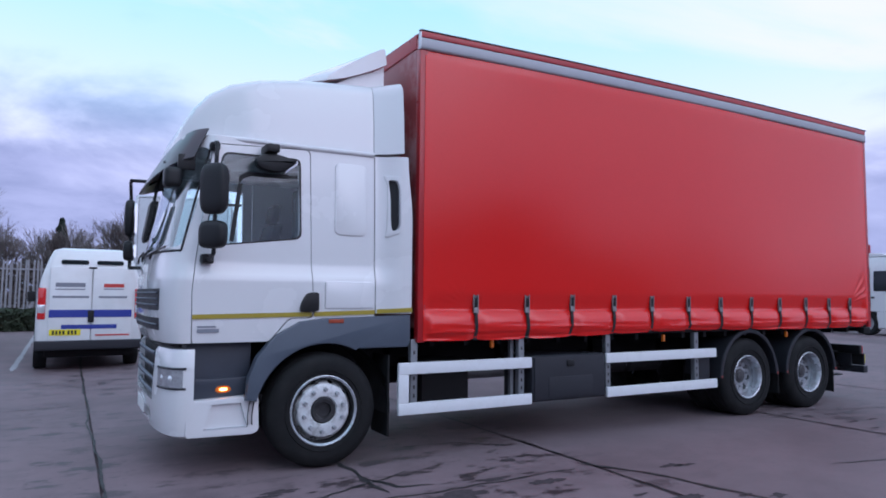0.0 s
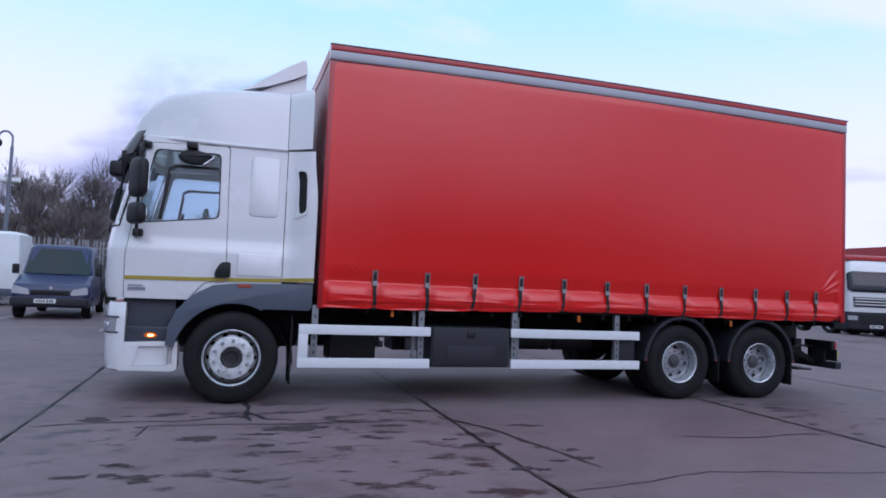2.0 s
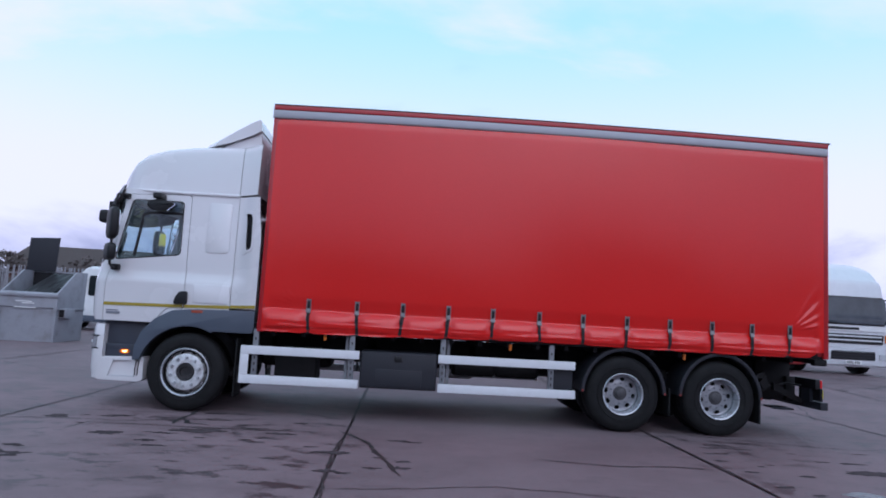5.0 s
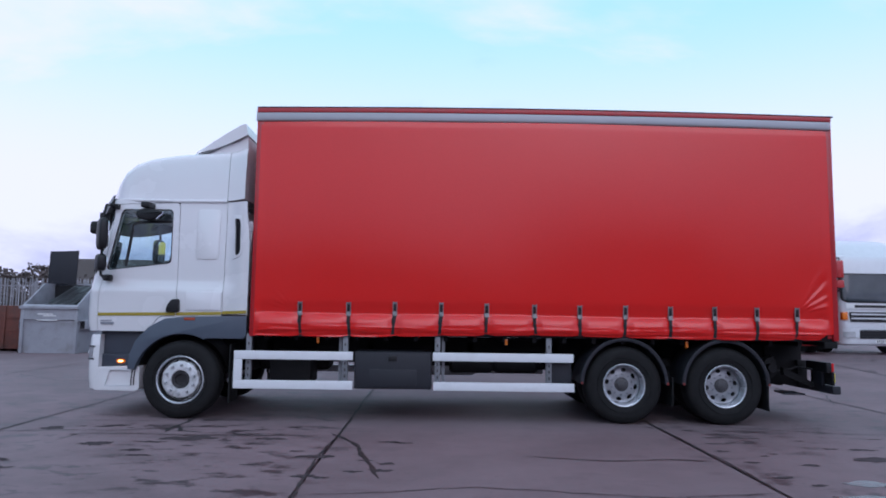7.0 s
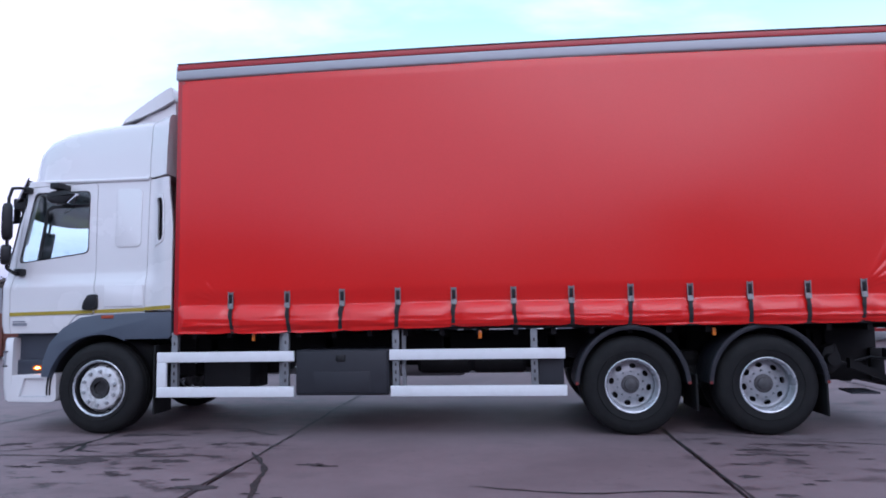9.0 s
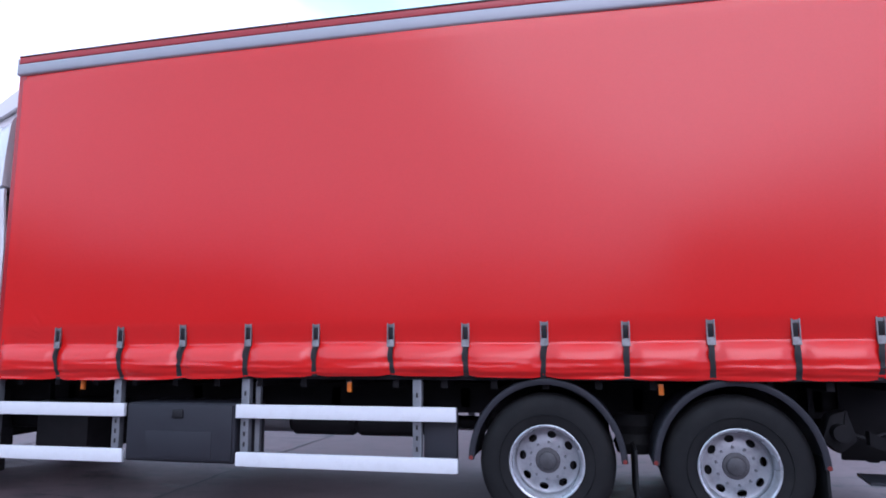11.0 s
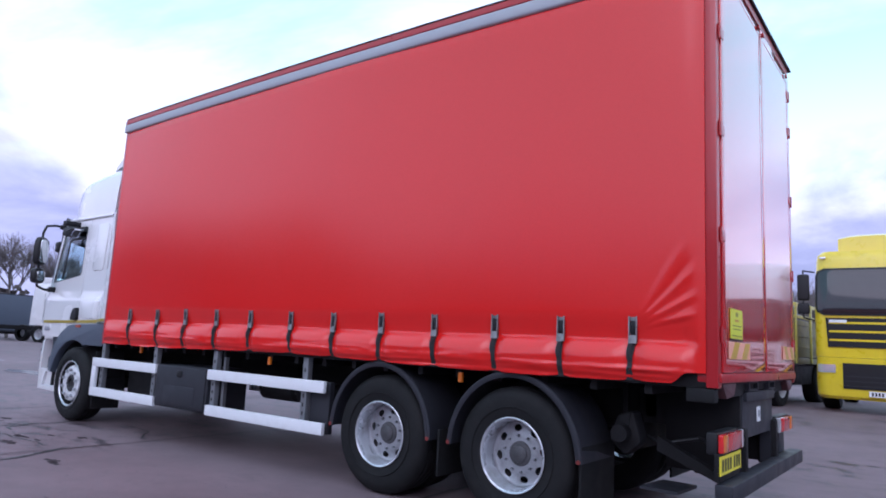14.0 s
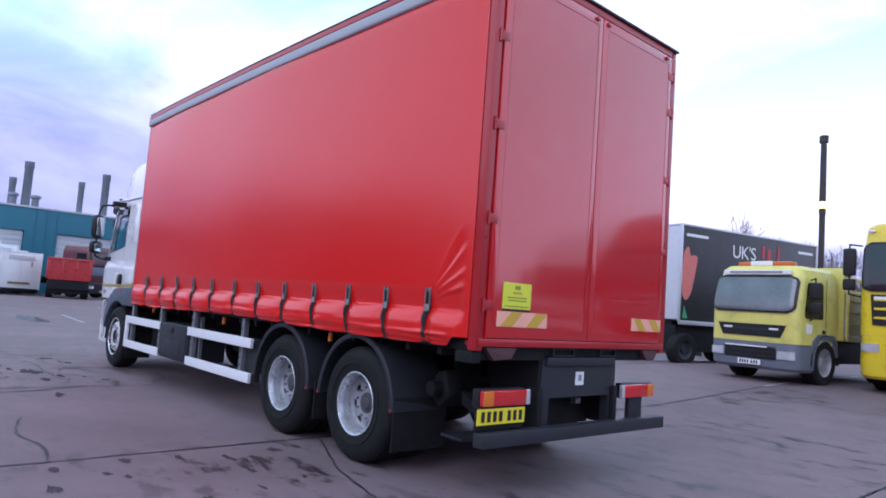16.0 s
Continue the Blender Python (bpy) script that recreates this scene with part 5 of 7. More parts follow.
for z, w_, h, mt in ((1.565, 0.06, 0.030, OLIVE_INK), (1.525, 0.10, 0.014, RUST_INK), (1.490, 0.22, 0.008, OLIVE_INK), (1.468, 0.20, 0.008, OLIVE_INK), (1.425, 0.26, 0.007, OLIVE_INK)):
    part("printed_line", box(B(), X1 + 0.0505, X1 + 0.052, 0.402 - w_ / 2, 0.402 + w_ / 2, z - h / 2, z + h / 2), mt, note, smooth=0)
part("sticker_foot", box(B(), X1 + 0.047, X1 + 0.050, 0.245, 0.560, 1.392, 1.403), INK, note, smooth=0)

# coupling panel, underrun bumper and lamps
cp = prism(B(), softened([(0.80, 0.46), (0.84, 1.06), (1.82, 1.06), (1.86, 0.46)], 0.03), "x", X1 - 0.10, X1 - 0.02, 0.008)
panel = part("coupling_panel", cp, DARK_TRIM, lorry, "dark grey steel coupling panel")
carve(panel, [prism(B(), softened([(0.93, 0.30), (0.93, 0.72), (1.74, 0.72), (1.76, 0.30)], 0.03), "x", X1 - 0.3, X1 + 0.2)])
part("panel_lip", box(B(), X1 - 0.06, X1 + 0.005, 0.86, 1.80, 0.975, 1.045, 0.010), DARK_TRIM, panel)
part("panel_cheek", box(B(), X1 - 0.55, X1 - 0.03, 0.80, 0.84, 0.46, 1.06, 0.008), CHASSIS, panel)
part("panel_cheek", box(B(), X1 - 0.55, X1 - 0.03, 1.82, 1.86, 0.46, 1.06, 0.008), CHASSIS, panel)
part("pale_label", box(B(), X1 - 0.019, X1 - 0.016, 1.262, 1.375, 0.815, 0.925), LIGHT_INK, panel, "pale rating label", smooth=0)
part("label_print", box(B(), X1 - 0.0155, X1 - 0.014, 1.30, 1.345, 0.85, 0.90), GREY_INK, panel, smooth=0)
for ya, yb in ((0.92, 1.20), (1.56, 1.80)):
    bm = box(B(), X1 - 0.30, X1 + 0.01, ya, yb, 1.050, 1.119, 0.006)
    t = part("square_tube", bm, DARK_TRIM, lorry, "dark square steel tube")
    carve(t, [box(B(), X1 - 0.2, X1 + 0.2, ya + 0.016, yb - 0.016, 1.062, 1.108)])
for ya, yb in ((0.90, 1.22), (1.54, 1.82)):
    part("tube_plate", box(B(), X1 - 0.16, X1 + 0.015, ya, yb, 1.1195, 1.1215 + 0.008, 0.002), STEEL, lorry, "worn steel plate over the tube")
DULL_PLATE = material("scuffed_red_plate", (0.10, 0.035, 0.04), 0.6, vary=0.2, dirt=(0.06, 0.05, 0.05), dirt_amount=0.7, dirt_scale=12)
for ya, yb in ((0.12, 0.46), (2.18, 2.46)):
    part("sill_gusset", prism(B(), softened([(ya, 1.118), (yb, 1.118), (yb - 0.06, 1.035), (ya + 0.10, 1.02)], 0.015), "x", X1 - 0.03, X1 + 0.03, 0.004), DULL_PLATE, lorry, "scuffed dull red sill gusset")
part("rubber_buffer", box(B(), X1 - 0.16, X1 + 0.01, 0.0, 0.10, 1.00, 1.085, 0.012), RUBBER, lorry, "black rubber buffer")
for y, z0, z1 in ((1.00, 0.53, 0.66), (1.52, 0.63, 0.68)):
    part("coupling_fitting", box(B(), X1 - 0.22, X1 - 0.16, y - 0.035, y + 0.035, z0, z1, 0.012), STEEL, lorry, "steel coupling fitting")
part("coupling_beam", box(B(), X1 - 0.36, X1 - 0.28, 0.84, 1.82, 0.44, 0.80, 0.01), CHASSIS, lorry, "black drawbar beam")
part("underrun_bumper", box(B(), X1 - 0.02, X1 + 0.09, 0.10, 2.52, 0.405, 0.510, 0.012), DARK_TRIM, lorry, "dark grey underrun bumper bar")
for y in (0.78, 1.80):
    part("bumper_arm", box(B(), X1 - 0.12, X1 + 0.02, y - 0.03, y + 0.03, 0.45, 0.80, 0.008), CHASSIS, lorry)
part("step_plate", prism(B(), [(7.88, 0.28), (8.14, 0.26), (8.16, 0.62), (7.92, 0.64)], "z", 0.375, 0.395), DARK_TRIM, lorry, "dark steel step plate")
for y0, s in ((0.13, 1), (2.42, -1)):
    a, b = (y0, y0 + 0.475) if s == 1 else (y0 - 0.475, y0)
    lamp = part("tail_lamp", box(B(), X1 - 0.005, X1 + 0.030, a, b, 0.690, 0.805, 0.012), RED_LENS, lorry, "red and amber tail lamp cluster")
    aa = (a, a + 0.115) if s == 1 else (b - 0.115, b)
    part("amber_lens", box(B(), X1 - 0.004, X1 + 0.033, aa[0] + 0.006, aa[1], 0.692, 0.803, 0.010), AMBER, lamp, "amber turn lens")
    ww = (b, b + 0.045) if s == 1 else (a - 0.045, a)
    part("white_end", box(B(), X1 - 0.006, X1 + 0.028, *ww, 0.690, 0.805, 0.006), CLEAR_LENS, lamp, "white end marker")
    part("lamp_housing", box(B(), X1 - 0.075, X1 - 0.006, a - 0.008, b + 0.008, 0.680, 0.815, 0.012), BLACK, lamp, "black lamp housing")
    part("lamp_bracket", box(B(), X1 - 0.06, X1 - 0.02, (a + b) / 2 - 0.10, (a + b) / 2 + 0.12, 0.50, 0.70, 0.005), DARK_TRIM, lamp)
plate = part("number_plate", box(B(), X1 + 0.012, X1 + 0.018, 0.095, 0.605, 0.560, 0.675, 0.002), YELLOW_FILM, lorry, "yellow rear number plate", smooth=0)
for k in range(7):
    y = 0.135 + 0.062 * k + (0.03 if k > 3 else 0)
    part("plate_bar", box(B(), X1 + 0.0185, X1 + 0.020, y, y + 0.036, 0.580, 0.655), INK, plate, smooth=0)
part("plate_backing", box(B(), X1 - 0.02, X1 + 0.011, 0.10, 0.60, 0.52, 0.69, 0.004), CHASSIS, lorry)
# clutter ahead of the rear bumper
bm = prism(B(), softened([(7.62, 0.66), (7.68, 0.84), (7.80, 0.88), (7.86, 0.66), (7.74, 0.56)], 0.03), "y", 0.36, 0.52, 0.03)
part("valve_unit", bm, CHASSIS, lorry, "black valve housing behind the rear wheel")
bm = rod(B(), (7.73, 0.27, 0.72), (7.73, 0.37, 0.72), 0.06, 14)
part("valve_cap", bm, CHASSIS, lorry)
bm = prism(B(), [(7.95, 0.72), (8.36, 0.52), (8.36, 0.46), (7.95, 0.62)], "y", 0.42, 0.50)
part("support_arm", bm, CHASSIS, lorry)
bm = tube(B(), [(7.7, 0.6, 0.75), (7.95, 0.5, 0.66), (8.2, 0.55, 0.72), (8.38, 0.45, 0.70)], 0.014, 8)
part("air_hose", bm, BLACK, lorry, "black air hose")
part("rear_wall", box(B(), 7.62, 7.66, 0.62, 1.94, 0.55, 1.05), CHASSIS, lorry)


# ---- other vehicles ----
YELLOW = material("bright_yellow_paint", (0.72, 0.54, 0.015), 0.3, vary=0.04, coat=0.5, dirt=(0.35, 0.28, 0.08), dirt_amount=0.2)
LIME = material("faded_lime_paint", (0.66, 0.60, 0.14), 0.38, vary=0.08, coat=0.2, dirt=(0.22, 0.20, 0.10), dirt_amount=0.5, dirt_scale=3)
TIPPER = material("grubby_tipper_paint", (0.25, 0.235, 0.12), 0.55, vary=0.2, dirt=(0.12, 0.11, 0.09), dirt_amount=0.85, dirt_scale=2.5)
CAB_RED = material("red_tractor_paint", (0.46, 0.03, 0.03), 0.3, vary=0.05, coat=0.5)
MAROON = material("maroon_lorry_paint", (0.115, 0.022, 0.034), 0.4, vary=0.1, coat=0.2)
TRAILER_RED = material("red_trailer_curtain", (0.40, 0.025, 0.03), 0.45, vary=0.06)
TRAILER_BLACK = material("black_box_panel", (0.022, 0.023, 0.025), 0.35, vary=0.1, dirt=(0.06, 0.06, 0.06), dirt_amount=0.3)
# the pinkish reflection on this glass is put into its base colour
MAROON_SCREEN = material("dusty_windscreen", (0.10, 0.045, 0.060), 0.12, vary=0.1, spec=0.5)
NAVY = material("navy_pickup_paint", (0.014, 0.021, 0.085), 0.34, vary=0.08, coat=0.2)
SKIPGREY = material("scuffed_grey_skip_paint", (0.30, 0.305, 0.34), 0.55, vary=0.12, dirt=(0.14, 0.13, 0.12), dirt_amount=0.6, dirt_scale=3)
RUST = material("rusty_container_paint", (0.13, 0.04, 0.028), 0.7, vary=0.3, dirt=(0.05, 0.03, 0.025), dirt_amount=0.7)
TEAL = material("teal_cladding", (0.010, 0.14, 0.20), 0.5, vary=0.05)
PALE_DOOR = material("pale_roller_door", (0.45, 0.47, 0.50), 0.5, vary=0.06)
FLUE = material("dull_steel_flue", (0.16, 0.18, 0.21), 0.45, metal=0.4, vary=0.15)
PALISADE = material("galvanised_palisade", (0.25, 0.245, 0.265), 0.55, metal=0.1, vary=0.15, random_shade=0.15, island_shade=0.2)
HEDGE = material("dark_hedge_leaves", (0.030, 0.042, 0.022), 0.8, vary=0.3, island_shade=0.4)
BARK = material("grey_bark", (0.15, 0.125, 0.115), 0.9, vary=0.25)
TWIG = material("bare_twig_bark", (0.15, 0.125, 0.12), 0.9, vary=0.2, island_shade=0.25)
CONIFER = material("dark_conifer", (0.018, 0.030, 0.020), 0.9, vary=0.3, island_shade=0.4)
SCRUB = material("brown_scrub", (0.105, 0.085, 0.080), 0.95, vary=0.3, island_shade=0.4)
BRICK_BROWN = material("brown_roof_tile", (0.060, 0.042, 0.038), 0.8, vary=0.2)
SHED_WALL = material("grey_shed_cladding", (0.16, 0.17, 0.18), 0.6, vary=0.08)


# the reflected sky is put into these glass colours, paler and blotched
PALE_SCREEN = material("cloud_lit_windscreen", (0.11, 0.125, 0.135), 0.10, vary=0.45, scale=1.6, spec=0.8)
CAB_SCREEN = material("sky_lit_windscreen", (0.040, 0.050, 0.058), 0.05, vary=0.35, scale=2.0, spec=0.7)


def front_skin(w, r, lean):
    """The front of a cab that faces -y: a place for x across it and z up it."""
    def at(x, z, out=0.0):
        k = max(0.0, abs(x) - (w - r))
        back = r - math.sqrt(max(0.0, r * r - min(k, r) ** 2))
        return Vector((x, lean(z) + back - out, z))
    return at


def plan_ring(w, y0, y1, r, z, seg=6):
    pts = []
    for cx, cy, a, rr in ((w - r, y0 + r, -90, r), (w - 0.05, y1 - 0.05, 0, 0.05), (-w + 0.05, y1 - 0.05, 90, 0.05), (-w + r, y0 + r, 180, r)):
        for i in range(seg + 1):
            t = radians(a + 90 * i / seg)
            pts.append((cx + rr * math.cos(t), cy + rr * math.sin(t), z))
    return pts


# rim: duller than the paint, since the shade round far wheels is coloured in
def far_wheel(owner, x, y, r=0.50, face=-1, width=0.30, rim=RIM_DISC):
    w = part("wheel", lathe(B(), [(r * 0.57, 0.0), (r * 0.60, -0.02), (r * 0.9, -0.03), (r * 0.98, 0.0), (r, 0.05), (r, width - 0.05), (r * 0.96, width), (r * 0.57, width)], (0, 0, 0), "x", 28), RUBBER, owner, "black tyre on a steel rim")
    part("rim", lathe(B(), [(0, 0.04), (r * 0.2, 0.02), (r * 0.24, 0.06), (r * 0.42, 0.06), (r * 0.52, 0.03), (r * 0.60, -0.022), (r * 0.57, -0.02), (r * 0.5, 0.10), (0, 0.10)], (0, 0, 0), "x", 24), rim, w)
    w.matrix_basis = pose(x, y, r, 0, 0, 0 if face < 0 else 180)
    return w


def plate_with_bars(owner, m, mat=LIGHT_INK):
    p = part("number_plate", box(B(), -0.26, 0.26, -0.006, 0.0, -0.056, 0.056, 0.002), mat, owner, "number plate", smooth=0)
    p.matrix_basis = m
    for k in range(7):
        a = -0.215 + 0.058 * k + (0.025 if k > 3 else 0)
        part("plate_bar", box(B(), a, a + 0.034, -0.009, -0.0062, -0.036, 0.036), INK, p, smooth=0)
    return p


def cabover(name, at, turn, paint, label, W=2.48, H=3.5, L=2.1, ws=(2.05, 2.95), grille=((1.25, 1.85),), low=0.95, bumper=None, visor=None,
            deflector=0.0, lean_top=0.16, mirrors=True, wheels=(1.35, 4.9), chassis=5.9, glass=DARK_GLASS, mirror_paint=BLACK, bar_paint=None, bars=3, group="parked lorries", inset=0.08, crown=(0.05, 0.09, 0.2), board=0.12, reach=0.20, taper=0.04, mirror_sides=(-1, 1), mirror_back=0.0):
    e = thing(name, at, label, "lorry", group, turn=turn)
    w = W / 2

    def lean(z):
        return 0.02 + lean_top * step01((z - ws[0]) / (H - ws[0])) + 0.03 * step01((0.6 - z) / 0.4)
    skin = front_skin(w, 0.22, lean)
    zs = [low, low + 0.15, 1.5, ws[0], (ws[0] + ws[1]) / 2, ws[1], H - 0.22, H - 0.08, H]
    shrink = [0, 0, 0, 0.0, 0.01, 0.02, *crown]
    part("cab", loft(B(), [plan_ring(w - s, lean(z) + s * 0.8, L - s * 0.3, 0.22, z) for z, s in zip(zs, shrink)]), paint, e)
    bm = loft(B(), [plan_ring(w - s, lean(z) - 0.03 + s, min(L, 1.0), 0.26, z) for z, s in ((0.28, 0.06), (0.34, 0.01), (0.6, 0.0), (low - 0.006, 0.01))])
    bump = part("bumper", bm, bumper or paint, e)
    mid_z, half_h = (ws[0] + ws[1]) / 2, (ws[1] - ws[0]) / 2

    def screen_at(u, v, grow, out):
        """A place on the windscreen, whose corners are round."""
        hh, rc, up = half_h + grow, 0.12 + grow, (2 * v - 1)
        d = max(0.0, abs(up) * hh - (hh - rc))
        half = w - inset + grow - (rc - math.sqrt(max(0.0, rc * rc - d * d)))
        return skin((2 * u - 1) * half, mid_z + up * hh, out)
    part("windscreen_seal", sheet(B(), lambda u, v: screen_at(u, v, 0.045, 0.022), 24, 16, 0.008), BLACK, e, "black windscreen surround")
    part("windscreen", sheet(B(), lambda u, v: screen_at(u, v, 0.0, 0.034), 24, 16, 0.008), glass, e, "dark windscreen")
    for k in (-0.35, 0.25):
        a, b = skin(k * w, ws[0] - 0.02, 0.03), skin((k + 0.5) * w, ws[0] + 0.12, 0.03)
        part("wiper", rod(B(), a, b, 0.012, 6), BLACK, e)
    for s in (-1, 1):
        pts = softened([(0.30, ws[0] + 0.02), (0.42, ws[1] - 0.08), (1.05, ws[1] - 0.08), (1.08, ws[0] - 0.12), (0.32, ws[0] - 0.12)], 0.06)
        part("side_window", prism(B(), pts, "x", s * w, s * (w + 0.008)), DARK_GLASS, e, "dark side window")
        part("door_seam", prism(B(), [(1.20, low + 0.15), (1.215, low + 0.15), (1.215, ws[1] + 0.05), (1.20, ws[1] + 0.05)], "x", s * w, s * (w + 0.004)), INK, e, smooth=0)
        part("door_handle", box(B(), *sorted((s * w, s * (w + 0.02))), 1.05, 1.18, ws[0] - 0.42, ws[0] - 0.34, 0.005), BLACK, e)
    for z0, z1 in grille:
        g = part("grille", sheet(B(), lambda u, v: skin((u - 0.5) * (W - 0.45 - 2 * taper * (1 - v)), z0 + v * (z1 - z0), 0.012), 16, 3, 0.01), BLACK, e, "dark grille")
        for k in range(bars):
            z = z0 + (z1 - z0) * (k + 0.7) / (bars + 0.4)
            part("grille_bar", sheet(B(), lambda u, v: skin((u - 0.5) * (W - 0.50 - 2 * taper), z + v * 0.045, 0.028), 16, 1, 0.02), bar_paint or paint, g)
    lg = part("lower_grille", sheet(B(), lambda u, v: skin((u - 0.5) * W * 0.58, 0.50 + v * (low - 0.62), 0.040), 10, 2, 0.01), BLACK, bump, "dark lower intake")
    for k in range(3):
        part("grille_bar", sheet(B(), lambda u, v: skin((u - 0.5) * W * 0.57, 0.55 + 0.10 * k + v * 0.02, 0.052), 8, 1, 0.01), DARK_TRIM, lg)
    for s in (-1, 1):
        part("headlamp", sheet(B(), lambda u, v: skin(s * (w - 0.05 - u * 0.34), low - 0.33 + v * 0.17, 0.045), 8, 3, 0.012), CLEAR_LENS, bump, "clear headlamp")
    plate_with_bars(bump, Matrix.Translation(skin(0, 0.42, 0.06)))
    if visor:
        part("sun_visor", sheet(B(), lambda u, v: skin((u - 0.5) * (W - 0.2), ws[1] + 0.18 - 0.26 * v, 0.03 + 0.16 * v), 16, 3, 0.012), visor, e, "sun visor")
    if deflector:
        bm = B()
        rings = []
        for k in range(9):
            t = -1 + 2 * k / 8
            tp = 1 - 0.15 * abs(t) ** 4
            front = (0.45, 0.75, 1.2) if board < 0.2 else (0.40, 0.44, 0.62)
            rings.append([((w - board) * t, y, H - 0.02 + (z - 0) * tp) for y, z in ((front[0], 0.0), (front[1], deflector * (0.55 if board < 0.2 else 0.86)), (front[2], deflector * (0.9 if board < 0.2 else 1.0)), (1.75, deflector), (1.85, deflector * 0.9), (1.8, 0.0))])
        part("air_deflector", loft(bm, rings), paint, e, "roof air deflector")
    if mirrors:
        for s in mirror_sides:
            x, yb = s * (w + reach), mirror_back
            arm = part("mirror_arm", tube(B(), [(s * w, yb + 0.25, ws[1] - 0.02), (x, yb + 0.10, ws[1]), (x, yb + 0.08, ws[0] - 0.1), (s * w, yb + 0.25, ws[0] - 0.15)], 0.017, 6), BLACK, e)
            part("mirror_head", box(B(), x - 0.12, x + 0.12, yb + 0.05, yb + 0.17, ws[0] + 0.28, ws[1] - 0.08, 0.05, 3), mirror_paint, arm, "painted mirror housing" if mirror_paint != BLACK else "black mirror housing")
            part("wide_mirror", box(B(), x - 0.12, x + 0.12, yb + 0.05, yb + 0.17, ws[0] - 0.02, ws[0] + 0.22, 0.05, 3), mirror_paint, arm)
    for s in (-1, 1):
        part("chassis_rail", box(B(), *sorted((s * 0.36, s * 0.44)), 0.9, chassis, 0.70, 0.94), CHASSIS, e)
        bm = lathe(B(), [(0.56, 0.0), (0.60, 0.0), (0.60, 0.35), (0.56, 0.35)], (s * (w - 0.02) if s < 0 else w - 0.33, wheels[0], 0.50), "x", 18, -5, 190)
        part("wheel_arch", bm, DARK_TRIM, e)
        for y in wheels:
            far_wheel(e, s * (w - 0.02), y, 0.50, s)
    return e


def box_body(e, name, label, mat, W, y0, y1, z0, z1, frame=ALLOY):
    b = part(name, box(B(), -W / 2, W / 2, y0, y1, z0, z1, 0.03), mat, e, label)
    for x in (-W / 2, W / 2):
        for y in (y0, y1):
            part("corner_post", box(B(), x - 0.04, x + 0.04, y - 0.03, y + 0.03, z0 - 0.02, z1 + 0.01, 0.015), frame, b)
    part("roof_cap", box(B(), -W / 2 - 0.015, W / 2 + 0.015, y0 - 0.015, y1 + 0.015, z1 - 0.03, z1 + 0.03, 0.01), frame, b)
    for x in (-W / 2, W / 2):
        part("side_rail", box(B(), x - 0.02, x + 0.02, y0, y1, z0 - 0.10, z0 + 0.02, 0.005), frame, b)
    part("underframe", box(B(), -0.9, 0.9, y0 + 0.1, y1, z0 - 0.24, z0 - 0.02), CHASSIS, b)
    return b


def on_ground(x, y):
    return (x, y, ground_z(x, y))


# the row of lorries behind
yellow = cabover("tractor_unit", on_ground(8.53, 12.2), 0, YELLOW, "bright yellow tractor unit parked nose out in the row", H=3.46, ws=(2.08, 3.02), grille=((1.36, 1.98),), low=1.15, deflector=0.42, bars=3, chassis=6.2, crown=(0.03, 0.05, 0.13), board=0.46)
part("marker_lamp", box(B(), -1.12, -1.00, 0.16, 0.20, 3.28, 3.33, 0.01), CLEAR_LENS, yellow)
part("maker_badge", box(B(), -0.95, -0.62, -0.02, 0.0, 1.88, 1.94), LIGHT_INK, yellow, "pale maker's badge", smooth=0)

lime = cabover("tipper_lorry", on_ground(5.45, 11.45), -7, LIME, "pale lime tipper lorry with a beacon bar on its roof", W=2.0, H=2.53, L=1.75, ws=(1.54, 2.26), grille=((0.98, 1.24),), low=0.86, bumper=material("grey_blue_bumper", (0.13, 0.145, 0.18), 0.5, vary=0.1), bars=1, bar_paint=DARK_TRIM, wheels=(1.2, 4.2), chassis=5.6, lean_top=0.20, glass=PALE_SCREEN, inset=0.10, crown=(0.04, 0.07, 0.16), reach=0.16, taper=0.12, mirror_sides=(1,), mirror_back=0.30)
part("roof_sign", box(B(), -0.76, 0.76, 0.125, 0.22, 2.325, 2.425, 0.01), LIGHT_INK, lime, "white sign band over the windscreen")
part("sign_print", box(B(), -0.60, 0.60, 0.118, 0.1235, 2.352, 2.398), GREY_INK, lime, smooth=0)
part("number_shade", box(B(), -0.55, 0.40, -0.052, -0.044, 0.745, 0.775, 0.004), LIGHT_INK, lime, "pale strip over the lower intake")
part("door_sticker", prism(B(), rounded(0.36, 0.62, 1.10, 1.30, 0.04), "x", 1.001, 1.005), LIGHT_INK, lime, "white door sticker", smooth=0)
for s in (-1, 1):
    part("grille_badge", box(B(), *sorted((s * 0.42, s * 0.62)), -0.022, -0.012, 1.13, 1.17), LIGHT_INK, lime, smooth=0)
    part("arch_panel", prism(B(), softened([(0.62, 0.40), (0.64, 0.95), (0.85, 1.10), (1.55, 1.10), (1.72, 0.95), (1.72, 0.62), (1.66, 0.62), (1.50, 0.95), (0.95, 0.98), (0.74, 0.72), (0.70, 0.40)], 0.04), "x", s * 0.97, s * 1.02), bpy.data.materials["grey_blue_bumper"], lime, "grey wheel arch panel")
bar = part("beacon_bar", box(B(), -0.62, 0.62, 0.45, 0.70, 2.535, 2.64, 0.03), material("orange_beacon", (0.55, 0.13, 0.03), 0.3, vary=0.1), lime, "orange beacon bar")
part("beacon_sign", box(B(), -0.30, 0.20, 0.43, 0.449, 2.545, 2.65, 0.005), LIGHT_INK, bar)
body = part("tipper_body", box(B(), -1.05, 1.05, 1.95, 5.5, 0.98, 1.12, 0.01), TIPPER, lime, "grubby lime tipper body")
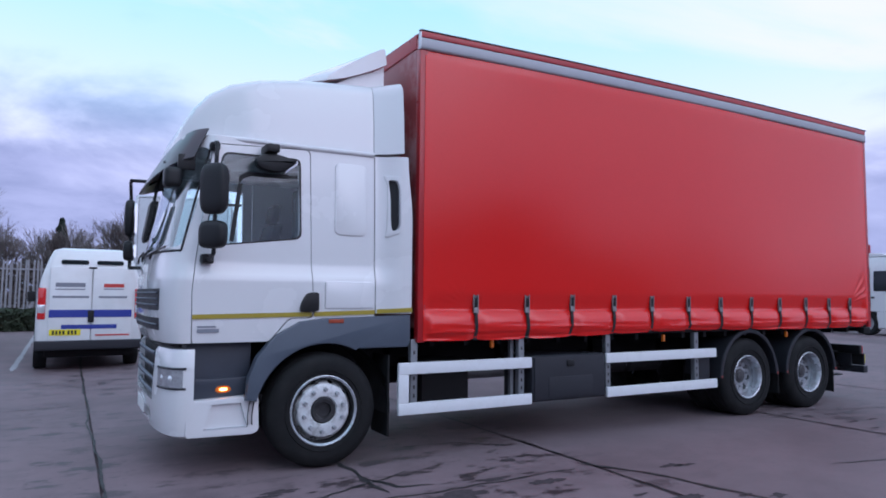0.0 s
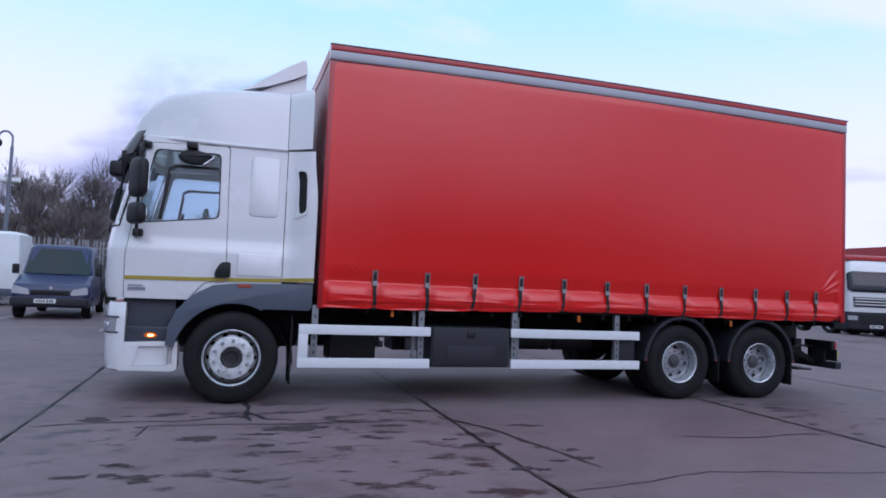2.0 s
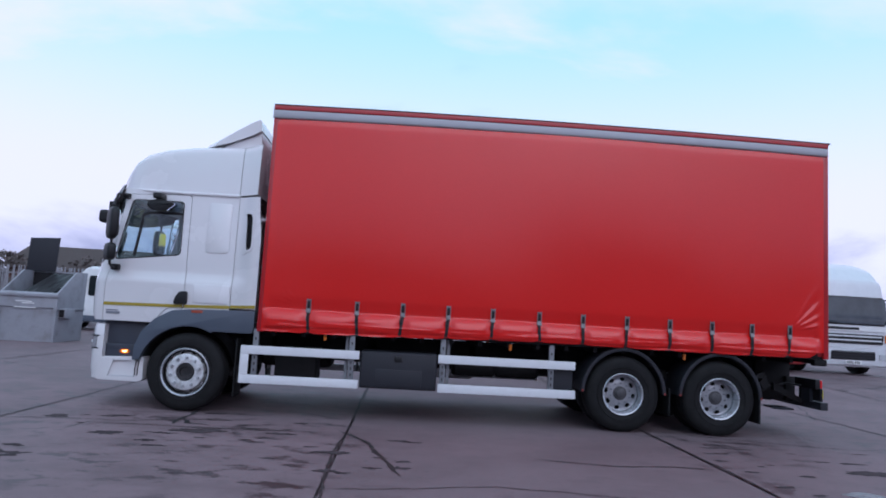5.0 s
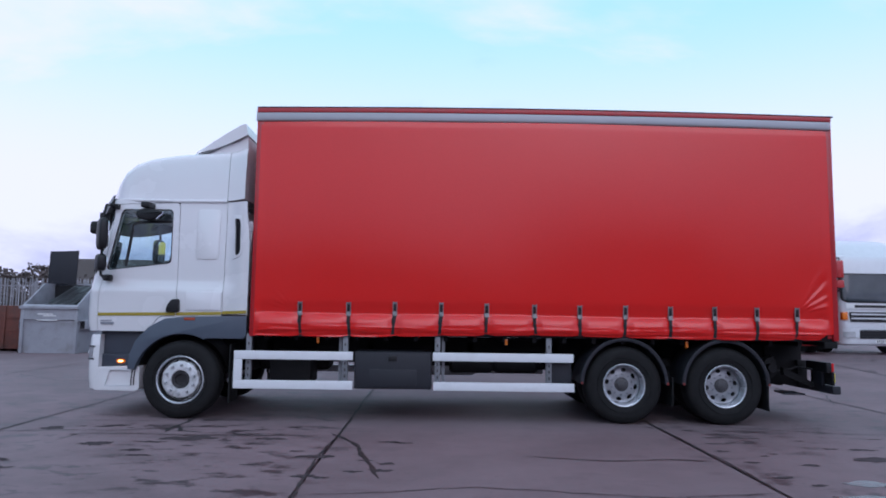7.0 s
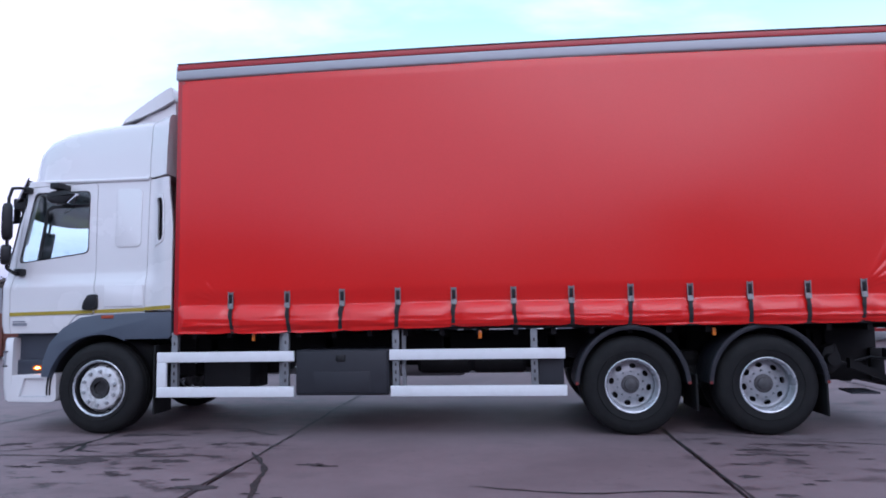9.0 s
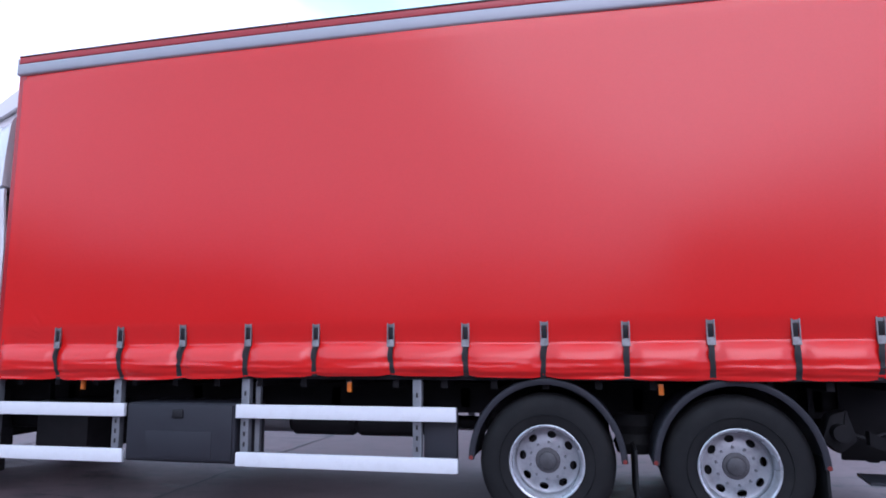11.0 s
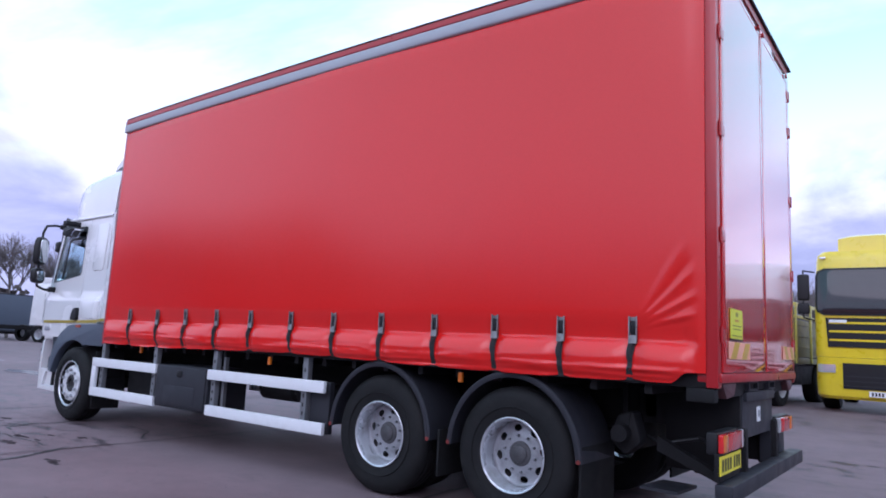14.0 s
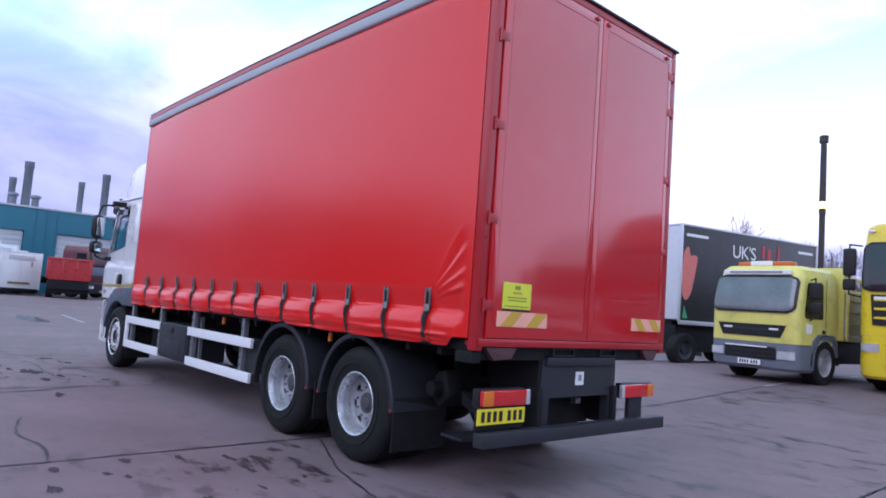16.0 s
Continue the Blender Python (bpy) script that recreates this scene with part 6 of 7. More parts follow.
for s in (-1, 1):
    for k in range(3):
        y0 = 2.0 + 1.17 * k
        p = part("drop_side", box(B(), *sorted((s * 1.02, s * 1.06)), y0 + 0.05, y0 + 1.12, 1.14, 2.02, 0.01), TIPPER, body)
        part("side_rib", box(B(), *sorted((s * 1.06, s * 1.10)), y0 - 0.03, y0 + 0.05, 1.0, 2.42, 0.01), LIME, body)
        for z in (1.36, 1.62, 1.88):
            part("side_ridge", box(B(), *sorted((s * 1.06, s * 1.075)), y0 + 0.08, y0 + 1.10, z, z + 0.05, 0.004), TIPPER, p)
    part("top_rail", box(B(), *sorted((s * 1.01, s * 1.07)), 1.95, 5.55, 2.34, 2.42, 0.01), LIME, body)
    part("mid_rail", box(B(), *sorted((s * 1.01, s * 1.07)), 1.95, 5.55, 2.06, 2.13, 0.01), LIME, body)
part("underframe", box(B(), -0.92, 0.92, 1.95, 5.3, 0.48, 0.96, 0.02), CHASSIS, lime, "dark grimy chassis and tanks")
part("head_board", box(B(), -1.05, 1.05, 1.88, 1.94, 1.0, 2.62, 0.01), LIME, body)

ax, ay = 1.9, 14.0
dark_lorry = thing("box_lorry", on_ground(ax - 1.25, ay), "black box lorry with large advertising on its side", "lorry", "parked lorries", turn=-14)
box_b = box_body(dark_lorry, "box_body", "black box body in a pale alloy frame", TRAILER_BLACK, 2.5, 0.86, 7.1, 1.30, 4.10)
part("end_panel", box(B(), -1.20, 1.20, 0.842, 0.855, 1.34, 4.06, 0.004), material("pale_end_panel", (0.52, 0.53, 0.57), 0.4, vary=0.08), box_b, "pale grey end panel")
# dark block added for the skirts and the shade below; rims darkened likewise
part("underframe", box(B(), -1.05, 1.05, 0.95, 6.9, 0.42, 1.17, 0.02), CHASSIS, dark_lorry, "dark block for side skirts and the shade under the body")
for s in (-1, 1):
    for y in (1.2, 5.2):
        far_wheel(dark_lorry, s * 1.22, y, 0.48, s, rim=DARK_TRIM)
lettering("side_lettering", "UK'S", 0.56, LIGHT_INK, box_b, pose(1.262, 3.55, 3.50, 90, 0, 90), "large white lettering", 0.95)
for k, (a, b, z0, z1) in enumerate(((4.38, 4.50, 3.42, 3.82), (4.62, 4.78, 3.40, 3.74), (5.10, 5.20, 3.42, 3.88))):
    part("red_letter_bar", box(B(), 1.256, 1.262, a, b, z0, z1), material("red_poster_ink", (0.5, 0.05, 0.06), 0.5) if k == 0 else bpy.data.materials["red_poster_ink"], box_b, smooth=0)
part("small_print", box(B(), 1.256, 1.261, 1.05, 1.95, 3.77, 3.85), LIGHT_INK, box_b, smooth=0)
part("small_print", box(B(), 1.256, 1.261, 6.15, 6.90, 3.76, 3.84), LIGHT_INK, box_b, smooth=0)
bm = prism(B(), softened([(0.94, 2.05), (0.90, 2.65), (0.96, 3.30), (1.14, 3.51), (1.24, 3.17), (1.36, 3.25), (1.54, 3.20), (1.44, 2.65), (1.30, 2.10), (1.10, 1.87)], 0.1), "x", 1.256, 1.262)
part("printed_fruit", bm, material("salmon_poster_ink", (0.62, 0.16, 0.13), 0.5), box_b, "salmon red printed shape", smooth=0)
part("printed_leaf", prism(B(), [(0.98, 1.38), (1.05, 1.76), (1.20, 1.38)], "x", 1.256, 1.262), material("green_poster_ink", (0.03, 0.28, 0.12), 0.5), box_b, smooth=0)

cabover("tractor_unit", on_ground(11.45, 12.0), 0, VANWHITE, "white tractor unit with a roof deflector beside the yellow one", H=2.95, ws=(1.45, 2.34), grille=((0.95, 1.25),), low=0.85, deflector=0.45, bars=2)
silver_white = material("silver_white_paint", (0.64, 0.65, 0.68), 0.35, vary=0.05, coat=0.3)
chat = cabover("tractor_unit", on_ground(16.86, 11.6), 0, silver_white, "silver white tractor unit with a grey lower grille", H=3.06, ws=(1.63, 2.44), grille=((1.00, 1.30),), low=0.86, bumper=material("grey_white_bumper", (0.62, 0.63, 0.66), 0.35, vary=0.08, coat=0.3), deflector=0.62, bars=2, glass=CAB_SCREEN)
part("name_board", sheet(B(), lambda u, v: Vector((-1.1 + 2.2 * u, -0.012, 1.40 + 0.16 * v)), 2, 1, 0.006), LIGHT_INK, chat)
part("name_print", box(B(), -0.85, 0.2, -0.022, -0.0195, 1.435, 1.515), INK, chat, smooth=0)
for s in (-1, 1):
    part("turn_lamp", box(B(), *sorted((s * 1.06, s * 1.22)), -0.02, 0.12, 1.06, 1.30, 0.02), AMBER, chat, "amber turn lamp")
cabover("tractor_unit", on_ground(14.10, 11.4), 0, CAB_RED, "red tractor unit with a dark visor and tall roof", mirror_paint=CAB_RED, glass=CAB_SCREEN, H=3.60, ws=(2.05, 2.95), grille=((1.10, 1.85),), low=1.0, deflector=0.45, bar_paint=ALLOY, visor=material("dark_red_visor", (0.10, 0.02, 0.02), 0.3, coat=0.5), bars=4)

# the far trailers to the rear
white_far = cabover("articulated_lorry", on_ground(28.5, 8.8), 0, WHITE, "white tractor unit coupled to a red curtain trailer", H=3.3, ws=(1.95, 2.75), grille=((1.25, 1.7),), low=1.0, deflector=0.2, wheels=(1.4, 5.2), chassis=6.4, bumper=WHITE, group="distant lorries")
tb = box_body(white_far, "curtain_trailer", "red curtain trailer", TRAILER_RED, 2.5, 2.5, 9.5, 1.25, 3.95, RED_FRAME)
lettering("trailer_lettering", "ULATION", 0.54, LIGHT_INK, tb, pose(-1.262, 4.62, 2.28, 90, 0, -90), "white block lettering", 0.58)
part("trailer_line", box(B(), -1.262, -1.256, 3.1, 5.6, 1.72, 1.77), LIGHT_INK, tb, smooth=0)
bm = tube(B(), [(-1.258, 3.95 + 0.30 * math.cos(radians(a)), 2.85 + 0.45 * math.sin(radians(a))) for a in range(100, 200, 12)], 0.03, 6)
part("trailer_swoosh", bm, LIGHT_INK, tb, smooth=0)
tank = part("fuel_tank", lathe(B(), [(0, 0), (0.28, 0), (0.32, 0.05), (0.32, 1.35), (0.28, 1.4), (0, 1.4)], (-0.92, 2.75, 0.72), "y", 20), ALLOY, white_far, "bright alloy fuel tank")
for y in (3.05, 3.6):
    part("tank_strap", lathe(B(), [(0.325, 0), (0.335, 0), (0.335, 0.05), (0.325, 0.05)], (-0.92, y, 0.72), "y", 20), CHASSIS, tank)
part("side_fairing", box(B(), -1.22, -1.15, 2.15, 2.95, 0.55, 1.15, 0.02), WHITE, white_far)
for y in (7.4, 8.6):
    for s in (-1, 1):
        far_wheel(white_far, s * 1.22, y, 0.50, s)
small_white = cabover("tractor_unit", on_ground(24.9, 13.0), -18, WHITE, "white lorry with a red roof board, parked beyond the row", W=2.3, H=3.1, ws=(1.85, 2.6), grille=((1.2, 1.6),), low=1.0, bumper=DARK_TRIM, wheels=(1.3, 3.6), chassis=4.3, group="distant lorries")
part("roof_board", box(B(), -1.1, 1.1, 0.3, 1.9, 3.11, 3.32, 0.05), CAB_RED, small_white, "red roof board")

flat = thing("flatbed_lorry", on_ground(34, 29), "blue flatbed lorry parked beside the far fence", "lorry", "distant lorries", turn=60)
part("flat_deck", box(B(), -1.2, 1.2, 0, 7.5, 1.0, 1.25, 0.02), NAVY, flat)
# invented blocks for unclear dark shapes on the deck
for k in range(7):
    part("deck_load", box(B(), -0.9, 0.9, 0.5 + k * 0.95, 1.2 + k * 0.95, 1.256, 1.55 + 0.12 * (k % 3), 0.06, 2), CHASSIS, flat)
part("head_board", box(B(), -1.2, 1.2, 0, 0.1, 1.25, 1.9, 0.02), NAVY, flat)
for s in (-1, 1):
    for y in (1.2, 5.0, 6.2):
        far_wheel(flat, s * 1.15, y, 0.48, s)
part("fuel_tank", lathe(B(), [(0, 0), (0.3, 0), (0.3, 1.2), (0, 1.2)], (1.0, 2.4, 0.7), "y", 18), ALLOY, flat)

# far left, beyond the front of the lorry
cabover("articulated_lorry", on_ground(-30.5, 14.0), 112, WHITE, "white tractor unit parked by the dark slate block", H=3.45, ws=(1.95, 2.75), grille=((1.25, 1.8),), low=1.0, deflector=0.35, bars=3, group="distant lorries")
# a trailer shape is used here for a dark low wall
wall_block = thing("box_trailer", on_ground(-39.9, 13.0), "dark slate trailer-shaped block standing for a low wall beside the workshop", "trailer", "distant lorries", turn=0)
box_body(wall_block, "trailer_body", "dark slate block body", GREY_TRIM, 2.5, -1.0, 7.0, 0.55, 2.85, DARK_TRIM)
for s in (-1, 1):
    for y in (4.4, 5.7):
        far_wheel(wall_block, s * 1.22, y, 0.50, s, rim=DARK_TRIM)
maroon = cabover("flatbed_lorry", on_ground(-31.6, 8.25), 124, MAROON, "maroon cabbed lorry with a grey lower front", W=2.3, H=3.08, ws=(1.95, 2.70), grille=((1.00, 1.30),), low=0.9, bumper=DARK_TRIM, wheels=(1.3, 4.2), chassis=5.0, glass=MAROON_SCREEN, mirrors=False, group="distant lorries")
part("front_panel", box(B(), -1.02, 1.02, -0.012, 0.0, 1.38, 1.84, 0.004), material("grey_blue_panel", (0.12, 0.16, 0.22), 0.45, vary=0.1), maroon, "grey blue front panel")
part("deck", box(B(), -1.12, 1.12, 2.3, 5.2, 0.95, 1.10, 0.02), CHASSIS, maroon, "dark flat deck")

skip_body = thing("tipper_trailer", on_ground(-28.2, 5.62), "short bright red open tipper trailer on a black chassis block deepened to fill the shade below", "trailer", "distant lorries", turn=79)
rb = part("open_body", loft(B(), [[(x * k, y, z) for x, y in ((-1.0, 0.0 + d), (1.0, 0.0 + d), (1.0, 2.5 - d), (-1.0, 2.5 - d))] for z, k, d in ((0.98, 0.96, 0.05), (1.10, 0.98, 0.03), (2.08, 1.05, 0.0), (2.14, 1.07, 0.0))]), CAB_RED, skip_body, "bright red open body")
for x in (-0.98, -0.33, 0.33, 0.98):
    part("end_rib", box(B(), x - 0.04, x + 0.04, -0.035, 0.02, 1.02, 2.10, 0.008), CAB_RED, rb)
for y in (0.3, 1.2, 2.1):
    for k in (-1, 1):
        part("side_rib", box(B(), *sorted((k * 1.0, k * 1.09)), y, y + 0.09, 1.05, 2.10, 0.008), CAB_RED, rb)
part("top_lip", box(B(), -1.10, 1.10, -0.05, 0.05, 2.06, 2.16, 0.012), CAB_RED, rb)
# chassis block drawn low and wide, so its black fills the shaded gap
part("underframe", box(B(), -0.96, 0.96, 0.1, 2.4, 0.26, 0.975, 0.02), CHASSIS, skip_body, "black chassis block deepened to fill the shade below")
part("rear_bar", box(B(), -1.02, 1.02, -0.06, 0.03, 0.48, 0.60, 0.01), CHASSIS, skip_body)
for k in (-1, 1):
    for y in (0.65, 1.75):
        far_wheel(skip_body, k * 0.98, y, 0.46, k, rim=DARK_TRIM)

for x, y, h, t in ((-30.4, 3.72, 2.30, 96), (-34.6, 3.2, 2.80, 95)):
    e = thing("box_trailer", on_ground(x, y), "white box trailer with its rear doors towards the yard", "trailer", "white trailers", turn=t)
    bb = box_body(e, "trailer_body", "white trailer body", VANWHITE, 1.95, 0, 4.6, 0.36, h, VANWHITE)
    for z in (h - 0.22, h - 0.30, h - 0.38):
        part("vent_slat", box(B(), -0.62, 0.66, -0.05, -0.031, z, z + 0.045, 0.004), ALLOY, bb)
    part("door_split", box(B(), -0.01, 0.01, -0.035, -0.03, 0.42, h - 0.45), ALLOY, bb, smooth=0)
    part("ochre_strip", box(B(), -0.55, 0.50, -0.036, -0.031, 0.58, 0.70), material("dull_brown_strip", (0.22, 0.13, 0.06), 0.5) if h < 2.5 else bpy.data.materials["dull_brown_strip"], bb, smooth=0)
    part("door_latch", box(B(), 0.48, 0.54, -0.06, -0.031, h - 0.75, h - 0.48, 0.01), GREY_INK, bb)
    part("rear_bar", box(B(), -0.95, 0.95, -0.06, 0.10, 0.20, 0.34, 0.01), CHASSIS, e)
    if h > 2.5:
        part("cooling_unit", box(B(), 1.03, 1.62, 0.3, 1.2, 1.30, 2.55, 0.05, 3), VANWHITE, bb, "white cooling unit")
        part("roof_hatch", box(B(), -0.9, 0.2, 0.5, 1.6, 2.832, 2.98, 0.03), VANWHITE, bb)
    # charcoal rims carry the shade beneath the trailer
    for s in (-1, 1):
        for yy in (2.6, 3.5):
            far_wheel(e, s * 0.88, yy, 0.34, s, 0.22, rim=DARK_TRIM)

# ---- vans by the fence ----
van = thing("panel_van", (-1.57, 9.1, ground_z(-1.57, 10.0)), "white high-roof panel van with a blue band, rear doors closed", "van", turn=2)
VW = 0.92
rings = []
for z, s, y1, y0 in ((0.42, 0.02, 4.7, 0.04), (0.55, 0.0, 4.75, 0.02), (1.05, 0.0, 4.7, 0.0), (1.35, 0.015, 4.1, 0.01), (1.75, 0.06, 3.7, 0.03), (1.98, 0.13, 3.3, 0.05), (2.16, 0.19, 3.0, 0.09), (2.31, 0.26, 2.7, 0.16), (2.36, 0.40, 2.5, 0.34)):
    rings.append(plan_ring(VW - s, y0, y1, 0.10, z))
part("van_body", loft(B(), rings), VANWHITE, van, "white van body")
for s in (-1, 1):
    d = part("rear_door", prism(B(), rounded(*sorted((s * 0.010, s * 0.715)), 0.58, 1.98, 0.03), "y", -0.035, 0.03, 0.008), VANWHITE, van, "white rear door")
    part("blue_band", box(B(), *sorted((s * 0.010, s * 0.710)), -0.040, -0.0365, 1.02, 1.165), BLUE_INK, d, "blue band", smooth=0)
    part("rear_window", prism(B(), rounded(*sorted((s * 0.07, s * 0.54)), 2.04, 2.12, 0.03), "y", 0.040, 0.105), DARK_GLASS, van, "narrow dark roof window")
    part("tail_lamp", box(B(), *sorted((s * 0.765, s * 0.900)), -0.012, 0.16, 0.98, 1.58, 0.02), RED_LENS, van, "red tail lamp")
    part("lamp_clear", box(B(), *sorted((s * 0.770, s * 0.903)), -0.016, 0.10, 1.10, 1.26, 0.01), CLEAR_LENS, van)
    part("side_mirror", box(B(), *sorted((s * 0.93, s * 1.10)), 3.3, 3.4, 1.28, 1.52, 0.04, 3), BLACK, van, "black side mirror")
    part("side_window", box(B(), *sorted((s * 0.86, s * 0.885)), 2.75, 3.6, 1.38, 1.75, 0.01), DARK_GLASS, van)
    for y in (0.85, 3.95):
        far_wheel(van, s * 0.90, y, 0.32, s, 0.20)
part("rear_bumper", box(B(), -0.93, 0.93, -0.06, 0.25, 0.40, 0.58, 0.04, 3), DARK_TRIM, van, "dark rear bumper")
part("door_latch", box(B(), -0.06, 0.05, -0.06, -0.036, 0.92, 1.15, 0.015), BLACK, van)
part("brake_lamp", box(B(), -0.07, 0.07, -0.045, 0.03, 1.955, 1.99, 0.008), BLACK, van)
# black box added to stand for the shade beneath the van
part("under_shadow_panel", box(B(), -0.75, 0.75, 0.3, 4.4, 0.24, 0.42), CHASSIS, van)
for x0, x1, z0, z1, mt in ((-0.62, -0.12, 1.60, 1.68, GREY_INK), (-0.62, -0.12, 1.545, 1.565, GREY_INK), (0.20, 0.56, 1.60, 1.67, RED_INK), (0.20, 0.56, 1.555, 1.575, GREY_INK), (-0.66, -0.05, 1.39, 1.43, GREY_INK), (0.12, 0.62, 1.39, 1.43, GREY_INK), (-0.50, 0.45, 0.80, 0.88, BLUE_INK), (0.08, 0.68, 0.66, 0.69, RED_INK)):
    part("sign_bar", box(B(), x0, x1, -0.0395, -0.036, z0, z1), mt, van, "printed sign bar", smooth=0)
plate_with_bars(van, pose(-0.43, -0.037, 0.735), YELLOW_FILM)

pickup = thing("pickup_truck", (-4.78, 13.4, 0), "dark blue pickup truck with a caged back, facing the yard", "pickup truck", turn=4)
rings = []
for z, s, y0, y1 in ((0.32, 0.04, 0.04, 2.9), (0.45, 0.0, 0.0, 2.95), (0.78, 0.0, 0.02, 2.95), (0.95, 0.01, 0.12, 2.95), (1.18, 0.03, 0.75, 2.95), (1.24, 0.05, 0.95, 2.95), (1.98, 0.13, 1.38, 2.90), (2.09, 0.20, 1.52, 2.85), (2.11, 0.3, 1.67, 2.75)):
    rings.append(plan_ring(0.96 - s, y0, y1, 0.18, z))
part("cab", loft(B(), rings), NAVY, pickup, "dark blue cab")
part("windscreen", sheet(B(), lambda u, v: Vector(((u - 0.5) * (1.66 - 0.16 * v), 0.93 + 0.45 * v + 0.05 * (2 * u - 1) ** 2 - 0.015, 1.25 + 0.73 * v)), 12, 5, 0.008), DARK_GLASS, pickup, "dark windscreen")
part("front_bumper", box(B(), -0.95, 0.95, -0.10, 0.30, 0.36, 0.60, 0.07, 3), DARK_TRIM, pickup, "black bumper")
part("grille", box(B(), -0.48, 0.48, -0.02, 0.1, 0.66, 0.80, 0.02), BLACK, pickup)
part("front_badge", lathe(B(), [(0, -0.01), (0.05, -0.01), (0.05, 0.01), (0, 0.01)], (0, 0.03, 0.86), "y", 14), CLEAR_LENS, pickup)
plate_with_bars(pickup, pose(-0.1, -0.11, 0.50))
for s in (-1, 1):
    part("headlamp", prism(B(), softened([(s * 0.50, 0.66), (s * 0.53, 0.82), (s * 0.90, 0.92), (s * 0.93, 0.70)], 0.04), "y", -0.03, 0.12), CLEAR_LENS, pickup, "clear headlamp")
    part("side_mirror", box(B(), *sorted((s * 0.97, s * 1.15)), 0.95, 1.05, 1.22, 1.50, 0.04, 3), BLACK, pickup)
    part("side_window", prism(B(), softened([(1.35, 1.28), (1.68, 1.80), (2.6, 1.80), (2.65, 1.28)], 0.05), "x", s * 0.865, s * 0.885), DARK_GLASS, pickup)
    for y in (0.75, 4.2):
        far_wheel(pickup, s * 0.94, y, 0.33, s, 0.20)
bed = part("load_bed", box(B(), -1.0, 1.0, 3.05, 5.4, 0.75, 1.15, 0.02), DARK_TRIM, pickup, "dark load bed")
for s in (-1, 1):
    for y in (3.1, 3.85, 4.6, 5.35):
        part("cage_post", rod(B(), (s * 0.97, y, 1.15), (s * 0.97, y, 1.95), 0.022, 6), STEEL, bed)
    for z in (1.4, 1.65, 1.94):
        part("cage_rail", rod(B(), (s * 0.97, 3.1, z), (s * 0.97, 5.35, z), 0.02, 6), STEEL, bed)
part("load", box(B(), -0.85, 0.85, 3.2, 5.2, 1.152, 1.62, 0.12, 3), CHASSIS, bed)

bus = thing("minibus", (-12.55, 21.2, ground_z(-8.3, 21.2)), "white minibus with a long dark side window", "minibus", turn=-90)
rings = [plan_ring(1.0 - s, y0, y1, 0.2, z) for z, s, y0, y1 in ((0.35, 0.03, 0.05, 5.1), (0.55, 0.0, 0.0, 5.15), (1.1, 0.0, 0.15, 5.15), (1.4, 0.02, 0.75, 5.15), (2.15, 0.10, 1.35, 5.1), (2.60, 0.14, 1.7, 5.05), (2.70, 0.28, 1.9, 4.9))]
part("bus_body", loft(B(), rings), VANWHITE, bus, "white minibus body")
for s in (-1, 1):
    part("long_window", prism(B(), rounded(2.0, 4.2, 1.45, 2.30, 0.10), "x", s * 0.93, s * 1.004), DARK_GLASS, bus, "long dark side window")
    part("cab_window", prism(B(), softened([(0.95, 1.42), (1.45, 2.15), (1.85, 2.2), (1.85, 1.42)], 0.05), "x", s * 0.93, s * 1.004), DARK_GLASS, bus)
    part("side_mirror", box(B(), *sorted((s * 1.0, s * 1.18)), 0.9, 1.0, 1.35, 1.65, 0.04, 3), BLACK, bus)
    part("sill_band", box(B(), *sorted((s * 0.985, s * 1.008)), 0.6, 5.0, 0.36, 0.62, 0.01), GREY_TRIM, bus)
    for y in (0.95, 3.75):
        far_wheel(bus, s * 1.035, y, 0.34, s, 0.22)
        arch = [(y + 0.43 * math.cos(radians(a)), 0.36 + 0.43 * math.sin(radians(a))) for a in range(0, 181, 15)]
        part("wheel_arch", prism(B(), arch, "x", s * 0.99, s * 1.012), BLACK, bus, "dark wheel arch")
van2 = thing("panel_van", (-13.4, 23.2, ground_z(-13.4, 23.2)), "white panel van parked beyond the minibus", "van", turn=20)
rings = [plan_ring(0.95 - s, y0, y1, 0.2, z) for z, s, y0, y1 in ((0.35, 0.03, 0.05, 4.9), (0.55, 0.0, 0.0, 4.95), (1.05, 0.0, 0.2, 4.95), (1.3, 0.02, 0.8, 4.95), (2.1, 0.10, 1.5, 4.9), (2.45, 0.16, 1.8, 4.85), (2.5, 0.3, 2.0, 4.7))]
part("van_body", loft(B(), rings), VANWHITE, van2, "white van body")
part("windscreen", sheet(B(), lambda u, v: Vector(((u - 0.5) * (1.7 - 0.15 * v), 0.78 + 0.70 * v + 0.04 * (2 * u - 1) ** 2, 1.32 + 0.78 * v)), 10, 4, 0.01), DARK_GLASS, van2)
for s in (-1, 1):
    part("side_window", prism(B(), softened([(1.15, 1.35), (1.6, 2.0), (2.3, 2.0), (2.3, 1.35)], 0.05), "x", s * 0.86, s * 0.955), DARK_GLASS, van2)
    part("side_mirror", box(B(), *sorted((s * 0.95, s * 1.13)), 0.95, 1.05, 1.3, 1.6, 0.04, 3), BLACK, van2)
    for y in (0.9, 3.7):
        far_wheel(van2, s * 0.92, y, 0.33, s, 0.2)

# ---- waste skip, container, tubs ----
skip = thing("waste_skip", (-8.27, 11.6, 0), "scuffed grey waste skip with one lid propped open", "skip")
bm = prism(B(), [(0.04, 0.0), (0.0, 0.98), (-0.05, 1.0), (-0.05, 1.40), (1.02, 2.12), (1.70, 2.14), (1.66, 0.0)], "x", -0.825, 0.825, 0.012)
hull = part("skip_hull", bm, SKIPGREY, skip, "scuffed grey steel hull")
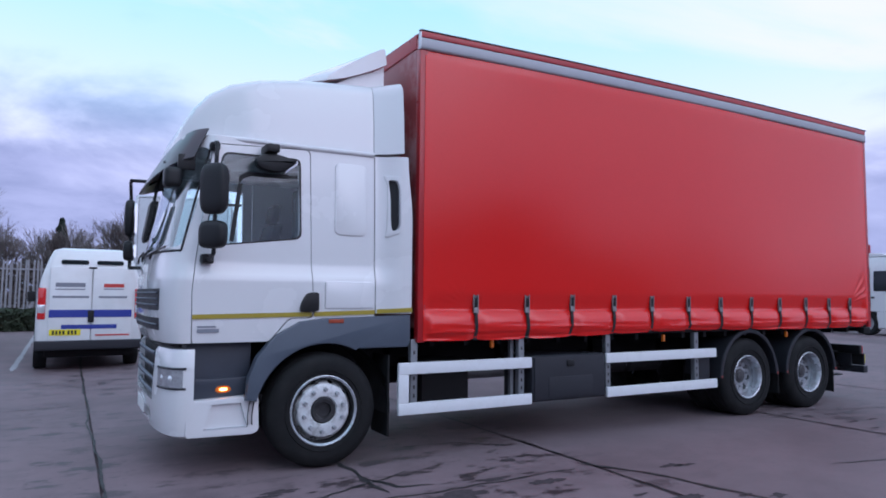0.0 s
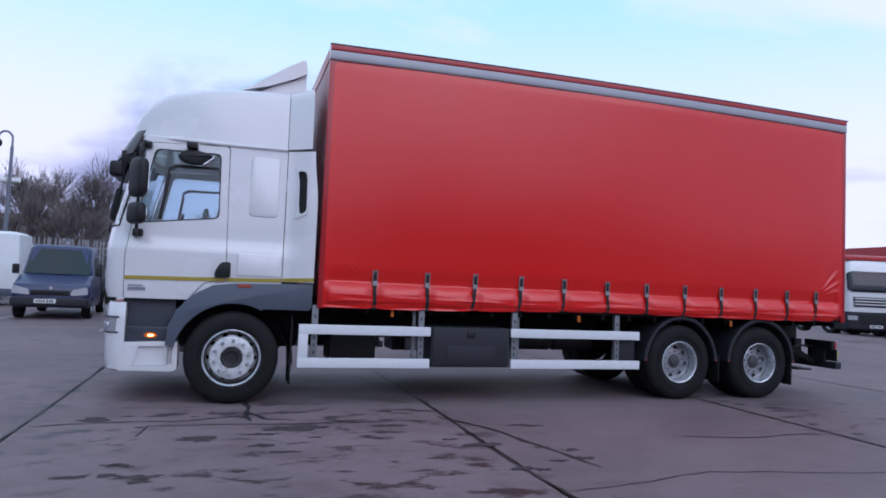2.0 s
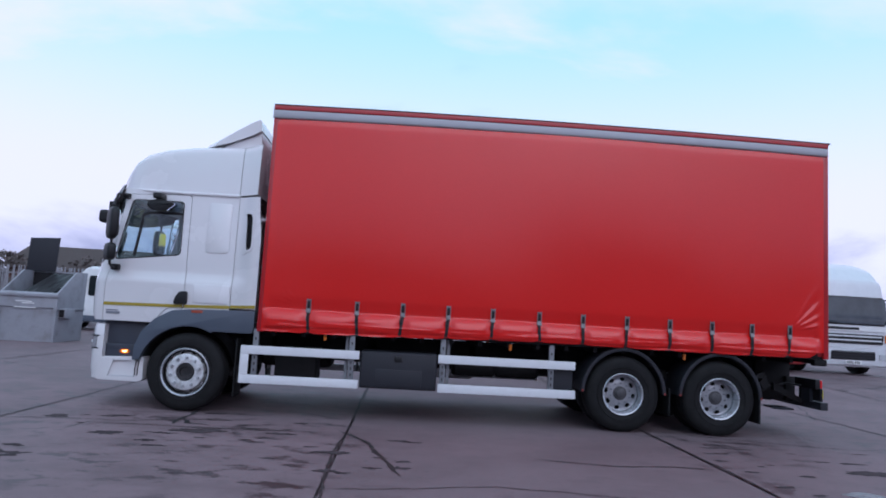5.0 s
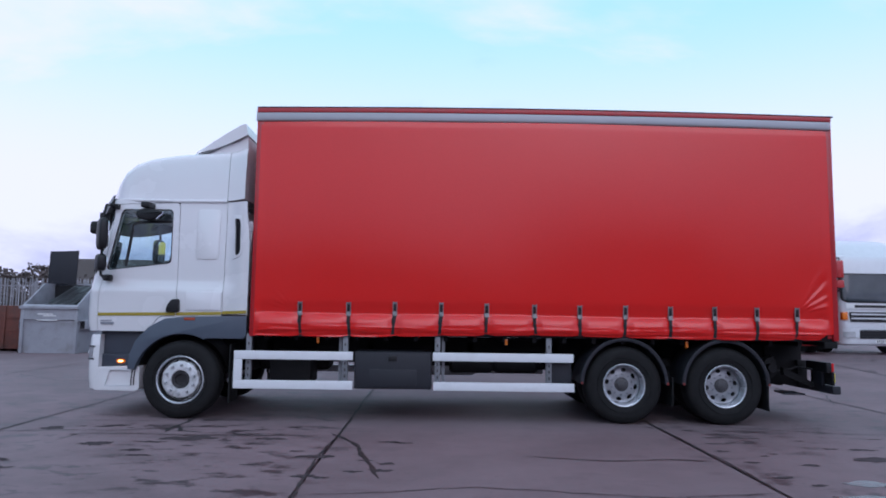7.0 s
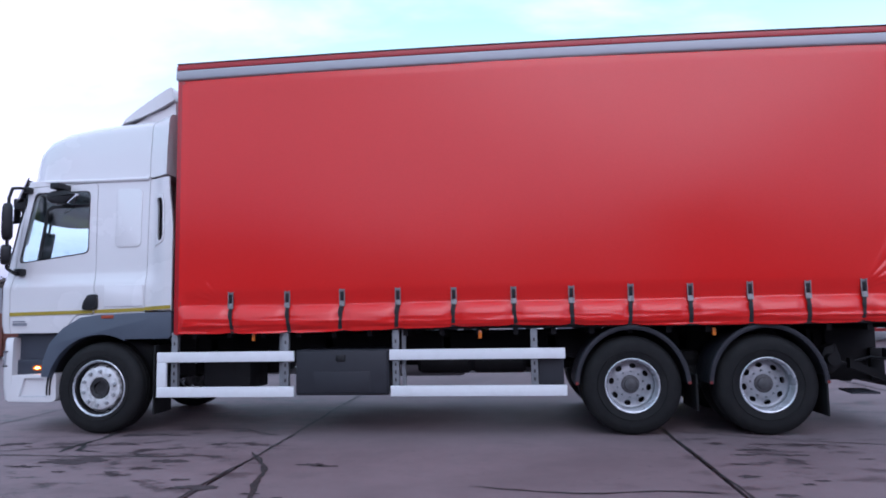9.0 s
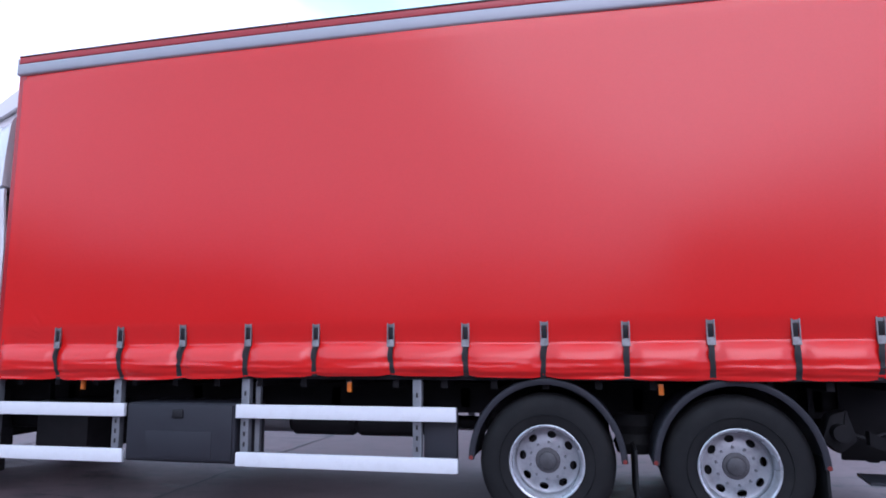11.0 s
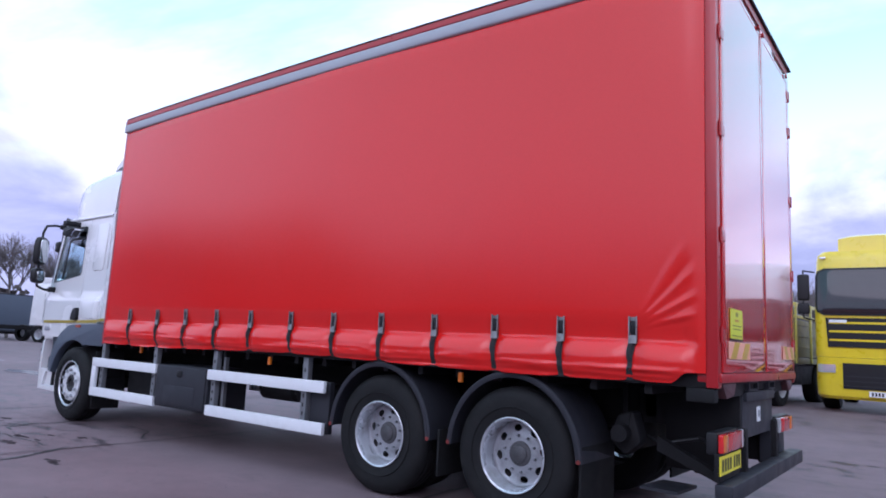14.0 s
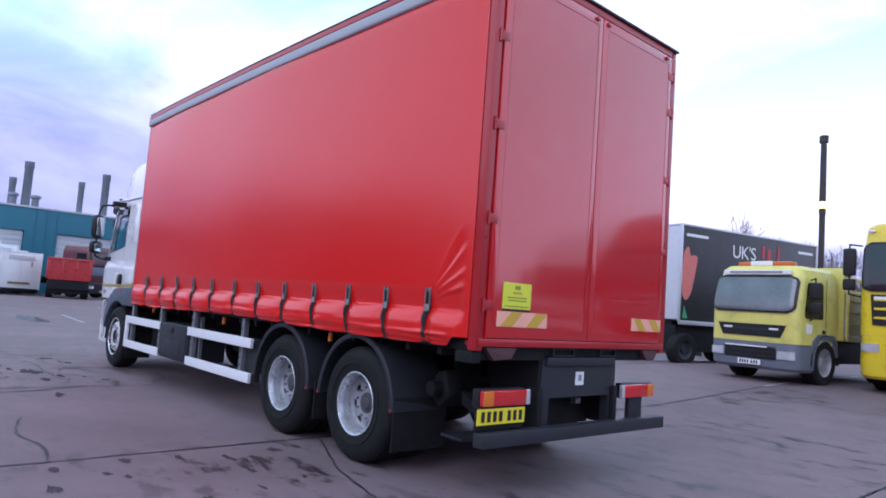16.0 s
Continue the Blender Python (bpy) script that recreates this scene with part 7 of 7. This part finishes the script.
carve(hull, [prism(B(), [(0.02, 0.5), (0.02, 1.50), (1.02, 2.5), (1.62, 2.5), (1.60, 0.5)], "x", -0.775, 0.775)])
for x in (-0.80, 0.80):
    part("hull_rib", box(B(), x - 0.045, x + 0.045, -0.055, 0.03, 0.0, 1.32, 0.012), SKIPGREY, hull)
part("top_rim", box(B(), -0.88, 0.88, -0.10, 0.02, 1.31, 1.40, 0.015), SKIPGREY, hull)
for s in (-1, 1):
    part("side_fold", box(B(), *sorted((s * 0.825, s * 0.875)), -0.02, 1.66, 0.95, 1.0, 0.01), SKIPGREY, hull)
    pocket = part("fork_pocket", box(B(), *sorted((s * 0.826, s * 1.0)), 0.15, 0.75, 0.72, 0.98, 0.012), SKIPGREY, hull, "pale fork pocket")
    part("pocket_mouth", box(B(), *sorted((s * 0.85, s * 0.98)), 0.142, 0.149, 0.74, 0.96), BLACK, pocket, smooth=0)
bm = prism(B(), [(-0.95, 2.12), (-0.93, 3.16), (-0.02, 3.20), (-0.06, 2.12)], "y", 1.42, 1.47, 0.01)
# black sheet put in the hull for the shade of its interior
part("skip_inside", box(B(), -0.765, 0.765, 1.55, 1.59, 0.55, 2.08), BLACK, skip)
part("open_lid", bm, DARK_TRIM, skip, "dark steel lid standing open")
bm = sheet(B(), lambda u, v: Vector((-0.36 + 0.86 * u + 0.26 * v, 0.06 + 1.42 * v, 1.36 + 0.70 * v + 0.012 * math.sin(u * 22))), 24, 4, 0.03)
part("sloping_lid", bm, BLACK, skip, "dark ribbed lid lying across the opening")
for z, a, b in ((1.15, -0.34, 0.12), (1.10, -0.16, 0.20), (0.97, -0.36, 0.26)):
    part("paint_line", box(B(), a, b, -0.056, -0.051, z, z + 0.028), LIGHT_INK, hull, smooth=0)
rusty = thing("steel_container", (-10.75, 12.2, 0), "rust-brown open steel container beside the skip", "container")
hull = part("container_hull", box(B(), -1.4, 1.35, 0, 2.0, 0.08, 1.40, 0.02), RUST, rusty)
for k in range(6):
    part("hull_rib", box(B(), -1.35 + 0.52 * k, -1.27 + 0.52 * k, -0.05, 0.0, 0.08, 1.40, 0.01), RUST, hull)
for z in (0.62, 1.02):
    part("hull_rail", box(B(), -1.4, 1.35, -0.03, -0.001, z, z + 0.05), RUST, hull)
tub = thing("plastic_tub", (-8.55, 19.6, ground_z(-8.55, 19.6)), "blue plastic tub filled with odds and ends", "tub")
part("tub_shell", lathe(B(), [(0.0, 0.02), (0.34, 0.02), (0.42, 0.5), (0.45, 0.5), (0.45, 0.46), (0.37, 0.0), (0.0, 0.0)], (0, 0, 0), "z", 20), NAVY, tub)
part("tub_load", box(B(), -0.2, 0.25, -0.2, 0.2, 0.3, 0.62, 0.08, 3), LINING, tub)
post = thing("timber_post", (-9.2, 19.7, ground_z(-9.2, 19.7)), "short pale timber post leaning by the tub", "post")
part("post_body", prism(B(), [(-0.06, 0), (0.05, 0), (0.12, 0.75), (0.02, 0.75)], "y", -0.05, 0.05), LIGHT_INK, post)

# ---- camera mast ----
mast = thing("camera_mast", (-9.55, 26.0, 0), "grey steel camera mast with a dome camera on a swan neck", "camera mast")
part("mast_pole", lathe(B(), [(0.11, 0), (0.10, 3.0), (0.075, 5.0), (0.07, 6.7), (0, 6.7)], (0, 0, 0), "z", 14), FLUE, mast)
part("swan_neck", tube(B(), [(0, 0, 6.6)] + [(-0.28 + 0.28 * math.cos(radians(a)), 0, 7.05 + 0.32 * math.sin(radians(a))) for a in range(0, 181, 20)] + [(-0.56, 0, 6.95)], 0.045, 8), FLUE, mast)
part("dome_camera", lathe(B(), [(0, 6.62), (0.12, 6.68), (0.17, 6.80), (0.17, 6.92), (0.08, 7.0), (0, 7.0)], (-0.56, 0, 0), "z", 14), BLACK, mast, "dark dome camera")
for s in (-1, 1):
    part("flood_lamp", box(B(), *sorted((s * 0.10, s * 0.42)), -0.12, 0.1, 5.15, 5.33, 0.03), LIGHT_INK, mast, "small white floodlamp")
# tall flue with a lit lamp
flue = thing("lamp_mast", (2.95, 22.9, ground_z(2.95, 22.9)), "tall dark mast with a lit lamp part way up", "lamp mast")
part("mast_pole", lathe(B(), [(0.10, 0), (0.10, 5.4), (0.115, 5.42), (0.10, 8.09), (0.15, 8.10), (0.15, 8.35), (0, 8.35)], (0, 0, 0), "z", 16), material("brown_mast_paint", (0.035, 0.026, 0.022), 0.6, vary=0.2), flue)
part("lit_lamp", lathe(B(), [(0.12, 5.63), (0.14, 5.66), (0.14, 5.85), (0.12, 5.88)], (0, 0, 0), "z", 16), LAMP_LIT, flue, "lit lamp band")

# ---- buildings ----
teal = thing("workshop_building", (-38.5, 0, 0.2), "teal clad workshop with pale roller doors and tall flues", "building")
wall = part("front_wall", box(B(), -8.0, 0.0, -28.0, 11.6, 0.0, 5.55, 0.03), TEAL, teal, "teal clad wall")
doors = [(-20.0, -16.5), (-14.0, -10.4), (-7.6, -4.0), (1.4, 5.0), (6.9, 10.5)]
carve(wall, [box(B(), -0.35, 0.5, a, b, -0.1, 4.05) for a, b in doors])
for k in range(66):
    y = -28.0 + 0.6 * k
    if not any(a - 0.1 < y < b + 0.1 for a, b in doors):
        part("cladding_rib", box(B(), 0.0, 0.03, y, y + 0.05, 0.3, 5.5), TEAL, wall, smooth=0)
part("parapet_cap", box(B(), -8.05, 0.06, -28.1, 11.7, 5.552, 5.68, 0.02), PALE_DOOR, teal)
for a, b in doors:
    d = part("roller_door", box(B(), -0.22, -0.15, a + 0.02, b - 0.02, 0.0, 4.02, 0.01), PALE_DOOR, teal, "pale roller door")
    for k in range(12):
        part("door_slat", box(B(), -0.15, -0.13, a + 0.05, b - 0.05, 0.15 + 0.32 * k, 0.15 + 0.32 * k + 0.26, 0.005), PALE_DOOR, d)
for y, h, r in ((4.56, 7.8, 0.21), (5.43, 9.05, 0.28), (8.82, 8.2, 0.20), (10.43, 9.05, 0.26), (-6.0, 8.8, 0.26), (-8.0, 7.6, 0.22)):
    part("flue", lathe(B(), [(r, 5.0), (r, h - 0.5), (r * 1.1, h - 0.45), (r * 1.1, h), (r * 0.9, h), (0, h - 0.05)], (-3.5, y, 0), "z", 16), FLUE, teal, "dull steel flue")
for y in (4.4, 5.7):
    part("roof_cowl", lathe(B(), [(0.22, 5.5), (0.22, 6.3), (0.34, 6.4), (0.3, 6.55), (0, 6.6)], (-1.6, y, 0), "z", 14), FLUE, teal)

house = thing("far_house", (-24.0, 62.0, 0), "long low building with a dark brown roof beyond the fence", "building")
part("house_wall", box(B(), -14, 6, 0, 9, 0, 4.2, 0.05), RUST, house)
part("house_roof", prism(B(), [(-0.6, 4.0), (4.5, 6.4), (9.6, 4.0), (9.6, 4.2), (4.5, 6.7), (-0.6, 4.2)], "x", -14.5, 6.5), BRICK_BROWN, house)
for k in range(5):
    w_ = part("house_window", box(B(), -12 + 4 * k, -10.6 + 4 * k, -0.06, 0.0, 1.4, 2.8, 0.02), LINING, house)
    part("pane", box(B(), -11.9 + 4 * k, -10.7 + 4 * k, -0.075, -0.062, 1.5, 2.7), DARK_GLASS, w_)

# never in view: added with its high bay to darken the curtain's reflection
shed = thing("depot_shed", (0, -46, 0), "long grey shed added out of view behind the walk for reflections", "building")
part("shed_wall", box(B(), -45, 62, -10, 0, 0, 4.4, 0.05), SHED_WALL, shed)
part("high_bay", box(B(), 15.5, 29, -12, 0.4, 0, 9.2, 0.05), SHED_WALL, shed)
for k in range(9):
    x = -40 + 11 * k
    part("shed_door", box(B(), x, x + 4, 0.0, 0.06, 0, 3.6, 0.02), PALE_DOOR, shed)
# never in view: added for the rear doors to mirror
depot = thing("depot_office", (58, 4, 0), "plain grey office block added out of view for reflections in the doors", "building")
part("office_wall", box(B(), 0, 12, -22, 2, 0, 6.0, 0.05), SHED_WALL, depot)
for k in range(6):
    part("office_window", box(B(), -0.05, 0.0, -20 + 3.6 * k, -18 + 3.6 * k, 3.4, 4.8, 0.02), DARK_GLASS, depot)


# ---- fences, hedge, trees ----
def palisade(name, a, b, base, height, label, loose_limit=300):
    """A palisade fence: each pale with its pointed top, two rails and posts."""
    f = tagged(new(name), label, "fence", kind="structure")
    a, b = Vector(a), Vector(b)
    d = (b - a).normalized()
    n = int((b - a).length / 0.155)
    bm = B()
    pts = [(-0.034, base), (-0.034, height - 0.10), (0, height), (0.034, height - 0.10), (0.034, base)]
    prism(bm, pts, "y", -0.012, 0.012)
    me = mesh_of("pale", bm, PALISADE, 0)
    ang = math.degrees(math.atan2(d.y, d.x))
    for i in range(min(n, loose_limit)):
        p = a + d * (0.155 * i)
        o = new("pale", me)
        o.parent = f
        o.matrix_basis = pose(p.x, p.y, ground_z(p.x, p.y), 0, random.Random(i).uniform(-1.2, 1.2), ang)
    for z in (base + 0.35, height - 0.45):
        bm = box(B(), 0, (b - a).length, 0.014, 0.05, z, z + 0.06)
        o = part("fence_rail", bm, PALISADE, f)
        o.matrix_basis = pose(a.x, a.y, 0, 0, 0, ang)
    for i in range(int((b - a).length / 2.75) + 1):
        bm = box(B(), -0.05, 0.05, 0.052, 0.15, 0, height - 0.2)
        o = part("fence_post", bm, PALISADE, f)
        p = a + d * 2.75 * i
        o.matrix_basis = pose(p.x, p.y, 0, 0, 0, ang)
    return f


palisade("fence_front", (-26, 26.5, 0), (3, 26.5, 0), 0.15, 2.85, "galvanised steel palisade fence along the yard edge")
palisade("fence_rear", (27, 36, 0), (62, 30, 0), 0.15, 3.3, "galvanised steel palisade fence at the rear of the yard", 240)


def leafy(bm, rnd, centre, spread, count, size):
    """Many small tilted leaf clumps."""
    for _ in range(count):
        c = Vector((rnd.gauss(0, 1) * spread[0], rnd.gauss(0, 1) * spread[1], rnd.gauss(0, 1) * spread[2])) + Vector(centre)
        u = Vector((rnd.uniform(-1, 1), rnd.uniform(-1, 1), rnd.uniform(-1, 1))).normalized() * size * rnd.uniform(0.5, 1.3)
        v = u.orthogonal().normalized() * size * rnd.uniform(0.4, 1.0)
        q = [bm.verts.new(c + u), bm.verts.new(c + v), bm.verts.new(c - u), bm.verts.new(c - v)]
        bm.faces.new(q)


def box_hedge(name, x0, x1, y0, y1, h, mat, label, count, size=0.09):
    rnd = random.Random(len(name) + int(x0 * 10))
    bm = B()
    for _ in range(count):
        side = rnd.random()
        x, y, z = rnd.uniform(x0, x1), rnd.uniform(y0, y1), rnd.uniform(0.05, h)
        if side < 0.5:
            y = y0 + abs(rnd.gauss(0, 0.10))
        elif side < 0.8:
            z = h - abs(rnd.gauss(0, 0.08))
        h2 = 0.10 * noise.noise((x * 1.3, y, 2.0))
        leafy(bm, rnd, (x, y, z + h2), (0.02, 0.02, 0.02), 1, size)
    box(bm, x0 + 0.12, x1 - 0.12, y0 + 0.15, y1 - 0.12, 0.0, h - 0.12)
    o = part(name, bm, mat, None, smooth=0)
    o.location.z = 0
    return tagged(o, label, "hedge", kind="stuff")


box_hedge("low_hedge", -8.0, -2.6, 24.4, 25.6, 0.80, HEDGE, "low clipped dark green hedge in front of the fence", 5200)


def bare_tree(name, at, h, seed, label="bare winter tree with grey branches", fan=0.55):
    """A leafless tree: trunk, limbs that fork five times, fine twigs as one part."""
    e = thing(name, at, label, "tree", "winter trees")
    rnd = random.Random(seed)
    limbs, twigs = B(), B()

    def grow(p, d, length, r, level):
        q = p + d * length
        rod(limbs if level < 3 else twigs, p, q, r, 6 if level < 3 else 3, r * 0.72)
        if level >= 7:
            return
        for _ in range(rnd.choice((3, 3, 4)) if level < 4 else (3 if level < 6 else 2)):
            nd = (d + Vector((rnd.uniform(-1, 1), rnd.uniform(-1, 1), rnd.uniform(-0.15, 0.75))) * fan).normalized()
            grow(p + d * length * rnd.uniform(0.65, 1.0), nd, length * rnd.uniform(0.64, 0.90), r * 0.68, level + 1)
    grow(Vector((0, 0, 0)), Vector((rnd.uniform(-0.05, 0.05), rnd.uniform(-0.05, 0.05), 1)).normalized(), h * 0.20, h * 0.0125, 0)
    part("trunk", limbs, BARK, e, "grey trunk and limbs")
    o = part("twig_mass", twigs, TWIG, e, "fine bare twigs", smooth=0)
    tagged(o, kind="stuff")
    return e


t_a = bare_tree("bare_tree", (-9.4, 42.5, 0), 11.0, 3)
t_b = bare_tree("bare_tree", (-12.8, 47, 0), 12.2, 8)
for src, x, y, turn, k in ((t_a, -7.0, 44, 70, 0.62), (t_b, -2.4, 50, 130, 0.6), (t_a, 1.0, 52, 200, 0.55), (t_b, 4.5, 55, 20, 0.6), (t_a, -6.6, 46, 250, 0.78), (t_b, -9.2, 39, 300, 0.64), (t_a, -12.6, 40, 40, 0.74), (t_b, -46, 40, 90, 0.75), (t_a, -47, 30, 160, 0.7),
                          (t_b, -3.6, 46, 200, 0.58), (t_a, -0.6, 44, 300, 0.5), (t_b, 4.6, 39, 10, 0.66), (t_a, -45, 20, 10, 0.65), (t_b, -6.0, 40, 110, 0.56), (t_a, 33, 44, 45, 0.42), (t_b, 40, 46, 145, 0.42), (t_a, 6.6, 40, 75, 0.62), (t_b, -50.5, 17.8, 15, 0.95), (t_a, -10.9, 42, 100, 0.7), (t_a, -49.5, 21.5, 220, 0.9), (t_b, 0.9, 30.2, 35, 0.60), (t_a, 3.1, 31.5, 120, 0.6), (t_b, 4.9, 33.0, 250, 0.52), (t_b, -2.0, 38, 60, 0.6), (t_a, 1.6, 39.5, 150, 0.58), (t_b, -10.8, 47, 190, 0.78)):
    c = copy_thing(src, pose(x, y, 0, 0, 0, turn) @ Matrix.Scale(k, 4))
    c.scale = (k, k, k)

fir = thing("conifer", (-2.6, 58, 0), "dark pointed conifer standing over the scrub", "tree")
part("trunk", rod(B(), (0, 0, 0), (0, 0, 7.2), 0.16, 8, 0.03), BARK, fir)
bm, rnd = B(), random.Random(4)
for k in range(4200):
    z = 1.2 + 6.4 * rnd.random() ** 1.2
    r = max(0.04, (7.8 - z) * 0.31) * math.sqrt(rnd.random())
    t = rnd.uniform(0, 6.283)
    leafy(bm, rnd, (r * math.cos(t), r * math.sin(t), z - 0.25 * r), (0.03, 0.03, 0.03), 1, 0.14)
tagged(part("needles", bm, CONIFER, fir, "dense dark needles", smooth=0), kind="stuff")


def scrub(name, x0, x1, y, h, seed, count, size=0.30):
    rnd = random.Random(seed)
    bm = B()
    for _ in range(count):
        x = rnd.uniform(x0, x1)
        top = h * (0.72 + 0.5 * noise.noise((x * 0.22, seed, 0)) + 0.18 * noise.noise((x * 1.1, seed, 4)))
        z = top * rnd.random() ** 0.6
        leafy(bm, rnd, (x, y + rnd.uniform(-1.5, 1.5), z), (0.15, 0.15, 0.1), 1, size)
    o = part(name, bm, SCRUB, None, smooth=0)
    return tagged(o, "brown winter scrub and far woods along the horizon", "scrub", kind="stuff")


scrub("far_scrub", -60, 30, 63, 6.6, 1, 26000, 0.20)
scrub("far_scrub", -30, 20, 38, 3.7, 2, 20000, 0.13)
scrub("far_scrub", 20, 90, 52, 5.0, 5, 9000)
bm, rnd = B(), random.Random(9)
for _ in range(5000):
    y = rnd.uniform(9, 60)
    x = -52 + rnd.uniform(-2, 2)
    leafy(bm, rnd, (x, y, 4.4 * rnd.random() ** 0.6 * (0.8 + 0.4 * noise.noise((y * 0.3, 0, 0)))), (0.15, 0.15, 0.1), 1, 0.30)
tagged(part("far_scrub", bm, SCRUB, None, smooth=0), "brown winter scrub at the edge of the yard", "scrub", kind="stuff")

# ---- yard surface: slabs, cracks, bay lines, puddles ----
pavement = tagged(new("pavement"), "worn grey concrete slabs with dark joints", "pavement", kind="structure")
SLAB_Y = [-18.0, -6.2, 9.2, 20.0, 27.0]
for i in range(len(JOINTS_X) - 1):
    for j in range(len(SLAB_Y) - 1):
        x0, x1, y0, y1 = JOINTS_X[i] + 0.014, JOINTS_X[i + 1] - 0.014, SLAB_Y[j] + 0.012, SLAB_Y[j + 1] - 0.012
        tilt = random.Random(i * 9 + j).uniform(-0.002, 0.002)

        def top(u, v):
            x, y = x0 + u * (x1 - x0), y0 + v * (y1 - y0)
            edge = 0.004 if u in (0, 1) or v in (0, 1) else 0.0
            return Vector((x, y, ground_z(x, y) + tilt * (u - 0.5) - edge))
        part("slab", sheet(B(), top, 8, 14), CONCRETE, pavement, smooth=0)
rnd = random.Random(11)
cracks = tagged(new("yard_cracks"), "dark tar-filled joints and cracks in the concrete", "crack", kind="structure")
for x in JOINTS_X:
    part("joint_seal", ribbon(B(), [(x + rnd.uniform(-0.03, 0.03), y) for y in np.arange(-18, 27, 1.6)], 0.026, 0.010, 0.003, rnd), TAR, cracks, smooth=0)
for pts, w_ in CRACKS:
    part("crack", ribbon(B(), pts, w_, 0.018, 0.004, rnd), TAR, cracks, smooth=0)
lines = tagged(new("bay_markings"), "worn white parking bay lines", "marking", kind="structure")
for pts in ([(-2.85, 9.5), (-2.9, 22.0)], [(-5.9, 11.5), (-6.0, 22)], [(6.05, 10.8), (5.75, 17.5)], [(9.6, 11.5), (9.5, 17.5)], [(-11.6, 2.5), (-15.4, 2.65)], [(-14.5, 4.6), (-20.5, 5.2)], [(-12.5, 17.3), (-8.5, 18.0)]):
    part("bay_line", ribbon(B(), pts, 0.11, 0.004, 0.005, rnd), BAY_PAINT, lines, smooth=0)


# oil and damp patches where lorries stand
OIL = material("oil_stain", (0.072, 0.058, 0.062), 0.88, vary=0.45, scale=14, spec=0.08)
stains = tagged(new("oil_stains"), "dark ragged oil and damp stains on the concrete", "stain", kind="structure")


def stain(cx, cy, rx, ry, seed):
    bm, ring = B(), []
    for k in range(44):
        t = 2 * math.pi * k / 44
        c, q = math.cos(t), math.sin(t)
        f = max(0.25, 1 + 0.9 * noise.noise((c * 1.4, q * 1.4, seed)) + 0.5 * noise.noise((c * 4.5, q * 4.5, seed + 3)))
        x, y = cx + rx * f * c, cy + ry * f * q
        ring.append(bm.verts.new((x, y, ground_z(x, y) + 0.0032)))
    bm.faces.new(ring)
    return part("stain", bm, OIL, stains, smooth=0)


spill = random.Random(21)
for x0, x1, y0, y1, count in ((-1.3, 1.9, -2.7, -0.35, 26), (6.2, 8.8, -3.1, -0.7, 18), (2.1, 3.0, -2.9, -1.1, 9), (9.0, 11.5, -1.6, 1.0, 5)):
    for _ in range(count):
        w_ = spill.uniform(0.03, 0.075) * (2.0 if spill.random() < 0.2 else 1.0)
        stain(spill.uniform(x0, x1), spill.uniform(y0, y1), w_ * spill.uniform(1.2, 2.2), w_ * spill.uniform(0.45, 0.8), spill.uniform(0, 90))


def puddle(cx, cy, rx, ry, seed):
    bm = B()
    ring = []
    for k in range(40):
        t = 2 * math.pi * k / 40
        r = 1 + 0.45 * noise.noise((math.cos(t) * 1.6, math.sin(t) * 1.6, seed))
        x, y = cx + rx * r * math.cos(t), cy + ry * r * math.sin(t)
        ring.append(bm.verts.new((x, y, ground_z(x, y) + 0.004)))
    bm.faces.new(ring)
    return tagged(part("puddle", bm, PUDDLE, None, smooth=0), "shallow puddle on the concrete reflecting the sky", "puddle", kind="structure")


for k, p in enumerate(((6.95, -2.85, 0.20, 0.10), (6.65, -3.30, 0.28, 0.08), (7.25, -2.95, 0.22, 0.10), (-9.8, 3.4, 1.1, 0.35), (-12.6, 1.2, 1.4, 0.4))):
    puddle(*p, k * 3.1)


# ---- plain buildings added out of view behind the walk, for reflections ----
bm = box(B(), -70, -30, -34, -27, -0.1, 10.0)
box(bm, -29.9, -12, -34, -27, -0.1, 6.2)
tagged(part("building_south", bm, material("plain_grey_cladding", (0.085, 0.08, 0.08), 0.6, vary=0.1, scale=0.6), None, smooth=0), "plain grey clad building added out of view for reflections in the curtain", "building", kind="structure")
bm = box(B(), -13, 46, -33, -32.6, -0.1, 5.6)
tagged(part("wall_south", bm, material("plain_yard_wall", (0.12, 0.10, 0.09), 0.8, vary=0.15, scale=0.8), None, smooth=0), "plain dull brick wall added out of view for reflections in the curtain", "wall", kind="structure")
# unseen block added in place of a vehicle mirrored in the curtain
bm = box(B(), 8.3, 11.2, -16.0, -10.5, -0.1, 4.25, 0.03)
tagged(part("site_hut", bm, material("plain_grey_hut", (0.13, 0.13, 0.14), 0.5, vary=0.1), None, smooth=0), "plain grey block added out of view for a dark patch in the reflections", "hut", kind="structure")
